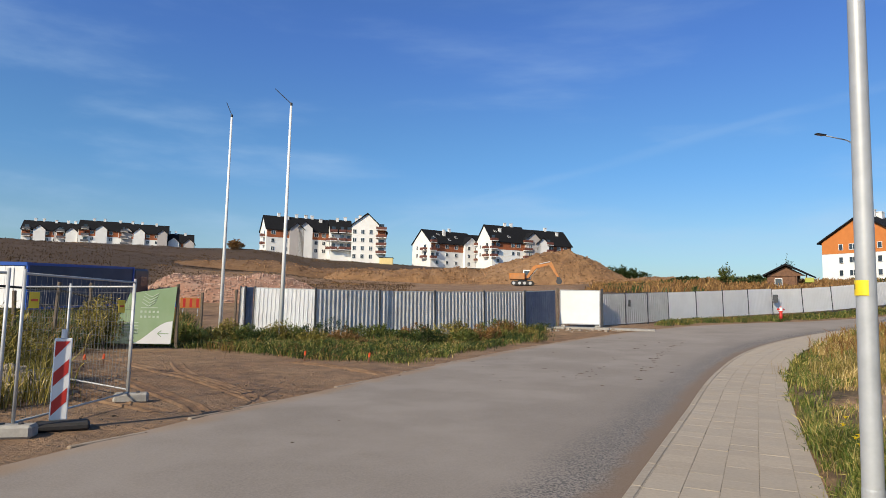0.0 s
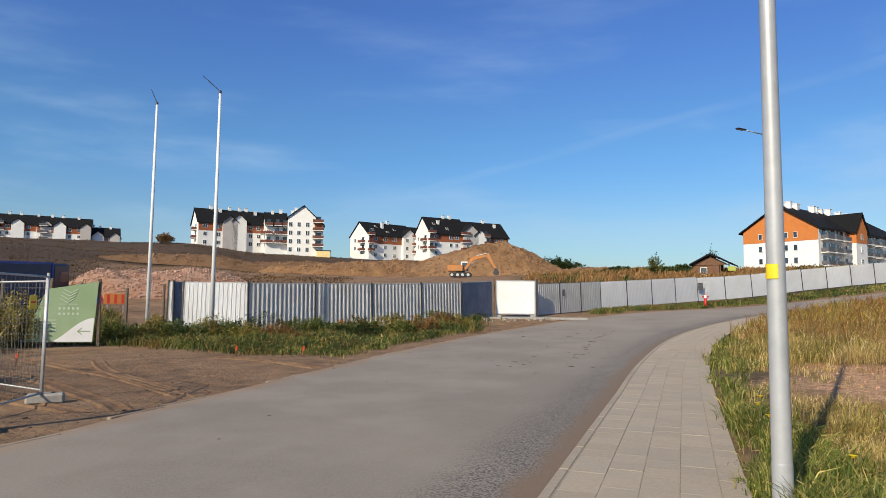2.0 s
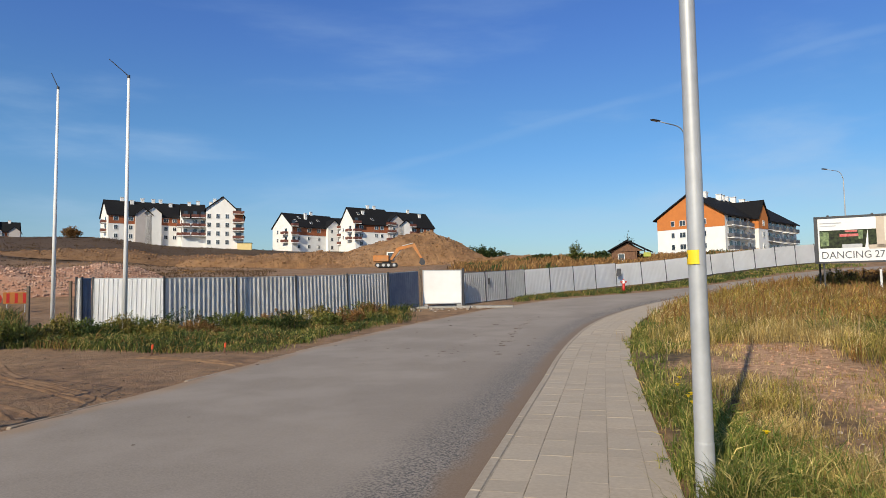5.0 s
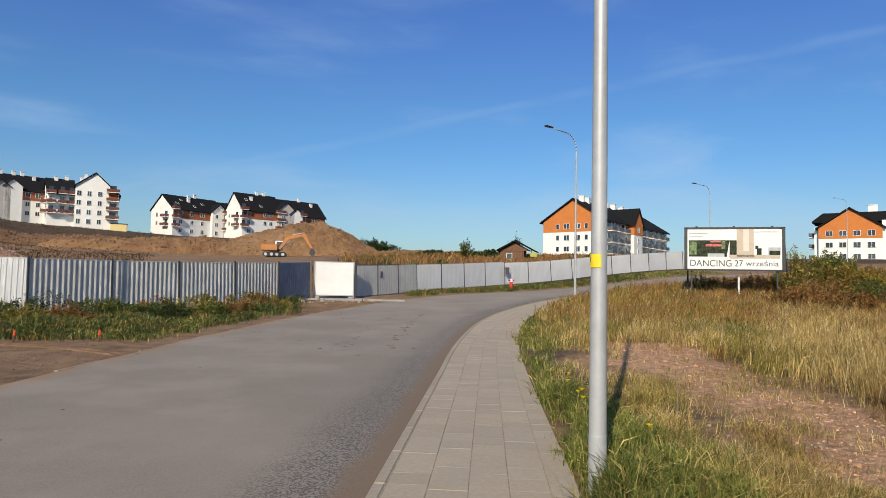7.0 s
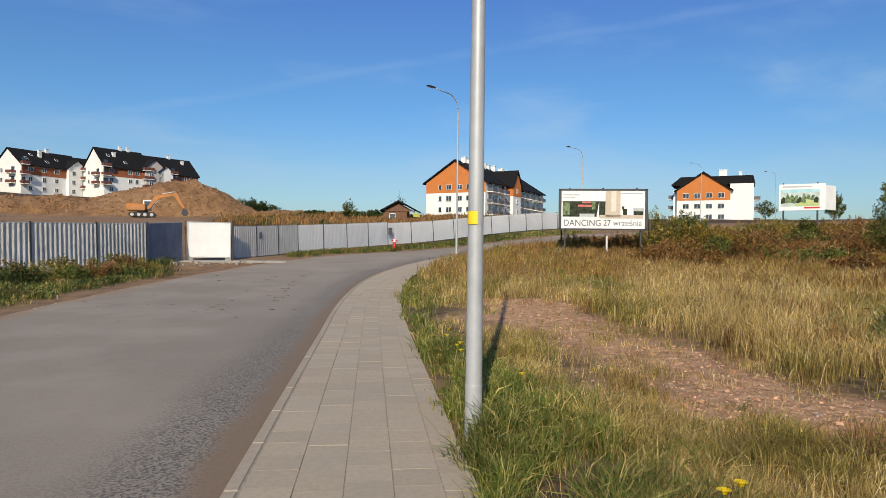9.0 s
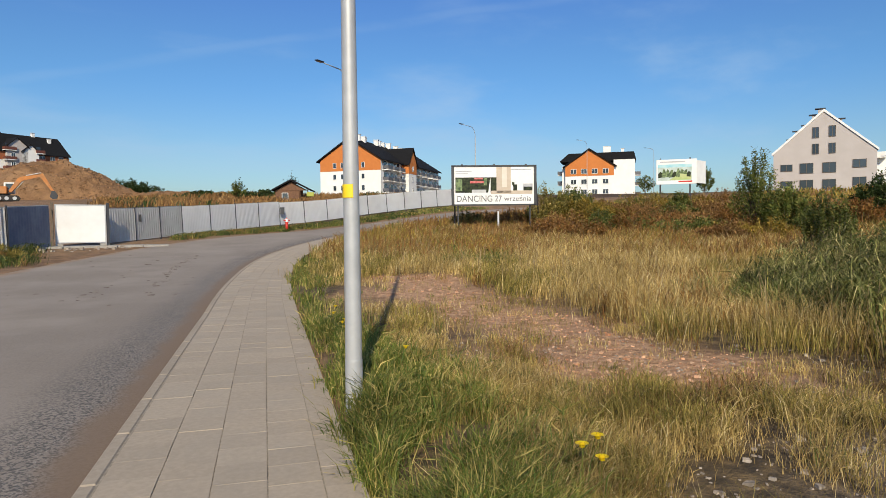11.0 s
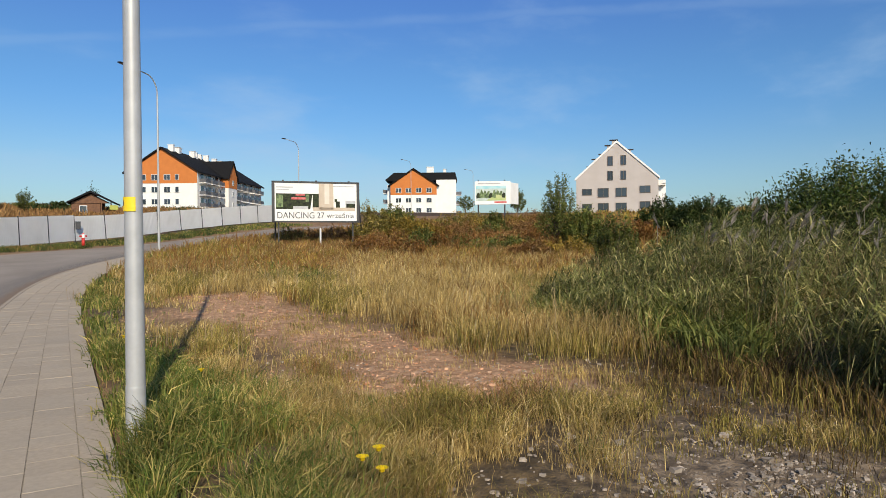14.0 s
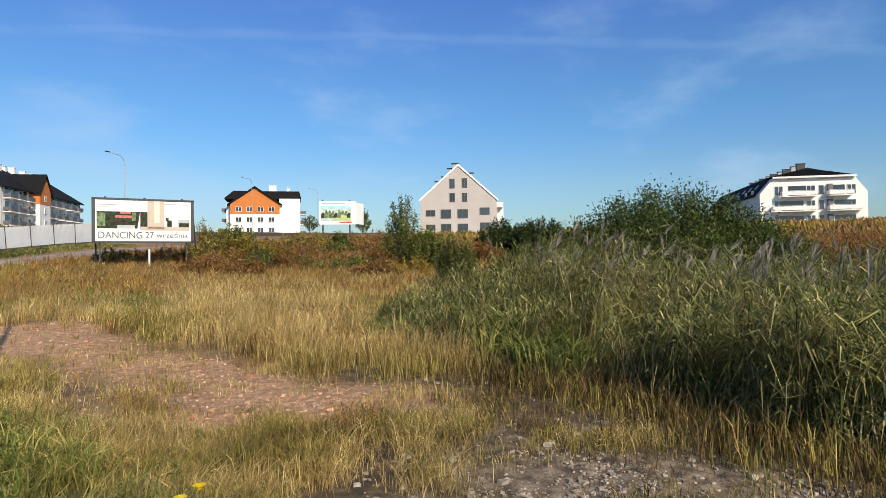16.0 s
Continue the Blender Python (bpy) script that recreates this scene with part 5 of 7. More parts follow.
for az, r, w, st, z, tn in ((-31.1, 325, 16, 2, 25.0, 22), (-29.0, 322, 14, 2, 24.6, 22), (-26.9, 318, 21, 3, 23.4, 22), (-24.2, 316, 20, 3, 23.0, 20), (-21.7, 318, 14, 2, 22.6, 18)):
    estate(FAR, house_pose(az, r, z, tn), w, 12, st, 4.2, RUST_R, cols=(-0.5, 0.2, 0.55), bays=((-0.15, 4.5, 0.1, RENDER_W), (0.8, 4.0, 0.1, GREY_R)), balconies=((-0.75, 3.0, 0.0),), chimneys=((-0.5, 0.5), (-0.1, 0.5), (0.5, 0.45)), rail=RAIL_G, left_balc=False, sh=2.8, group="houses on the hill")

# ---- the orange gable house ----
def orange_house(m, w, length, base):
    """Gable end to the front (local x across, y along the block)."""
    t = thing("apartment_house", m, "white apartment house with an orange gable, dark roof and balconies", "apartment house", "orange gabled houses")
    eave, rise = 8.4, 5.2
    part("wall", prism(bmesh.new(), [(-w / 2, -2.5), (w / 2, -2.5), (w / 2, eave), (0, eave + rise), (-w / 2, eave)], length), RENDER_W, t)
    part("gable_cladding", prism(bmesh.new(), [(-w / 2, 5.75), (w / 2, 5.75), (w / 2, eave), (0, eave + rise), (-w / 2, eave)], 0.06, at=-0.06), ORANGE, t)
    out = [(-w / 2 - 0.8, eave - 0.45), (0, eave + rise), (w / 2 + 0.8, eave - 0.45), (w / 2 + 0.8, eave - 0.15), (0, eave + rise + 0.35), (-w / 2 - 0.8, eave - 0.15)]
    part("roof", prism(bmesh.new(), out, length + 1.2, at=-0.6), ROOF, t)
    for k in range(3):
        for x, ww in ((-4.1, 0.9), (-1.7, 1.5), (1.2, 1.5), (3.5, 0.9)):
            window(t, x, -0.1, 1.6 + k * 2.75, ww, 1.3)
    # long side: stacked balconies, an orange bay, drainpipes
    for y in (2.6, 6.6, 10.8, 21.5, 25.5, 30, 35, 39.5):
        if y < length - 1:
            for k in range(3):
                balcony(t, w / 2, y, k * 2.75 + 0.35, 2.9, 1.5, RAIL_G, "right")
                window(t, w / 2 + 0.05, y + 2.1, k * 2.75 + 1.7, 0.9, 1.3, "right")
    yb = 16.5
    bay = part("bay", prism(bmesh.new(), [(yb - 2.8, -2), (yb + 2.8, -2), (yb + 2.8, 8.6), (yb, 12.2), (yb - 2.8, 8.6)], w / 2 + 1.8, m=Matrix(((0, 1, 0, 0), (1, 0, 0, 0), (0, 0, 1, 0), (0, 0, 0, 1)))), RENDER_W, t)
    part("bay_cladding", prism(bmesh.new(), [(yb - 2.8, 5.75), (yb + 2.8, 5.75), (yb + 2.8, 8.6), (yb, 12.1), (yb - 2.8, 8.6)], 0.06, m=Matrix(((0, 1, 0, w / 2 + 1.8), (1, 0, 0, 0), (0, 0, 1, 0), (0, 0, 0, 1)))), ORANGE, bay)
    part("bay_side_cladding", boxed(w / 2 + 0.9, yb - 2.83, 7.2, 1.8, 0.06, 2.9), ORANGE, bay)
    part("bay_roof", prism(bmesh.new(), [(yb - 3.4, 7.9), (yb, 12.3), (yb + 3.4, 7.9), (yb + 3.4, 8.2), (yb, 12.65), (yb - 3.4, 8.2)], w / 2 + 2.2, m=Matrix(((0, 1, 0, 0), (1, 0, 0, 0), (0, 0, 1, 0), (0, 0, 0, 1)))), ROOF, t)
    for k in range(3):
        window(t, w / 2 + 1.86, yb, k * 2.75 + 1.6, 1.1, 1.3, "right")
    for k, y in enumerate((2.5, 6.5, 8.2, 13.5, 16.0, 19.5, 21.5, 28, 33)):
        if y < length:
            chimney(t, 1.0 - 0.5 * (k % 3), y, eave + rise + 0.35, None, 1.3, 1.5)
    bm = tubed((w / 2 + 0.12, -0.05, -1), (w / 2 + 0.12, -0.05, eave - 0.3), 0.07, None, 8)
    part("drainpipe", bm, GALV, t)
    return t


cr = Vector(polar(36.75, 155.0))
hd = radians(60.5)
axis = Vector((math.sin(hd), math.cos(hd)))
side = Vector((math.cos(hd), -math.sin(hd)))
W_O = 16.2
org = cr - side * (W_O / 2)
orange_house(pose(org.x, org.y, 9.4, 0, 0, -60.5), W_O, 43, 0)

# the second orange house: gable to the front, a side wing
pz = polar(55.0, 176)
ph = thing("apartment_house", pose(pz[0], pz[1], 8.7, 0, 0, -58), "white apartment house with an orange gable beyond the bushes", "apartment house", "orange gabled houses")
part("wall", prism(bmesh.new(), [(-6.3, -2.5), (6.3, -2.5), (6.3, 8.3), (0, 12.6), (-6.3, 8.3)], 14), RENDER_W, ph)
part("gable_cladding", prism(bmesh.new(), [(-6.3, 5.7), (6.3, 5.7), (6.3, 8.3), (0, 12.6), (-6.3, 8.3)], 0.06, at=-0.06), ORANGE, ph)
part("roof", prism(bmesh.new(), [(-7.0, 7.9), (0, 12.65), (7.0, 7.9), (7.0, 8.2), (0, 13.0), (-7.0, 8.2)], 15, at=-0.6), ROOF, ph)
part("wing", box(bmesh.new(), 8.9, 5.5, 3.6, 5.4, 10, 12.4), RENDER_W, ph)
part("wing_roof", prism(bmesh.new(), [(-7.8, 9.7), (11.9, 9.7), (11.9, 10.0), (11.4, 11.9), (-5.5, 11.9), (-7.8, 10.0)], 9, at=1.5), ROOF, ph)
part("left_wing", box(bmesh.new(), -6.5, 5.5, 3.0, 1.6, 8, 11), RENDER_W, ph)
for k in range(3):
    for x in (-4.1, -1.4, 1.4, 4.2):
        window(ph, x, -0.1, 1.5 + k * 2.7, 1.5, 1.3)
    balcony(ph, 11.6, 4.0, k * 2.7 + 0.3, 3.0, 1.5, RAIL_G, "right")
    balcony(ph, -7.3, 5.0, k * 2.7 + 1.0, 3.0, 1.4, RAIL_G, "left")
chimney(ph, 4.4, 5.5, 13.0, None, 2.0, 1.6), chimney(ph, 8.5, 6, 12.6, None, 0.8, 1.2)

# ---- grey gable house ----
gx0, gy0 = polar(72.7, 138)
gh = thing("apartment_house", pose(gx0, gy0, 6.8, 0, 0, -72.7), "grey-beige gabled apartment house with white roof edges", "apartment house")
part("wall", prism(bmesh.new(), [(-8.2, -2), (8.2, -2), (8.2, 7.6), (0, 15.0), (-8.2, 7.6)], 26), GREY_R, gh)
part("roof", prism(bmesh.new(), [(-8.4, 7.5), (0, 15.05), (8.4, 7.5), (8.4, 7.75), (0, 15.35), (-8.4, 7.75)], 26, at=0.15), RAIL_G, gh)
part("roof_verge", prism(bmesh.new(), [(-8.5, 7.3), (0, 14.95), (8.5, 7.3), (8.5, 7.75), (0, 15.45), (-8.5, 7.75)], 0.35, at=-0.2), WHITE, gh, "white roof edge trim")
for x, z, ww, wh in ((-1.3, 11.2, 1.1, 2.0), (1.35, 11.3, 1.1, 2.0), (-1.3, 8.2, 1.1, 1.9), (1.35, 8.2, 1.1, 1.9), (-6.0, 4.9, 2.0, 1.3), (-2.7, 4.7, 2.2, 1.9), (0.9, 4.7, 2.2, 1.9), (5.6, 5.2, 2.1, 1.5), (-2.7, 1.6, 2.2, 1.9), (0.9, 1.6, 2.2, 1.9), (5.6, 2.0, 2.1, 1.5), (-6.0, 1.8, 2.0, 1.3)):
    window(gh, x, -0.05, z, ww, wh, "front", WOOD)
for k in range(2):
    balcony(gh, 8.2, 3.5, k * 3.0 + 3.2, 4.0, 1.5, WHITE, "right")
part("side_wing", box(bmesh.new(), 9.0, 4.5, 3.6, 1.6, 3, 7.4), WHITE, gh)
for k, (x, y) in enumerate(((-1.6, 3.0), (-3.0, 7.0), (-4.4, 5.0), (-5.6, 9.0), (2.6, 4.0), (-0.6, 2.0))):
    z = 15.2 - abs(x) * 0.92 + 0.3
    o = part("roof_vent", boxed(x, y, z + 0.2, 0.7, 0.7, 1.0), GREY_R, gh)
    part("vent_cap", boxed(x, y, z + 0.82, 1.7, 1.1, 0.16), DARK, o)

# ---- white balcony house ----
wx0, wy0 = polar(101.2, 147)
wh_ = thing("apartment_house", pose(wx0, wy0, 7.0, 0, 0, -82), "white apartment house with long balconies and a dark hipped roof", "apartment house")
w2 = 9.8
part("wall", prism(bmesh.new(), [(-w2, -2), (w2, -2), (w2, 7.0), (w2 - 2.4, 10.2), (-w2 + 2.7, 10.2), (-w2, 7.0)], 44), RENDER_W, wh_)
part("roof", prism(bmesh.new(), [(-w2 - 0.3, 6.7), (-w2 + 2.5, 10.3), (w2 - 2.2, 10.3), (w2 + 0.3, 6.7), (w2 + 0.3, 7.0), (w2 - 2.3, 10.5), (0, 12.3), (-w2 + 2.6, 10.6), (-w2 - 0.3, 7.05)], 42, at=2.5), ROOF, wh_)
bm = bmesh.new()
v_ = [bm.verts.new(p) for p in ((-w2 + 2.4, -0.6, 10.25), (w2 - 2.2, -0.6, 10.25), (w2 - 2.2, 3, 10.4), (0, 3.4, 12.3), (-w2 + 2.4, 3, 10.4))]
bm.faces.new((v_[0], v_[1], v_[3])), bm.faces.new((v_[1], v_[2], v_[3])), bm.faces.new((v_[4], v_[0], v_[3]))
bmesh.ops.solidify(bm, geom=bm.faces[:], thickness=0.2)
part("hip_roof", bm, ROOF, wh_)
part("cornice", boxed(0.1, -0.5, 10.1, 2 * w2 - 4.4, 0.5, 0.35), WHITE, wh_)
for k in range(3):
    z = 0.35 + k * 2.95
    for x, bw_ in ((-3.8, 8.0), (5.4, 6.0)):
        balcony(wh_, x + (0.9 if k == 2 and x < 0 else -0.8 if k == 2 else 0), -0.05, z, bw_ - (1.6 if k == 2 else 0), 1.6, WHITE)
    for x in (-6.3, -3.2, -0.4, 1.5, 6.9):
        if abs(x) < w2 - 2.6 or k < 2:
            window(wh_, x, -0.05, z + 1.25, 1.6 if x != 1.5 else 1.0, 1.9)
    part("grey_pier", boxed(3.0, -0.25, z + 1.2, 0.9, 0.6, 2.3), RAIL_G, wh_)
    for y in (5, 10, 16):
        window(wh_, -w2 - 0.05, y, z + 1.2, 1.3, 1.4, "left")
for k in range(9):
    chimney(wh_, -1.2 + 0.3 * (k % 2), 3 + k * 4.2, 12.3, GREY_R if k % 2 else DARK, 1.6, 1.6)
for k in range(6):
    o = part("skylight", box(bmesh.new(), 0, 0, 0, 1.0, 1.6, 0.1), GALV, wh_)
    o.matrix_local = pose(-w2 + 1.1, 6 + k * 5, 8.9, 0, -52, 0)

# ---- unfinished timber house beyond the fence ----
tx0, ty0 = polar(29.0, 94)
th = thing("timber_house", pose(tx0, ty0, 5.2, 0, 0, -38), "small unfinished timber house with a dark roof", "house")
part("wall", boxed(-0.6, 2.2, 0.4, 3.3, 4.0, 3.0), WOOD_W, th)
part("roof", prism(bmesh.new(), [(-2.7, 1.55), (0.0, 2.95), (2.7, 1.55), (2.7, 1.75), (0, 3.2), (-2.7, 1.75)], 6, at=-0.4), ROOF, th)
for x in (1.2, 2.3):
    part("porch_post", box(bmesh.new(), x, 0.1, 0.6, 0.12, 0.12, 2.4), WOOD_W, th)
part("gable_boards", prism(bmesh.new(), [(-2.3, 1.6), (2.3, 1.6), (0, 2.85)], 0.1, at=0.1), WOOD_W, th)
window(th, -0.9, 0.15, 0.8, 0.9, 1.0)
yb_ = thing("skip", house_pose(30.6, 92, 5.6, -30), "small yellow container beside the timber house", "container")
part("bin", box(bmesh.new(), 0, 0, 0.55, 1.0, 0.7, 0.6, 0.05), mat("lime_paint", (0.4, 0.42, 0.06), 0.5, second=(0.33, 0.35, 0.06), scale=3), yb_)

# ---- growth: strips of three points for blades, leaves and stems ----
def strips(p0, p1, p2, w):
    """Tapering strips through three points each: arrays of places and triangles."""
    n = len(p0)
    d = p2 - p0
    side = np.stack((-d[:, 1], d[:, 0], np.zeros(n)), -1) + rng.normal(0, 0.35, (n, 3)) * np.linalg.norm(d, axis=1)[:, None]
    side /= np.linalg.norm(side, axis=1)[:, None] + 1e-9
    s = side * (w / 2)[:, None]
    co = np.stack((p0 - s * 0.8, p0 + s * 0.8, p1 - s, p1 + s, p2), 1).reshape(-1, 3)
    k = (np.arange(n) * 5)[:, None, None] + np.array([[0, 1, 3], [0, 3, 2], [2, 3, 4]])[None]
    return co, k.reshape(-1, 3)


def leaves(p0, p1, p2, w):
    """Pointed leaves of two triangles each."""
    n = len(p0)
    d = p2 - p0
    side = np.stack((-d[:, 1], d[:, 0], np.zeros(n)), -1) + rng.normal(0, 0.35, (n, 3)) * np.linalg.norm(d, axis=1)[:, None]
    side /= np.linalg.norm(side, axis=1)[:, None] + 1e-9
    s = side * (w / 2)[:, None]
    co = np.stack((p0, p1 - s, p1 + s, p2), 1).reshape(-1, 3)
    k = (np.arange(n) * 4)[:, None, None] + np.array([[0, 2, 1], [1, 2, 3]])[None]
    return co, k.reshape(-1, 3)


def sow(name, label, category, sets, material, kind="stuff"):
    """One object of strips from several sets."""
    cos, fs, base = [], [], 0
    for co, f in sets:
        cos.append(co), fs.append(f + base)
        base += len(co)
    return tagged(new(name, raw_mesh(name, np.concatenate(cos), np.concatenate(fs), material)), label, category, kind=kind)


def scatter(n, az0, az1, r0, r1, even=0.35):
    """Places over a sector, thicker near the camera."""
    u = rng.random(n)
    inv = 1 / (1 / r0 + (1 / r1 - 1 / r0) * u)
    r = np.where(rng.random(n) < even, np.sqrt(r0 ** 2 + (r1 ** 2 - r0 ** 2) * u), inv)
    a = np.radians(rng.uniform(az0, az1, n))
    return r * np.sin(a), r * np.cos(a), r


WIND = np.array((0.35, 0.15))


def tufts(x, y, h, w, lean=0.35, spread=0.04, per=5, droop=0.15):
    """Tufts of blades that fan out from each place."""
    n = len(x)
    x, y, h, w = (np.repeat(a, per) for a in (x, y, h, w))
    x, y = x + rng.normal(0, 1, n * per) * spread, y + rng.normal(0, 1, n * per) * spread
    h = h * rng.uniform(0.55, 1.1, n * per)
    a = rng.uniform(0, 2 * np.pi, n * per)
    l = lean * h * rng.uniform(0.2, 1.2, n * per)
    dx, dy = np.cos(a) * l + WIND[0] * h * 0.25, np.sin(a) * l + WIND[1] * h * 0.25
    z = land(x, y)
    p0 = np.stack((x, y, z - 0.02), -1)
    p1 = np.stack((x + dx * 0.4, y + dy * 0.4, z + h * 0.62), -1)
    p2 = np.stack((x + dx, y + dy, z + h * (1 - droop * rng.random(n * per))), -1)
    return strips(p0, p1, p2, w)


def keep(x, y, *more, ok):
    return [a[ok] for a in (x, y, *more)]


# -- the meadow beside the footway --
def meadow(n, az0, az1, r0, r1):
    x, y, r = scatter(n, az0, az1, r0, r1)
    off, along = off_course(x, y)
    ok = off < 0.07 - 0.25 * speckle(along, along * 0, 0.5, 3)
    x, y, r, off = keep(x, y, r, off, ok=ok)
    return x, y, r, off


x, y, r, off = meadow(84000, 10, 118, 2.2, 60)
clumped = rugged(x, y, 0.55, 45, 2) + 0.10 * rng.random(len(x)) + 0.25 * np.clip((r - 14) / 10, 0, 1)
x, y, r, off = keep(x, y, r, off, ok=clumped > 0.50)
pt, gt = patch(x, y), grit(x, y)
near_green = np.clip((1.1 + 0.9 * (rugged(x, y, 2.0, 41) - 0.5) * 2 + off) / 0.5, 0, 1) * (r < 40)
corner = np.clip((4.9 - r + 1.2 * (rugged(x, y, 1.0, 43) - 0.5)) / 1.0, 0, 1) * np.clip((np.degrees(np.arctan2(x, y)) - 20) / 10, 0, 1) * np.clip((56 - np.degrees(np.arctan2(x, y))) / 10, 0, 1)
bearing = np.degrees(np.arctan2(x, y))
green = np.maximum(near_green * 0.92, corner * 0.28)
dice = rng.random(len(x))
wide = 0.0015 + 0.00064 * r
# short lush grass by the footway
ok = (dice < green) & (pt < 0.5)
sets = [tufts(*keep(x, y, ok=ok), (0.14 + 0.26 * rng.random(ok.sum())) * (0.45 + 1.1 * rugged(*keep(x, y, ok=ok), 0.7, 21)), wide[ok] * 1.8, 0.8, 0.06, 12, 0.45)]
sow("verge_grass", "lush green grass along the footway", "grass", sets, G_LUSH)
# dry grass: low near the camera, tall farther in
rest = dice >= green
tall = np.clip((r - np.interp(bearing, [28, 38, 45, 52, 58, 62, 75], [16, 16, 13.7, 11.3, 8.8, 7.4, 7.4]) + 1.6 * (rugged(x, y, 1.6, 29) - 0.5)) / 1.6, 0, 1) * (1 - pt) * np.clip((34 + 12 * rng.random(len(x)) - r) / 6, 0, 1) * np.clip((74 + 6 * rng.random(len(x)) - bearing) / 4, 0, 1)
kindn = rugged(x, y, 3.5, 51)
pick = rng.random(len(x))
swathe = np.clip((r - 13) / 3, 0, 1) * np.clip((24 - r) / 4, 0, 1) * np.clip((62 - bearing) / 8, 0, 1)
straw = rest & (tall > 0.35) & (pick < 0.25 + 0.75 * (kindn > 0.47 + 0.12 * swathe))
hgt = (0.34 + 0.36 * rng.random(len(x)) * (0.6 + kindn)) * (0.55 + 0.9 * rugged(x, y, 1.1, 23))
sow("straw_grass", "tall dry straw-coloured meadow grass", "grass", [tufts(*keep(x, y, ok=straw), hgt[straw], wide[straw] * 0.85, 0.55, 0.13, 15, 0.3)], G_STRAW)
weedy = rest & (tall > 0.35) & (rugged(x, y, 2.4, 53) > 0.56) & (rng.random(len(x)) < 0.7)
straw = straw & ~weedy
olive = rest & (tall > 0.35) & ~straw & ~weedy
w1 = weedy & (rugged(x, y, 3.0, 57) > 0.5)
w2 = weedy & ~w1
sow("meadow_weeds", "green leafy weeds among the dry meadow grass", "weeds", [tufts(*keep(x, y, ok=w1), hgt[w1] * 0.9, wide[w1] * 2.0, 0.7, 0.13, 10, 0.4)], G_BUSH)
sow("meadow_brush", "dark brown withered weeds among the meadow grass", "weeds", [tufts(*keep(x, y, ok=w2), hgt[w2] * 0.9, wide[w2] * 1.4, 0.6, 0.13, 8, 0.3)], G_RUST)
sow("meadow_grass", "olive green and yellowing meadow grass", "grass", [tufts(*keep(x, y, ok=olive), hgt[olive] * 0.85, wide[olive] * 1.0, 0.6, 0.12, 13, 0.35)], G_OLIVE)
low = rest & (tall <= 0.35) & (r < 20) & ((bearing < 72) | (r < 9))
pick = np.clip(0.62 * np.clip((rugged(x, y, 0.9, 33) - 0.5) * 2.2 + 0.5, 0, 1) + 0.38 * rng.random(len(x)), 0, 1)
bare = np.maximum(pt, gt)
ok = low & (rng.random(len(x)) > np.maximum(pt * 0.70, gt * 0.84))
stony = (bearing > 70 + 6 * rng.random(len(x))) & (r < 10)
pick = np.where(stony, np.clip(pick * 0.7 + 0.36, 0, 1), pick)
ok = ok & (~stony | (rng.random(len(x)) < 0.22 + 0.5 * (rugged(x, y, 0.8, 35) > 0.5)))
short = 1 - 0.5 * stony
l4 = ok & (pick < 0.15)
l1 = ok & (pick >= 0.15) & (pick < 0.58)
l2 = ok & (pick >= 0.58) & (pick < 0.78)
l3 = ok & (pick >= 0.78)
sow("short_dry_grass", "short dry grass over stony soil", "grass", [tufts(*keep(x, y, ok=l1), (0.08 + 0.20 * rng.random(l1.sum())) * short[l1] * (1 - 0.55 * pt[l1]) * (0.4 + 1.2 * rugged(*keep(x, y, ok=l1), 0.8, 25)), wide[l1] * 0.9, 0.95, 0.10, 12, 0.3)], G_STRAW)
sow("short_olive_grass", "short olive grass tufts over stony soil", "grass", [tufts(*keep(x, y, ok=l2), (0.10 + 0.24 * rng.random(l2.sum())) * short[l2] * (1 - 0.55 * pt[l2]) * (0.4 + 1.2 * rugged(*keep(x, y, ok=l2), 0.8, 27)), wide[l2] * 0.95, 0.85, 0.08, 12, 0.3)], G_OLIVE)
sow("green_tufts", "fresh green grass tufts in the dry meadow", "grass", [tufts(*keep(x, y, ok=l4), (0.10 + 0.22 * rng.random(l4.sum())) * (1 - 0.55 * pt[l4]) * (0.4 + 1.2 * rugged(*keep(x, y, ok=l4), 0.8, 28)), wide[l4] * 1.1, 0.8, 0.06, 8, 0.35)], G_LUSH)
l5 = l3 & (bearing > 60 + 12 * rng.random(len(x)))
l3 = l3 & ~l5
sow("dark_weeds", "dark withered weeds over stony soil", "weeds", [tufts(*keep(x, y, ok=l5), 0.06 + 0.20 * rng.random(l5.sum()) * short[l5] * rugged(*keep(x, y, ok=l5), 0.6, 37) * 2, wide[l5] * 1.2, 0.8, 0.10, 11, 0.3)], G_DUSK)
sow("brown_weeds", "low brown withered weeds over stony soil", "weeds", [tufts(*keep(x, y, ok=l3), 0.08 + 0.20 * rng.random(l3.sum()), wide[l3] * 0.85, 0.85, 0.10, 11, 0.3)], G_BROWN)
# far rough growth: brown, rusty, gold
farg = rest & (r > 22)
b = 0.55 * rugged(x, y, 5.0, 61) + 0.45 * rng.random(len(x))
b = np.where(bearing > 94, 0.5, b)
for nm, lb, lo_, hi_, m_, hh_ in (("brown_growth", "withered brown meadow growth farther up the slope", 0.0, 0.46, G_BROWN, 0.65), ("rusty_growth", "rust-coloured withered growth on the slope", 0.46, 0.56, G_RUST, 0.8),
                                  ("goldenrod_growth", "faded goldenrod and yellowed growth on the slope", 0.56, 1.0, G_GOLD, 0.6)):
    ok = farg & (b >= lo_) & (b < hi_)
    sow(nm, lb, "growth", [tufts(*keep(x, y, ok=ok), hh_ * (0.6 + 0.7 * rng.random(ok.sum())), wide[ok] * 1.4, 0.55, 0.25, 6, 0.3)], m_)
# beyond: a last thin cover to the skyline
x, y, r = scatter(5000, 36, 118, 55, 170, 0.5)
off, along = off_course(x, y)
ok = off < -1
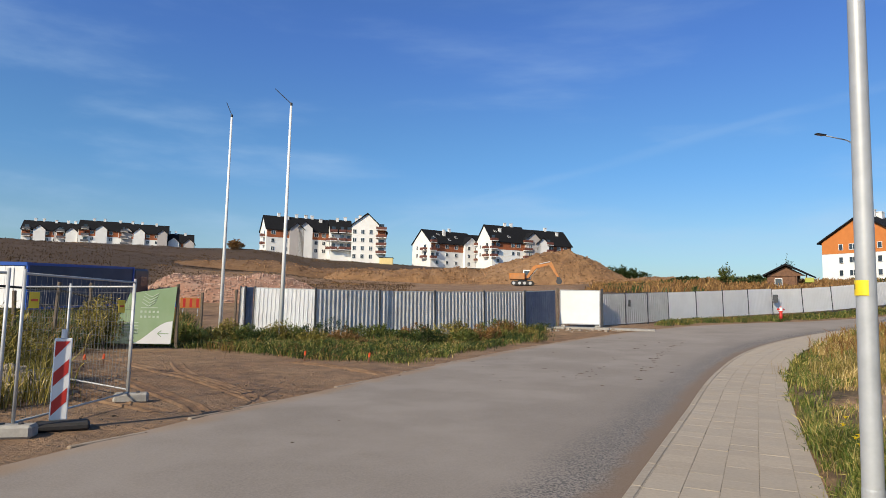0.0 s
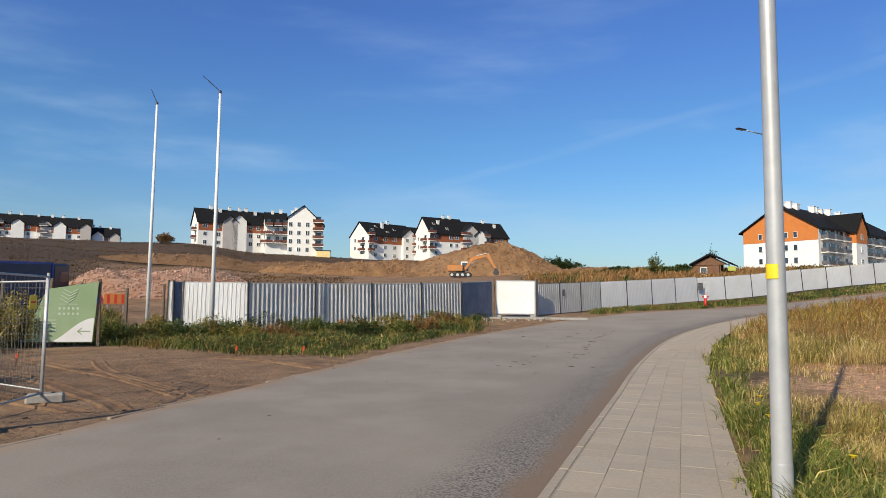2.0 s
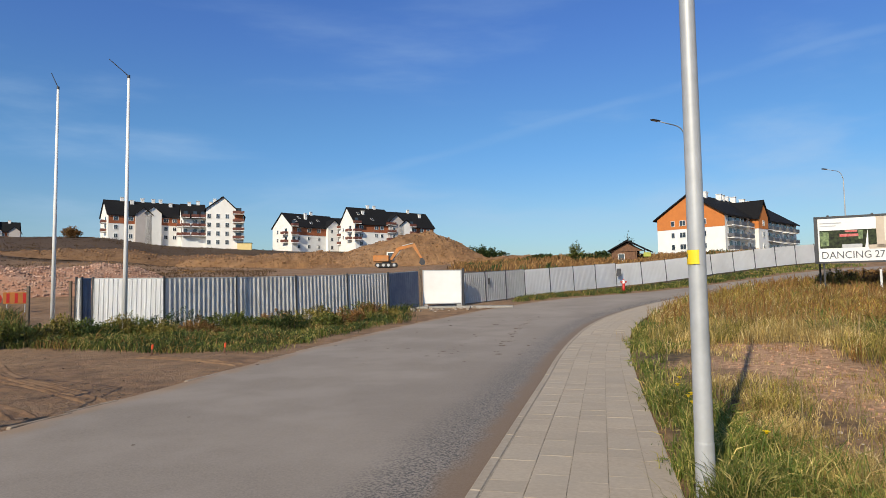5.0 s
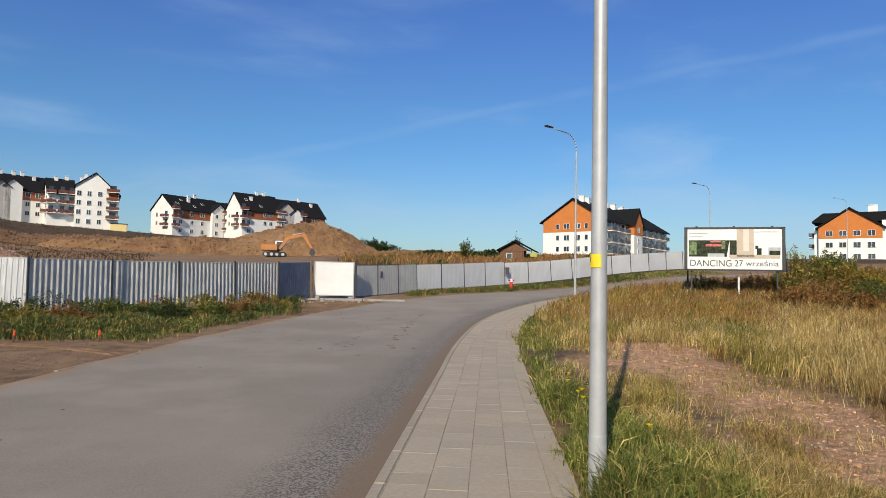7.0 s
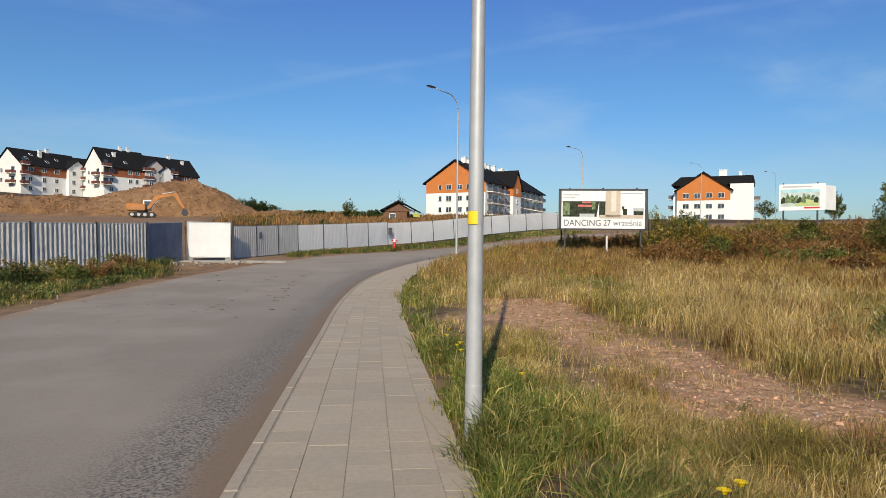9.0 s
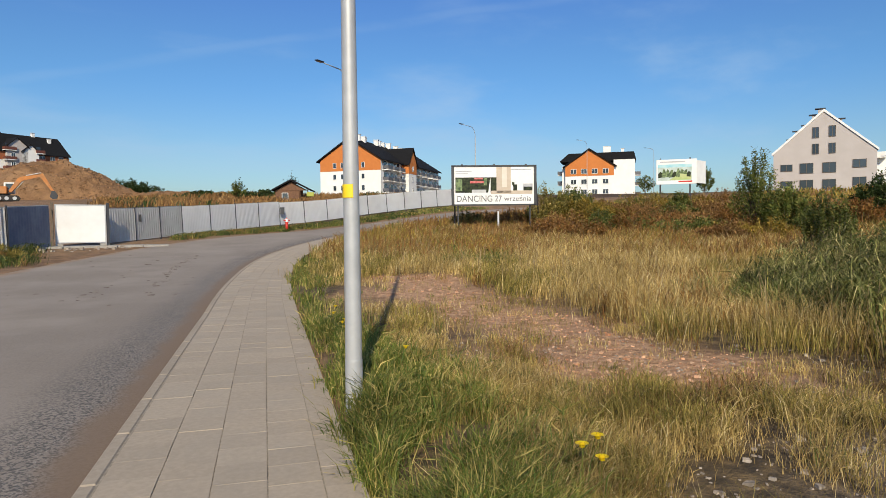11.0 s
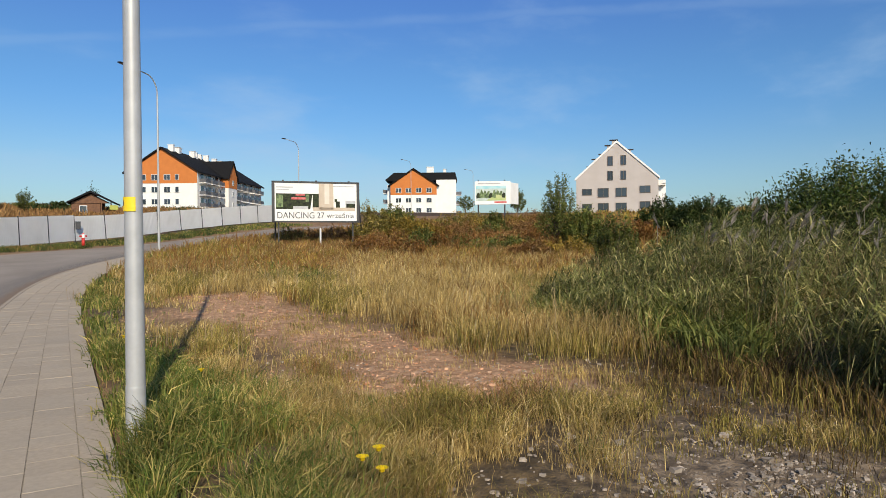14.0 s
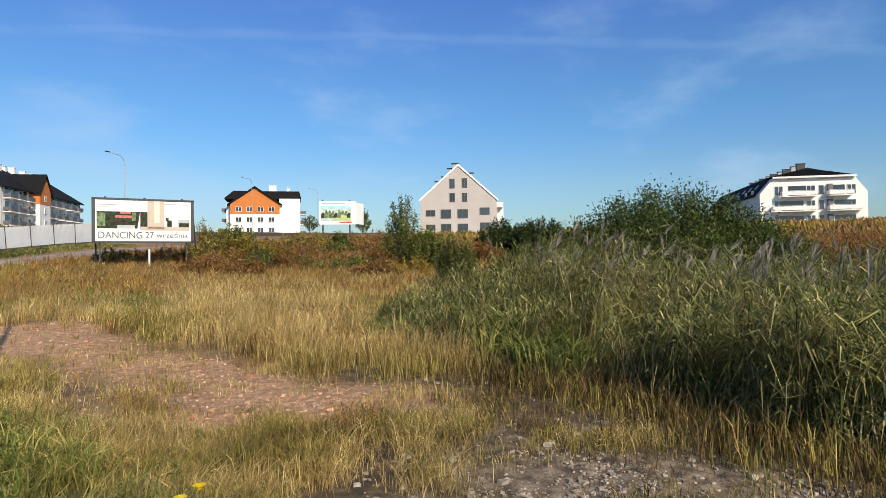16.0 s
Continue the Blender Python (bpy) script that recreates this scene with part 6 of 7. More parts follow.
x, y, r = keep(x, y, r, ok=ok)
b = rugged(x, y, 12.0, 71)
for m_, sel, nm in ((G_BROWN, b < 0.5, "distant_growth"), (G_GOLD, b >= 0.5, "distant_goldenrod")):
    sow(nm, "low brown and gold growth towards the skyline", "growth", [tufts(*keep(x, y, ok=sel), 0.5 + 0.7 * rng.random(sel.sum()), 0.05 + 0.0012 * r[sel], 0.5, 0.5, 7, 0.2)], m_)

# long single stalks that stand above the meadow
x, y, r, off = meadow(2600, 34, 112, 3.5, 34)
ok = (patch(x, y) < 0.3) & (rng.random(len(x)) < 0.4) & (r > 8)
sow("dry_stalks", "thin dry flower stalks standing in the meadow", "stalks", [tufts(*keep(x, y, ok=ok), 0.55 + 0.4 * rng.random(ok.sum()), 0.004 + 0.0006 * r[ok], 0.2, 0.1, 3, 0.05)], G_STEM)

# yellow flowers
def flower(x, y, h, s=0.035):
    t = thing("yellow_flower", pose(x, y, float(land(np.array([x]), np.array([y]))[0]), 0, 0, rng.uniform(0, 360)), "yellow hawkweed flower on a thin green stem", "flower", "yellow flowers in the grass")
    part("stem", tubed((0, 0, 0), (0.02, 0, h), 0.003, 0.002, 5), G_LUSH, t)
    bm = bmesh.new()
    for k in range(12):
        a = k * math.pi / 6
        v = [bm.verts.new(p) for p in ((0.02, 0, h), (0.02 + s * math.cos(a - 0.22), s * math.sin(a - 0.22), h + 0.012), (0.02 + s * math.cos(a + 0.22), s * math.sin(a + 0.22), h + 0.012))]
        bm.faces.new(v)
    bmesh.ops.create_icosphere(bm, subdivisions=1, radius=s * 0.5, matrix=Matrix.Translation((0.02, 0, h)))
    part("bloom", bm, G_YELLOW, t)


for x, y, h in ((2.72, 2.0, 0.40), (2.82, 1.97, 0.42), (2.76, 1.93, 0.33), (4.15, 6.3, 0.4), (4.25, 6.5, 0.45), (4.1, 6.1, 0.42), (4.75, 7.5, 0.4), (4.5, 6.9, 0.35), (5.0, 7.9, 0.42), (4.1, 5.2, 0.3)):
    flower(x, y, h)

# -- verge below the fence, across the road --
x, y, r = scatter(16000, -24, 40, 17, 60, 0.6)
off, along = off_course(x, y)
gap = off - road_left(along)
az = np.degrees(np.arctan2(x, y))
fence_r = np.interp(az, [-24, -16.6, -10.25, 0, 8.2, 14.7, 20.2, 28, 35.6, 43], [25.4, 29.2, 27.2, 29.4, 32.6, 37.2, 42.7, 50.1, 57.6, 66.6])
edge = np.interp(az, [-24, -17, -8, 0, 8, 12, 18, 22, 40], [0, 0, 0, 0.9, 0.9, 0.8, 0.9, 0.8, 0.6])
front = np.interp(az, [-24, -20, -15, -10, -4, 0], [23.2, 22.4, 20.6, 18.9, 18.6, 17])
ok = (gap > edge + 0.5 * speckle(x, y, 0.7, 77)) & (r < fence_r) & (r > front) & ~((az > 9.8) & (az < 19.5))
x, y, r, az, fence_r = keep(x, y, r, az, fence_r, ok=ok)
q = rugged(x, y, 1.6, 81)
lush = (az < 9.8)
q2 = rugged(x, y, 3.2, 85)
h = np.where(lush, 0.10 + 2.0 * np.clip(q - 0.30, 0, 1) * np.clip(q2 * 1.6 - 0.2, 0.15, 1) * np.clip((r - 18.5) / 3.5, 0.2, 1) + 0.12 * rng.random(len(x)), 0.22 + 0.2 * rng.random(len(x)))
p = rng.random(len(x))
for m_, sel, nm, lb in ((G_LUSH, p < 0.36, "verge_growth", "rank green grass below the site fence"), (G_DARK, (p >= 0.36) & (p < 0.82), "verge_weeds", "dark green weeds below the site fence"),
                        (G_OLIVE, (p >= 0.82) & (p < 0.91), "verge_straw", "yellowing grass below the site fence"), (G_BROWN, p >= 0.91, "verge_brush", "brown withered weeds below the site fence")):
    sow(nm, lb, "grass", [tufts(*keep(x, y, ok=sel), h[sel] * 0.9, 0.006 + 0.0006 * r[sel], 1.1, 0.20, 18, 0.6)], m_)
# leafy clumps among the verge grass, built with the shrubs
VERGE_CLUMPS = []
clump = random.Random(31)
for k in range(26):
    az_ = -20.5 + k * 1.12 + clump.uniform(-0.4, 0.4)
    lo_r = float(np.interp(az_, [-20, -15, -10, -4, 0, 8], [23.4, 22.0, 21.0, 21.5, 23.5, 29.5]))
    hi_r = float(np.interp(az_, [-20, -16.6, -10.25, 0, 8.2], [27.0, 28.4, 26.6, 28.8, 32.0]))
    VERGE_CLUMPS.append((az_, clump.uniform(lo_r, hi_r), clump.uniform(0.8, 2.0), clump.uniform(0.45, 0.95), clump.choice((G_DARK, G_BUSH, G_BUSH, G_OLIVE, G_BROWN))))
# the grassy bank below the pale fence
x, y, r = scatter(9000, 19.5, 46, 36, 66, 1.0)
off, along = off_course(x, y)
az = np.degrees(np.arctan2(x, y))
fr = np.interp(az, [14.7, 20.2, 28, 35.6, 43, 48], [37.2, 42.7, 50.1, 57.6, 66.6, 75])
ok = (off - road_left(along) > 0.9 + 0.6 * speckle(x, y, 0.8, 78)) & (r < fr)
x, y, r = keep(x, y, r, ok=ok)
p = rng.random(len(x))
for m_, sel, nm in ((G_LUSH, p < 0.5, "bank_grass"), (G_DARK, (p >= 0.5) & (p < 0.8), "bank_weeds"), (G_OLIVE, p >= 0.8, "bank_straw")):
    sow(nm, "short green grass on the bank below the fence", "grass", [tufts(*keep(x, y, ok=sel), 0.12 + 0.2 * rng.random(sel.sum()), np.full(sel.sum(), 0.045), 0.8, 0.18, 6, 0.3)], m_)
# weeds behind the mesh panels
x, y, r = scatter(4400, -48, -20.5, 19.5, 36, 0.8)
az = np.degrees(np.arctan2(x, y))
ok = (r > np.interp(az, [-48, -34, -29, -25, -20], [15, 18.5, 21.5, 24.2, 24.8])) & (off_course(x, y)[0] > 12)
x, y, r = keep(x, y, r, ok=ok)
p, q = rng.random(len(x)), rugged(x, y, 2.2, 91)
for m_, sel, nm, lb in ((G_DARK, p < 0.55, "tall_weeds", "tall green weeds behind the mesh fence"), (G_OLIVE, (p >= 0.55) & (p < 0.8), "tall_grass", "tall yellowing grass behind the mesh fence"), (G_BROWN, p >= 0.8, "withered_weeds", "withered brown weeds behind the mesh fence")):
    sow(nm, lb, "weeds", [tufts(*keep(x, y, ok=sel), 0.35 + 0.85 * q[sel], np.full(sel.sum(), 0.028), 0.6, 0.2, 8, 0.2)], m_)
x, y, r = scatter(1500, -46, -29.5, 11, 19, 0.9)
ok = (off_course(x, y)[0] > 10.6) & (rugged(x, y, 1.5, 95) > 0.42)
x, y, r = keep(x, y, r, ok=ok)
sow("track_weeds", "mixed weeds beside the dirt track", "weeds", [tufts(x, y, 0.3 + 0.7 * rng.random(len(x)), np.full(len(x), 0.018), 0.45, 0.12, 8, 0.25)], G_OLIVE)
# the brown field on the hill, thin withered cover
x, y, r = scatter(4400, -46, -2, 62, 260, 0.5)
p = rugged(x, y, 15, 97)
for m_, sel, nm in ((G_FIELD, p > 0.30, "field_stubble"), (G_BROWN, p <= 0.30, "field_weeds")):
    sow(nm, "withered brown weeds covering the hillside field", "weeds", [tufts(*keep(x, y, ok=sel), 0.12 + 0.2 * rng.random(sel.sum()), 0.03 + 0.0009 * r[sel], 0.9, 0.9, 6, 0.2)], m_)
# scrub along the skyline behind the fence
x, y, r = scatter(2800, 14, 46, 80, 135, 0.8)
ok = off_course(x, y)[0] > 22
x, y, r = keep(x, y, r, ok=ok)
p = rugged(x, y, 6, 99)
for m_, sel, nm in ((G_DARK, p > 0.72, "scrub_growth"), (G_BROWN, p <= 0.72, "scrub_weeds")):
    sow(nm, "withered scrub on the rise behind the fence", "scrub", [tufts(*keep(x, y, ok=sel), 0.4 + 1.1 * p[sel] * rng.random(sel.sum()), np.full(sel.sum(), 0.14), 0.5, 0.5, 8, 0.2)], m_)


# ---- shrubs and trees: shoots that carry leaves ----
def shrub(name, label, category, az, r, w, d, h, shoots, per, leaf_l, leaf_w, material, low=0.15, dome=0.55, seed=0, trunk=None, stem_m=None, z=None, group="", lean=0.25):
    """Shoots rise from a base over w x d metres, taller towards the middle; each carries leaves from low upward."""
    g = np.random.default_rng(100 + seed)
    x0, y0 = polar(az, r)
    t = thing(name, pose(x0, y0, ground_z(x0, y0) if z is None else z, 0, 0, -az), label, category, group)
    a, q = g.uniform(0, 2 * np.pi, shoots), np.sqrt(g.random(shoots))
    px, py = np.cos(a) * q * w / 2, np.sin(a) * q * d / 2
    top = h * (1 - dome * q ** 2) * g.uniform(0.74, 1.03, shoots)
    bx_, by_ = px * 0.62 + g.normal(0, 0.05, shoots) * w, py * 0.62
    if trunk:
        bx_, by_ = px * 0.15, py * 0.15
    tx_, ty_ = px * (1 + lean * g.random(shoots)), py * (1 + lean * g.random(shoots))
    z0 = np.full(shoots, -0.05) if not trunk else g.uniform(0.15, 0.5, shoots) * top
    p0 = np.stack((bx_, by_, z0), -1)
    p2 = np.stack((tx_, ty_, top), -1)
    p1 = (p0 + p2) / 2 + np.stack((px * 0.12, py * 0.12, h * 0.04 * np.ones(shoots)), -1)
    stem_w = np.full(shoots, max(0.012, h * 0.008))
    co, f = strips(p0, p1, p2, stem_w)
    limbs = part("branchwork", raw_mesh("branchwork", co, f, stem_m or WOOD), None, t)
    if trunk:
        bm = bmesh.new()
        prev = Vector((0, 0, -0.2))
        for k in range(1, 6):
            p = Vector((g.normal(0, 0.02) * h, g.normal(0, 0.02) * h, h * 0.17 * k))
            tube(bm, prev, p, trunk * (1.15 - 0.2 * k), trunk * (0.95 - 0.2 * k) if k < 5 else 0.005, 8)
            prev = p
        part("trunk", bm, stem_m or WOOD, t)
    n = shoots * per
    k = np.repeat(np.arange(shoots), per)
    u = (low + (1 - low) * g.random(n) ** 0.62)[:, None]
    c = (1 - u) ** 2 * p0[k] + 2 * u * (1 - u) * p1[k] + u ** 2 * p2[k]
    c = c + g.normal(0, 1, (n, 3)) * np.array((w, d, h)) * 0.022
    dirn = g.normal(0, 1, (n, 3))
    dirn[:, 2] = np.abs(dirn[:, 2]) * 0.7 + 0.1
    dirn /= np.linalg.norm(dirn, axis=1)[:, None]
    ll = leaf_l * g.uniform(0.6, 1.3, n)[:, None]
    e0, e2 = c, c + dirn * ll
    e1 = (e0 + e2) / 2 + np.array((0, 0, 0.12)) * ll
    co, f = leaves(e0, e1, e2, np.full(n, leaf_w) * g.uniform(0.7, 1.3, n))
    part("foliage", raw_mesh("foliage", co, f, material), None, t)
    return t


# willow thicket behind the reeds
shrub("willow_bush", "dense dark green willow bush behind the reeds", "bush", 91.2, 16.5, 5.4, 3.4, 3.25, 900, 92, 0.10, 0.042, G_WILLOW, 0.12, 0.42, 1, lean=0.12)
shrub("willow_bush", "lower green willow shoots beside the thicket", "bush", 81.0, 16.0, 3.0, 2.4, 2.1, 200, 110, 0.11, 0.033, G_WILLOW, 0.1, 0.5, 2)
shrub("willow_bush", "green willow bush on the edge of the reeds", "bush", 98.5, 17.5, 3.0, 2.5, 2.2, 200, 110, 0.11, 0.033, G_WILLOW, 0.1, 0.5, 3)
# young trees and bushes over the meadow
shrub("young_birch", "slender young birch tree with thin foliage", "tree", 68.1, 35, 2.5, 2.0, 4.3, 90, 60, 0.15, 0.07, G_BUSH, 0.15, 0.65, 4, 0.05)
shrub("bush", "green bush at the foot of a young tree", "bush", 70.3, 34, 2.3, 1.9, 2.6, 90, 80, 0.15, 0.08, G_BUSH, 0.1, 0.5, 5)
shrub("bush", "dark green bush in the dry meadow", "bush", 73.0, 23, 1.45, 1.3, 2.35, 90, 80, 0.10, 0.05, G_BUSH, 0.05, 0.45, 6)
shrub("bush", "wide dark bush on the slope", "bush", 77.0, 43, 3.6, 2.5, 2.9, 130, 110, 0.18, 0.09, G_DARK, 0.05, 0.5, 7)
shrub("bush", "wide dark bush on the slope", "bush", 80.3, 41, 3.6, 2.5, 3.0, 130, 110, 0.18, 0.09, G_DARK, 0.05, 0.5, 8)
shrub("bush", "rusty brown bush on the slope", "bush", 75.0, 40, 2.5, 2, 1.6, 60, 60, 0.16, 0.08, G_RUST, 0.05, 0.5, 9)
shrub("bush", "green bush beside the billboard", "bush", 53.6, 43, 3.0, 2.2, 2.75, 80, 75, 0.17, 0.085, G_BUSH, 0.1, 0.55, 10)
shrub("bush", "thin grey-green bush behind the billboard", "bush", 51.0, 45, 1.9, 1.6, 3.0, 60, 40, 0.15, 0.07, G_OLIVE, 0.25, 0.5, 11)
shrub("bush", "yellowing bush beside the billboard", "bush", 51.9, 41, 3.2, 2.0, 1.7, 70, 70, 0.16, 0.08, G_GOLD, 0.05, 0.5, 12)
shrub("bush", "yellowing bush on the slope", "bush", 56.2, 42, 3.2, 2.0, 1.5, 70, 70, 0.16, 0.08, G_GOLD, 0.05, 0.5, 13)
shrub("bush", "dark green bush below the distant billboard", "bush", 62.3, 50, 1.6, 1.4, 1.9, 60, 60, 0.16, 0.085, G_BUSH, 0.05, 0.5, 14)
shrub("tree", "dark tree beside the distant billboard", "tree", 64.3, 90, 2.3, 2.0, 4.3, 45, 40, 0.28, 0.14, G_BUSH, 0.2, 0.5, 15, 0.08)
shrub("tree", "dark tree beside the orange house", "tree", 59.6, 160, 4.6, 4, 4.8, 34, 34, 0.45, 0.22, G_BUSH, 0.1, 0.5, 16, 0.15)
for k, (az, r, w, h, m_) in enumerate(((66.5, 40, 3.0, 1.3, G_RUST), (59.5, 46, 4.0, 1.5, G_BROWN), (65.5, 30, 2.2, 1.0, G_BROWN), (84.5, 36, 3.0, 2.3, G_DARK), (87, 30, 3, 2.2, G_WILLOW), (48.6, 42, 3.0, 1.2, G_BROWN), (46, 43, 3.0, 1.1, G_BROWN), (44.3, 41.5, 2.2, 1.2, G_OLIVE))):
    shrub("bush", "withered bush in the sloping meadow" if m_ in (G_RUST, G_BROWN) else "green bush in the sloping meadow", "bush", az, r, w, w * 0.7, h, 60, 60, 0.13, 0.06, m_, 0.05, 0.5, 20 + k)
# rank growth along the upper edge of the meadow
edge_pick = random.Random(17)
for k in range(20):
    m_, lb = edge_pick.choice(((G_GOLD, "yellowing rank growth at the upper edge of the meadow"), (G_BUSH, "low green bush at the upper edge of the meadow"), (G_BROWN, "withered brown bush at the upper edge of the meadow"), (G_RUST, "rust-coloured low bush at the upper edge of the meadow")))
    w = edge_pick.uniform(1.8, 3.4)
    shrub("bush", lb, "bush", 51 + k * 1.15 + edge_pick.uniform(-0.5, 0.5), edge_pick.uniform(29, 41), w, w * 0.7, edge_pick.uniform(0.9, 1.55), 46, 42, 0.14, 0.06, m_, 0.05, 0.5, 120 + k)
# taller growth beyond the crest, before the houses
for k in range(15):
    m_, lb = edge_pick.choice(((G_GOLD, "faded goldenrod thicket beyond the crest of the meadow"), (G_OLIVE, "yellow-green thicket beyond the crest of the meadow"), (G_BUSH, "low green thicket beyond the crest of the meadow"), (G_BROWN, "withered thicket beyond the crest of the meadow")))
    w = edge_pick.uniform(3.0, 5.0)
    shrub("thicket", lb, "thicket", 52 + k * 1.25 + edge_pick.uniform(-0.4, 0.4), edge_pick.uniform(46, 60), w, w * 0.6, edge_pick.uniform(1.1, 1.9), 50, 40, 0.17, 0.08, m_, 0.05, 0.5, 160 + k)
shrub("bush", "golden and green bush leaning beside the billboard", "bush", 52.6, 39.5, 3.2, 2.2, 2.3, 90, 70, 0.16, 0.075, G_OLIVE, 0.05, 0.5, 180)
shrub("bush", "leafy yellowing bush behind the billboard brace", "bush", 54.6, 39.0, 3.4, 2.2, 1.9, 90, 70, 0.16, 0.075, G_GOLD, 0.05, 0.5, 181)
# rust-coloured thicket at the far right
for k, (az, r, w, h, m_) in enumerate(((100.5, 26, 4.5, 1.9, G_RUST), (103.5, 25, 4.5, 1.8, G_DUSK), (106.5, 26, 4.5, 2.0, G_RUST), (109.5, 25, 4.0, 1.8, G_DUSK), (98.2, 25, 3.6, 1.7, G_DUSK), (104.5, 21, 3.0, 1.25, G_RUST), (98, 36, 4, 2.0, G_BROWN))):
    shrub("thicket", "rust-brown withered thicket beyond the reeds", "thicket", az, r, w, w * 0.6, h, 110, 70, 0.10, 0.045, m_, 0.05, 0.4, 40 + k)
VERGE_LABEL = {G_DARK: "dark green weed clump below the site fence", G_BUSH: "leafy green weed clump below the site fence", G_OLIVE: "yellowing weed clump below the site fence", G_BROWN: "withered brown weed clump below the site fence"}
for k, (az, r, w, h, m_) in enumerate(VERGE_CLUMPS):
    shrub("weed_clump", VERGE_LABEL[m_], "weeds", az, r, w, w * 0.7, h, 40, 34, 0.13, 0.04, m_, 0.05, 0.6, 200 + k)
# beyond the fence
shrub("tree", "small dark conifer on the rise behind the fence", "tree", 24.6, 108, 3.0, 2.6, 3.3, 45, 34, 0.3, 0.15, G_BUSH, 0.05, 0.75, 50, 0.08)
for k, (az, r, w, h) in enumerate(((15.6, 150, 8, 3.6), (17.6, 150, 6, 3.0), (16.6, 152, 5, 3.8), (22.0, 112, 6, 1.2), (27.0, 106, 7, 1.5), (26.0, 100, 5, 1.0))):
    shrub("bush", "dark green bush on the skyline behind the mound", "bush", az, r, w, 3, h, 60, 50, 0.4, 0.2, G_DARK, 0.05, 0.5, 60 + k)
shrub("tree", "thin bare-crowned tree behind the timber house", "tree", 28.9, 97, 2.2, 2, 4.6, 16, 10, 0.25, 0.12, G_DARK, 0.5, 0.4, 70, 0.05)
shrub("bush", "grey bush beside the shed on the hill", "bush", -17.0, 212, 5, 4, 3.6, 50, 50, 0.5, 0.25, G_BROWN, 0.05, 0.5, 71)
shrub("bush", "tall green weeds by the mesh fence", "bush", -26.9, 23.0, 1.4, 1.2, 1.75, 60, 50, 0.14, 0.05, G_OLIVE, 0.05, 0.5, 72)
shrub("bush", "tall green weeds by the mesh fence", "bush", -33.6, 14.5, 1.6, 1.2, 1.5, 60, 50, 0.12, 0.04, G_OLIVE, 0.05, 0.5, 73)


# ---- reeds ----
def reed_bed(n):
    g = np.random.default_rng(55)
    a = g.uniform(67, 122, n)
    front_ = np.interp(a, [66, 70, 76, 83, 90, 98, 106, 122], [11.2, 10.3, 9.2, 8.1, 7.2, 6.4, 6.0, 6.0])
    back_ = np.interp(a, [66, 72, 80, 95, 122], [13.5, 15.0, 14.8, 14.0, 12.5])
    u = g.random(n) ** 1.3
    rr = front_ + (back_ - front_) * u
    rr = rr + 0.9 * (speckle(a * 0.16, rr * 0, 0.7, 5) - 0.5)
    px, py = rr * np.sin(np.radians(a)), rr * np.cos(np.radians(a))
    h = np.interp(a, [66, 69, 74, 80, 90, 122], [0.4, 0.85, 1.3, 1.55, 1.58, 1.5]) * g.uniform(0.66, 1.14, n) * np.clip(0.60 + 0.9 * u, 0, 1.05) * (0.62 + 0.76 * rugged(px, py, 1.4, 15))
    return px, py, h, u, g


px, py, ph_, uu, g = reed_bed(5200)
dense = rugged(px, py, 0.9, 16, 2) + 0.12 * g.random(len(px)) > 0.47
px, py, ph_, uu = (a_[dense] for a_ in (px, py, ph_, uu))
n = len(px)
pz_ = land(px, py)
bend = g.normal(0, 0.22, (n, 2)) + np.array((0.10, -0.10))
base_ = np.stack((px, py, pz_), -1)
tip_ = base_ + np.stack((bend[:, 0] * ph_, bend[:, 1] * ph_, ph_), -1)
mid_ = (base_ + tip_) / 2 - np.stack((bend[:, 0] * 0.2 * ph_, bend[:, 1] * 0.2 * ph_, np.zeros(n)), -1)
reeds = thing("reed_bed", pose(0, 0, 0), "dense bed of grey-green reeds with silvery plumes", "reeds", kind="stuff")
co, f = strips(base_, mid_, tip_, np.full(n, 0.013))
part("reed_stems", raw_mesh("reed_stems", co, f, G_STEM), None, reeds)
per = 24
k = np.repeat(np.arange(n), per)
u = g.uniform(0.08, 1.0, n * per)[:, None]
c = (1 - u) ** 2 * base_[k] + 2 * u * (1 - u) * mid_[k] + u ** 2 * tip_[k]
aa = g.uniform(0, 2 * np.pi, n * per)
ll = g.uniform(0.18, 0.50, n * per)
out = np.stack((np.cos(aa) * ll + 0.10, np.sin(aa) * ll - 0.08, np.zeros(n * per)), -1)
e1 = c + out * 0.5 + np.array((0, 0, 1.0)) * (ll * g.uniform(0.05, 0.45, n * per))[:, None]
e2 = c + out + np.array((0, 0, 1.0)) * (ll * g.uniform(-0.75, 0.35, n * per))[:, None]
co, f = leaves(c, e1, e2, g.uniform(0.008, 0.019, n * per))
part("reed_leaves", raw_mesh("reed_leaves", co, f, G_REED), None, reeds)
sel = np.where((uu > 0.2) & (np.degrees(np.arctan2(px, py)) > 79) & (g.random(n) < 0.13))[0]
k = np.repeat(sel, 20)
m2 = len(k)
top_ = tip_[k] + np.array((0.0, 0.0, 0.10))
s0 = top_ - (tip_[k] - mid_[k]) * (g.random(m2) * 0.10)[:, None]
lean_ = bend[k] + np.array((0.1, -0.1))
aa = g.uniform(0, 2 * np.pi, m2)
s2 = s0 + np.stack((lean_[:, 0] * 0.4 + np.cos(aa) * 0.035, lean_[:, 1] * 0.4 + np.sin(aa) * 0.035, g.uniform(0.08, 0.24, m2)), -1)
co, f = strips(s0, (s0 + s2) / 2, s2, np.full(m2, 0.011))
part("reed_plumes", raw_mesh("reed_plumes", co, f, G_PLUME), None, reeds)
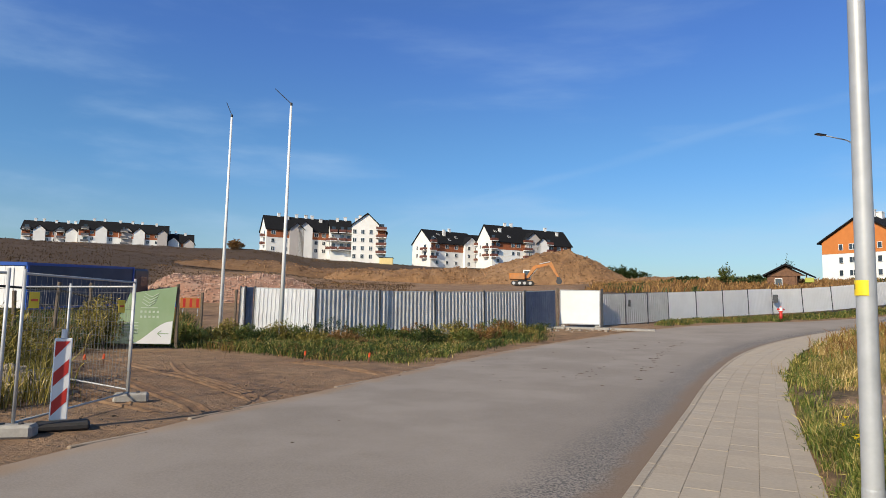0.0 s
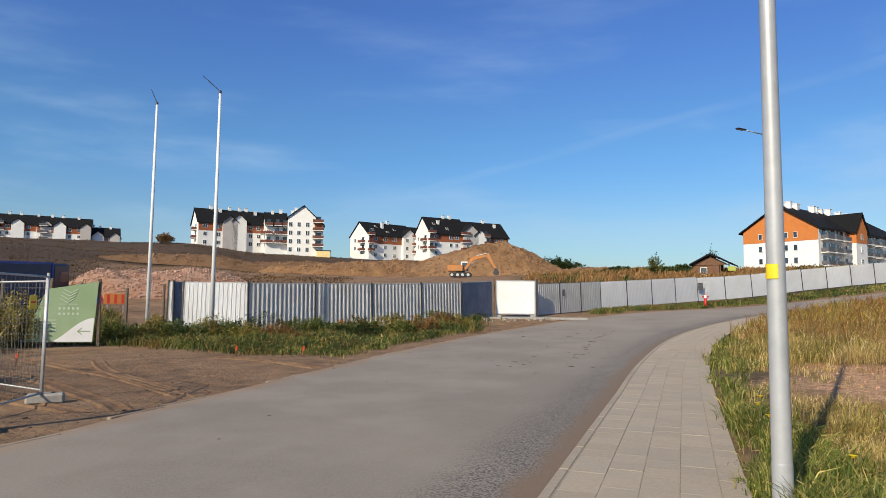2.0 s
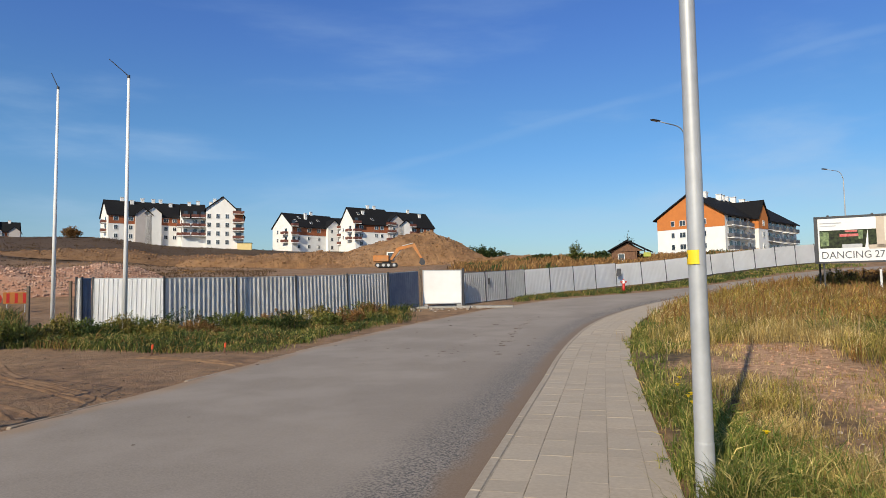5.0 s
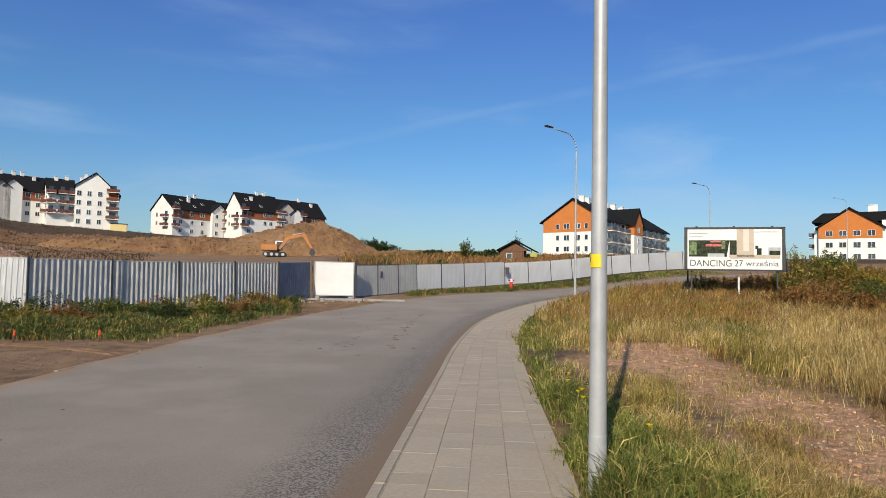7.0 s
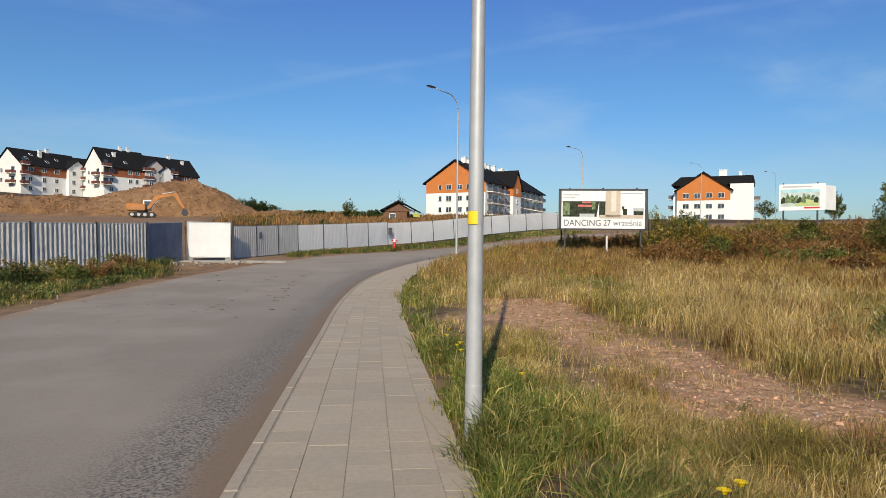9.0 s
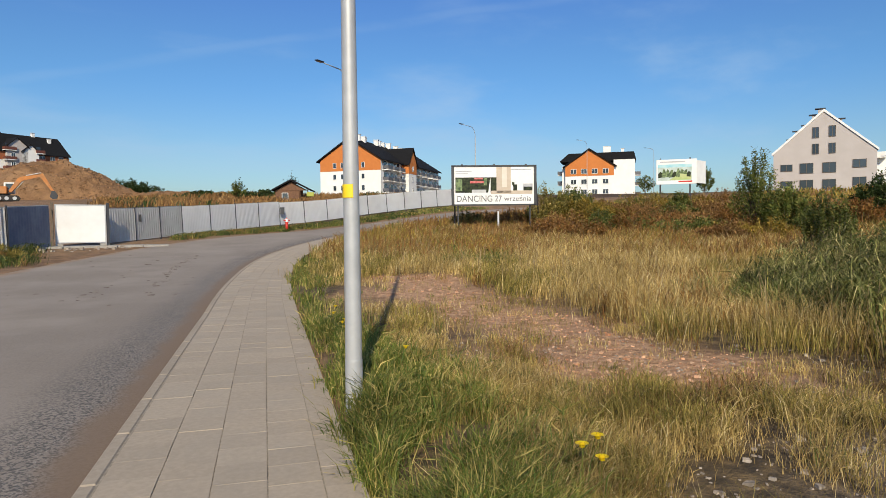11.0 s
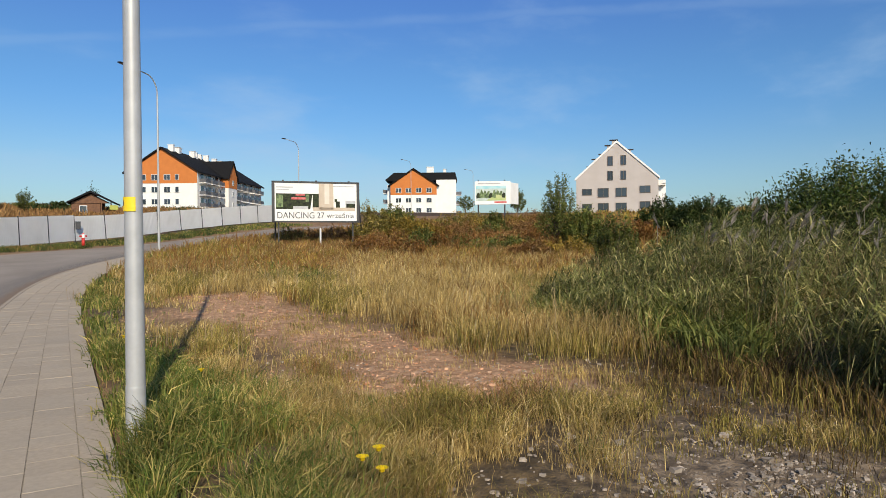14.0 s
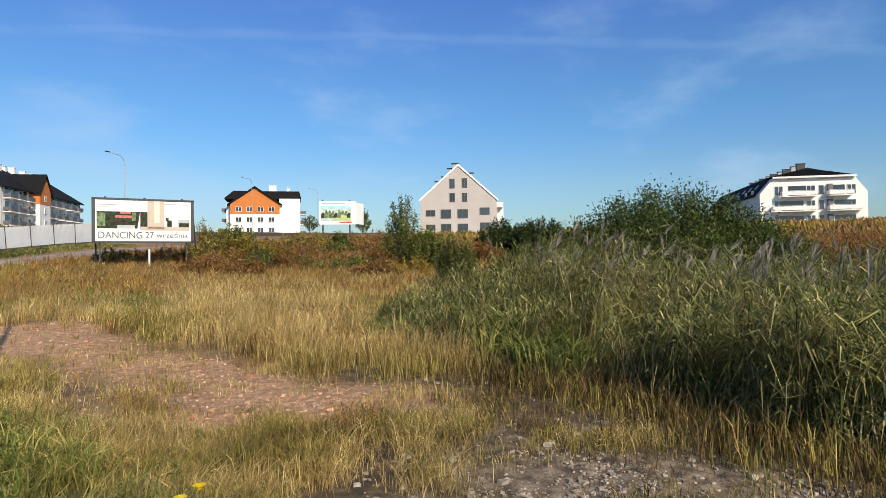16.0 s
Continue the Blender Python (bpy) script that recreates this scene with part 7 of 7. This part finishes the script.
co, f = strips(tip_[sel] - np.array((0, 0, 0.25)), tip_[sel] - np.array((0, 0, 0.05)), tip_[sel] + np.array((0, 0, 0.2)), np.full(len(sel), 0.012))
part("plume_stalks", raw_mesh("plume_stalks", co, f, G_PLUME), None, reeds)
# rough weeds at the foot of the reeds
a = 64 + 56 * g.random(1500) ** 1.35
rr = np.interp(a, [64, 70, 76, 83, 90, 98, 106, 120], [11.8, 10.2, 9.1, 8.0, 7.1, 6.3, 5.9, 5.9]) + g.normal(0.0, 0.55, 1500)
xx, yy = rr * np.sin(np.radians(a)), rr * np.cos(np.radians(a))
half = g.random(1500) < 0.55
sow("reed_edge_weeds", "brown and rusty weeds at the foot of the reeds", "weeds", [tufts(xx[half], yy[half], g.uniform(0.12, 0.5, half.sum()), np.full(half.sum(), 0.010), 0.6, 0.12, 7, 0.25)], G_DUSK)
sow("reed_edge_grass", "dull yellowing grass at the foot of the reeds", "grass", [tufts(xx[~half], yy[~half], g.uniform(0.14, 0.42, (~half).sum()), np.full((~half).sum(), 0.009), 0.4, 0.1, 7, 0.25)], G_OLIVE)


# leafy weeds where the reed bed thins out
a = g.uniform(67, 84, 1500)
rr = np.interp(a, [65, 70, 76, 84], [11.2, 10.3, 9.2, 8.0]) + np.abs(g.normal(0, 1.3, 1500))
xx, yy = rr * np.sin(np.radians(a)), rr * np.cos(np.radians(a))
sow("reed_side_weeds", "leafy green weeds where the reeds thin out", "weeds", [tufts(xx, yy, g.uniform(0.3, 0.9, 1500) * (0.5 + rugged(xx, yy, 1.2, 19)), np.full(1500, 0.022), 0.7, 0.14, 8, 0.45)], G_BUSH)


# ---- loose stones and clods ----
def pebbles(name, label, x, y, s, material, flat=0.6, lift=0.0, category="stones"):
    """Angular stones as one object: eight-cornered lumps."""
    n = len(x)
    unit = np.array([(a, b, c) for c in (-1, 1) for b in (-1, 1) for a in (-1, 1)], float) * 0.5
    co = unit[None] * (1 + rng.normal(0, 0.28, (n, 8, 3))) * np.stack((s, s * rng.uniform(0.6, 1, n), s * flat * rng.uniform(0.5, 1.1, n)), -1)[:, None]
    a = rng.uniform(0, 2 * np.pi, n)
    c_, s_ = np.cos(a)[:, None], np.sin(a)[:, None]
    xx_, yy_ = co[..., 0] * c_ - co[..., 1] * s_, co[..., 0] * s_ + co[..., 1] * c_
    z = (land(x, y) if not lift else height(x, y) + lift)[:, None]
    co = np.stack((xx_ + x[:, None], yy_ + y[:, None], co[..., 2] + z + (s * flat * 0.25)[:, None]), -1).reshape(-1, 3)
    q = np.array([[0, 2, 3, 1], [4, 5, 7, 6], [0, 1, 5, 4], [1, 3, 7, 5], [3, 2, 6, 7], [2, 0, 4, 6]])
    f = ((np.arange(n) * 8)[:, None, None] + q[None]).reshape(-1, 4)
    return tagged(new(name, raw_mesh(name, co, f, material)), label, category, kind="stuff")


x, y, r = scatter(20000, 66, 116, 3.2, 7.0, 0.6)
ok = rng.random(len(x)) < np.clip(grit(x, y), 0.06, 1) * 0.6 * np.clip(5 * rugged(x, y, 0.6, 83) - 1.9, 0.12, 1)
x, y = keep(x, y, ok=ok)
sz = np.exp(rng.normal(-4.15, 0.5, len(x)))
pebbles("loose_stones", "grey and brown loose stones on bare soil", x, y, np.clip(sz, 0.008, 0.075), STONE)
x, y, r = scatter(16000, 30, 68, 5.5, 19, 0.5)
ok = rng.random(len(x)) < patch(x, y) ** 1.5 * 0.55
x, y = keep(x, y, ok=ok)
pebbles("brick_rubble", "broken red and pale brick bits on bare soil", x, y, np.clip(np.exp(rng.normal(-4.1, 0.5, len(x))), 0.008, 0.055), BRICKBIT)
x, y, r = scatter(1500, 40, 100, 3.0, 9, 0.6)
ok = (off_course(x, y)[0] < -1.5)
x, y = keep(x, y, ok=ok)
pebbles("scattered_stones", "scattered small stones among the dry grass", x, y, np.clip(np.exp(rng.normal(-4.1, 0.5, len(x))), 0.01, 0.06), STONE)
# mud dropped on the road
x, y = [], []
for d0, d1, o0, o1, n in ((27, 40, 3.0, 4.6, 60), (27, 38, 4.4, 5.6, 22)):
    d = rng.uniform(d0, d1, n)
    o = o0 + (o1 - o0) * (d - d0) / (d1 - d0) + rng.normal(0, 0.12, n)
    i = np.clip(np.searchsorted(CD, d), 0, len(CD) - 1)
    x.append(CX[i] - o * np.cos(CH[i])), y.append(CY[i] + o * np.sin(CH[i]))
d = rng.uniform(14, 45, 30)
o = rng.uniform(2.2, 8.2, 30)
i = np.searchsorted(CD, d)
x.append(CX[i] - o * np.cos(CH[i])), y.append(CY[i] + o * np.sin(CH[i]))
x, y = np.concatenate(x), np.concatenate(y)
pebbles("mud_clods", "dark dried mud clods dropped on the asphalt", x, y, rng.uniform(0.03, 0.10, len(x)), CLOD, 0.14, 0.008, "mud")
# clods along the dirt entrance
x, y, r = scatter(1800, -40, 0, 7, 22, 0.8)
o_, al_ = off_course(x, y)
ok = o_ > road_left(al_) + 0.1
x, y = keep(x, y, ok=ok)
pebbles("earth_clods", "small dry clods on the dirt entrance", x, y, np.clip(np.exp(rng.normal(-4.0, 0.45, len(x))), 0.008, 0.06), CLOD, 0.5, 0, "clods")
x, y = polar(12.5, 35)
gxs = rng.normal(0, 1.6, 60) + x
gys = rng.normal(0, 0.7, 60) + y - 0.6
pebbles("gate_stones", "pale stones beside the site gate", gxs, gys, rng.uniform(0.05, 0.22, 60), STONE)


# ---- lumps lying on the heaps ----
def on_heap(ob, name, label, n, lo_, hi_, material):
    me = ob.data
    co = np.empty(len(me.vertices) * 3, np.float32)
    me.vertices.foreach_get("co", co)
    co = co.reshape(-1, 3)
    k = rng.integers(0, len(co), n)
    m = np.array(ob.matrix_world)
    p = co[k] @ m[:3, :3].T + m[:3, 3]
    ok = p[:, 2] > height(p[:, 0], p[:, 1]) - 0.1
    p = p[ok]
    s = rng.uniform(lo_, hi_, len(p)) ** 1.0
    lump = pebbles(name, label, p[:, 0], p[:, 1], s, material, 0.7)
    z = (land(p[:, 0], p[:, 1]))
    c2 = np.empty(len(lump.data.vertices) * 3, np.float32)
    lump.data.vertices.foreach_get("co", c2)
    c2 = c2.reshape(-1, 8, 3)
    c2[..., 2] += (p[:, 2] - z)[:, None]
    lump.data.vertices.foreach_set("co", c2.ravel())
    lump.data.update()


RUBBLE = mat("pink_rubble", (0.36, 0.21, 0.15), 0.95, second=(0.46, 0.33, 0.26), scale=3, island=0.4)
LUMP = mat("earth_lumps", (0.31, 0.175, 0.085), 0.95, second=(0.16, 0.085, 0.04), scale=1.5, island=0.35)
for ob in [o for o in scene.objects if o.name.startswith(("earth_mound", "earth_ridge", "rubble_mound"))]:
    brick = ob.name.startswith("rubble_mound")
    near_heap = brick and ob.location.length < 20
    on_heap(ob, "loose_lumps", "broken lumps lying on a heap of rubble" if brick else "loose clods of earth lying on a heap", 260 if near_heap else 5000 if brick else 1500, 0.05 if brick else 0.10, 0.22 if near_heap else 0.17 if brick else 0.36,
            STONE if near_heap else RUBBLE if brick else LUMP)

# ---- kerbs and slabs of the footway ----
def slab_mesh(w, l, h=0.03, chamfer=0.003):
    bm = bmesh.new()
    v = [bm.verts.new(p) for p in ((-w / 2, -l / 2, 0), (w / 2, -l / 2, 0), (w / 2, l / 2, 0), (-w / 2, l / 2, 0))]
    c = chamfer
    t = [bm.verts.new((p.co.x - math.copysign(c, p.co.x), p.co.y - math.copysign(c, p.co.y), h)) for p in v]
    bm.faces.new(t)
    for i in range(4):
        bm.faces.new((v[i], v[(i + 1) % 4], t[(i + 1) % 4], t[i]))
    return bm


ROWS = [(0.115, 0.23), (0.39, 0.32), (0.71, 0.32), (1.03, 0.32), (1.355, 0.33)]
meshes = {w: mesh_of("slab", slab_mesh(w - 0.006, 0.3192, 0.03, 0.0012), SLAB) for w in {w for _, w in ROWS}}
count = 0
rest = []
pick = random.Random(3)
for ri, (o, w) in enumerate(ROWS):
    shift = (0.0, 0.10, 0.2, 0.05, 0.15)[ri]
    for k in range(-20, 190):
        d = 14.0 + shift + k * 0.32
        m = at_course(d, o, 0.020 + pick.uniform(-0.002, 0.003)) @ pose(0, 0, 0, pick.uniform(-0.4, 0.4), pick.uniform(-0.4, 0.4), pick.uniform(-0.3, 0.3))
        if 0 <= k < 60:
            ob = part("slab", meshes[w], None, pavement)
            ob.matrix_world = m
        else:
            rest.append((m, w))
bm_pts, bm_faces = [], []
for m, w in rest:
    b0 = len(bm_pts)
    ww, l = (w - 0.004) / 2, 0.158
    bm_pts += [m @ Vector(p) for p in ((-ww, -l, 0), (ww, -l, 0), (ww, l, 0), (-ww, l, 0), (-ww + .003, -l + .003, .03), (ww - .003, -l + .003, .03), (ww - .003, l - .003, .03), (-ww + .003, l - .003, .03))]
    bm_faces += [(b0 + 4, b0 + 5, b0 + 6, b0 + 7)] + [(b0 + i, b0 + (i + 1) % 4, b0 + 4 + (i + 1) % 4, b0 + 4 + i) for i in range(4)]
far_slabs = part("far_slabs", raw_mesh("far_slabs", np.array([tuple(p) for p in bm_pts]), np.array(bm_faces), SLAB), None, pavement)
tagged(far_slabs, kind="stuff")
kerb_me = mesh_of("kerb_stone", box(bmesh.new(), 0, 0, 0.0, 0.10, 0.992, 0.22, 0.012), KERB)
for k in range(-6, 50):
    ob = part("kerb_stone", kerb_me, None, pavement)
    ob.matrix_world = at_course(12.0 + k, WALK - 0.05, -0.055)
EDGE = mat("muddy_kerb", (0.31, 0.255, 0.195), 0.9, second=(0.20, 0.14, 0.09), scale=3, stain=(0.42, 0.37, 0.31), stain_scale=0.5, bump=0.3, bump_scale=90)
# a flush kerb line at the road's far edge, half buried in dirt
edge_me = mesh_of("edge_kerb", box(bmesh.new(), 0, 0, 0, 0.08, 0.985, 0.16, 0.01), EDGE)
for k in range(0, 22):
    d = 17.5 + k
    if k in (1, 4, 5, 8):
        continue
    ob = part("edge_kerb", edge_me, None, road)
    ob.matrix_world = at_course(d, float(road_left(d)) + 0.02, -0.066 - 0.01 * (k % 3 == 1))
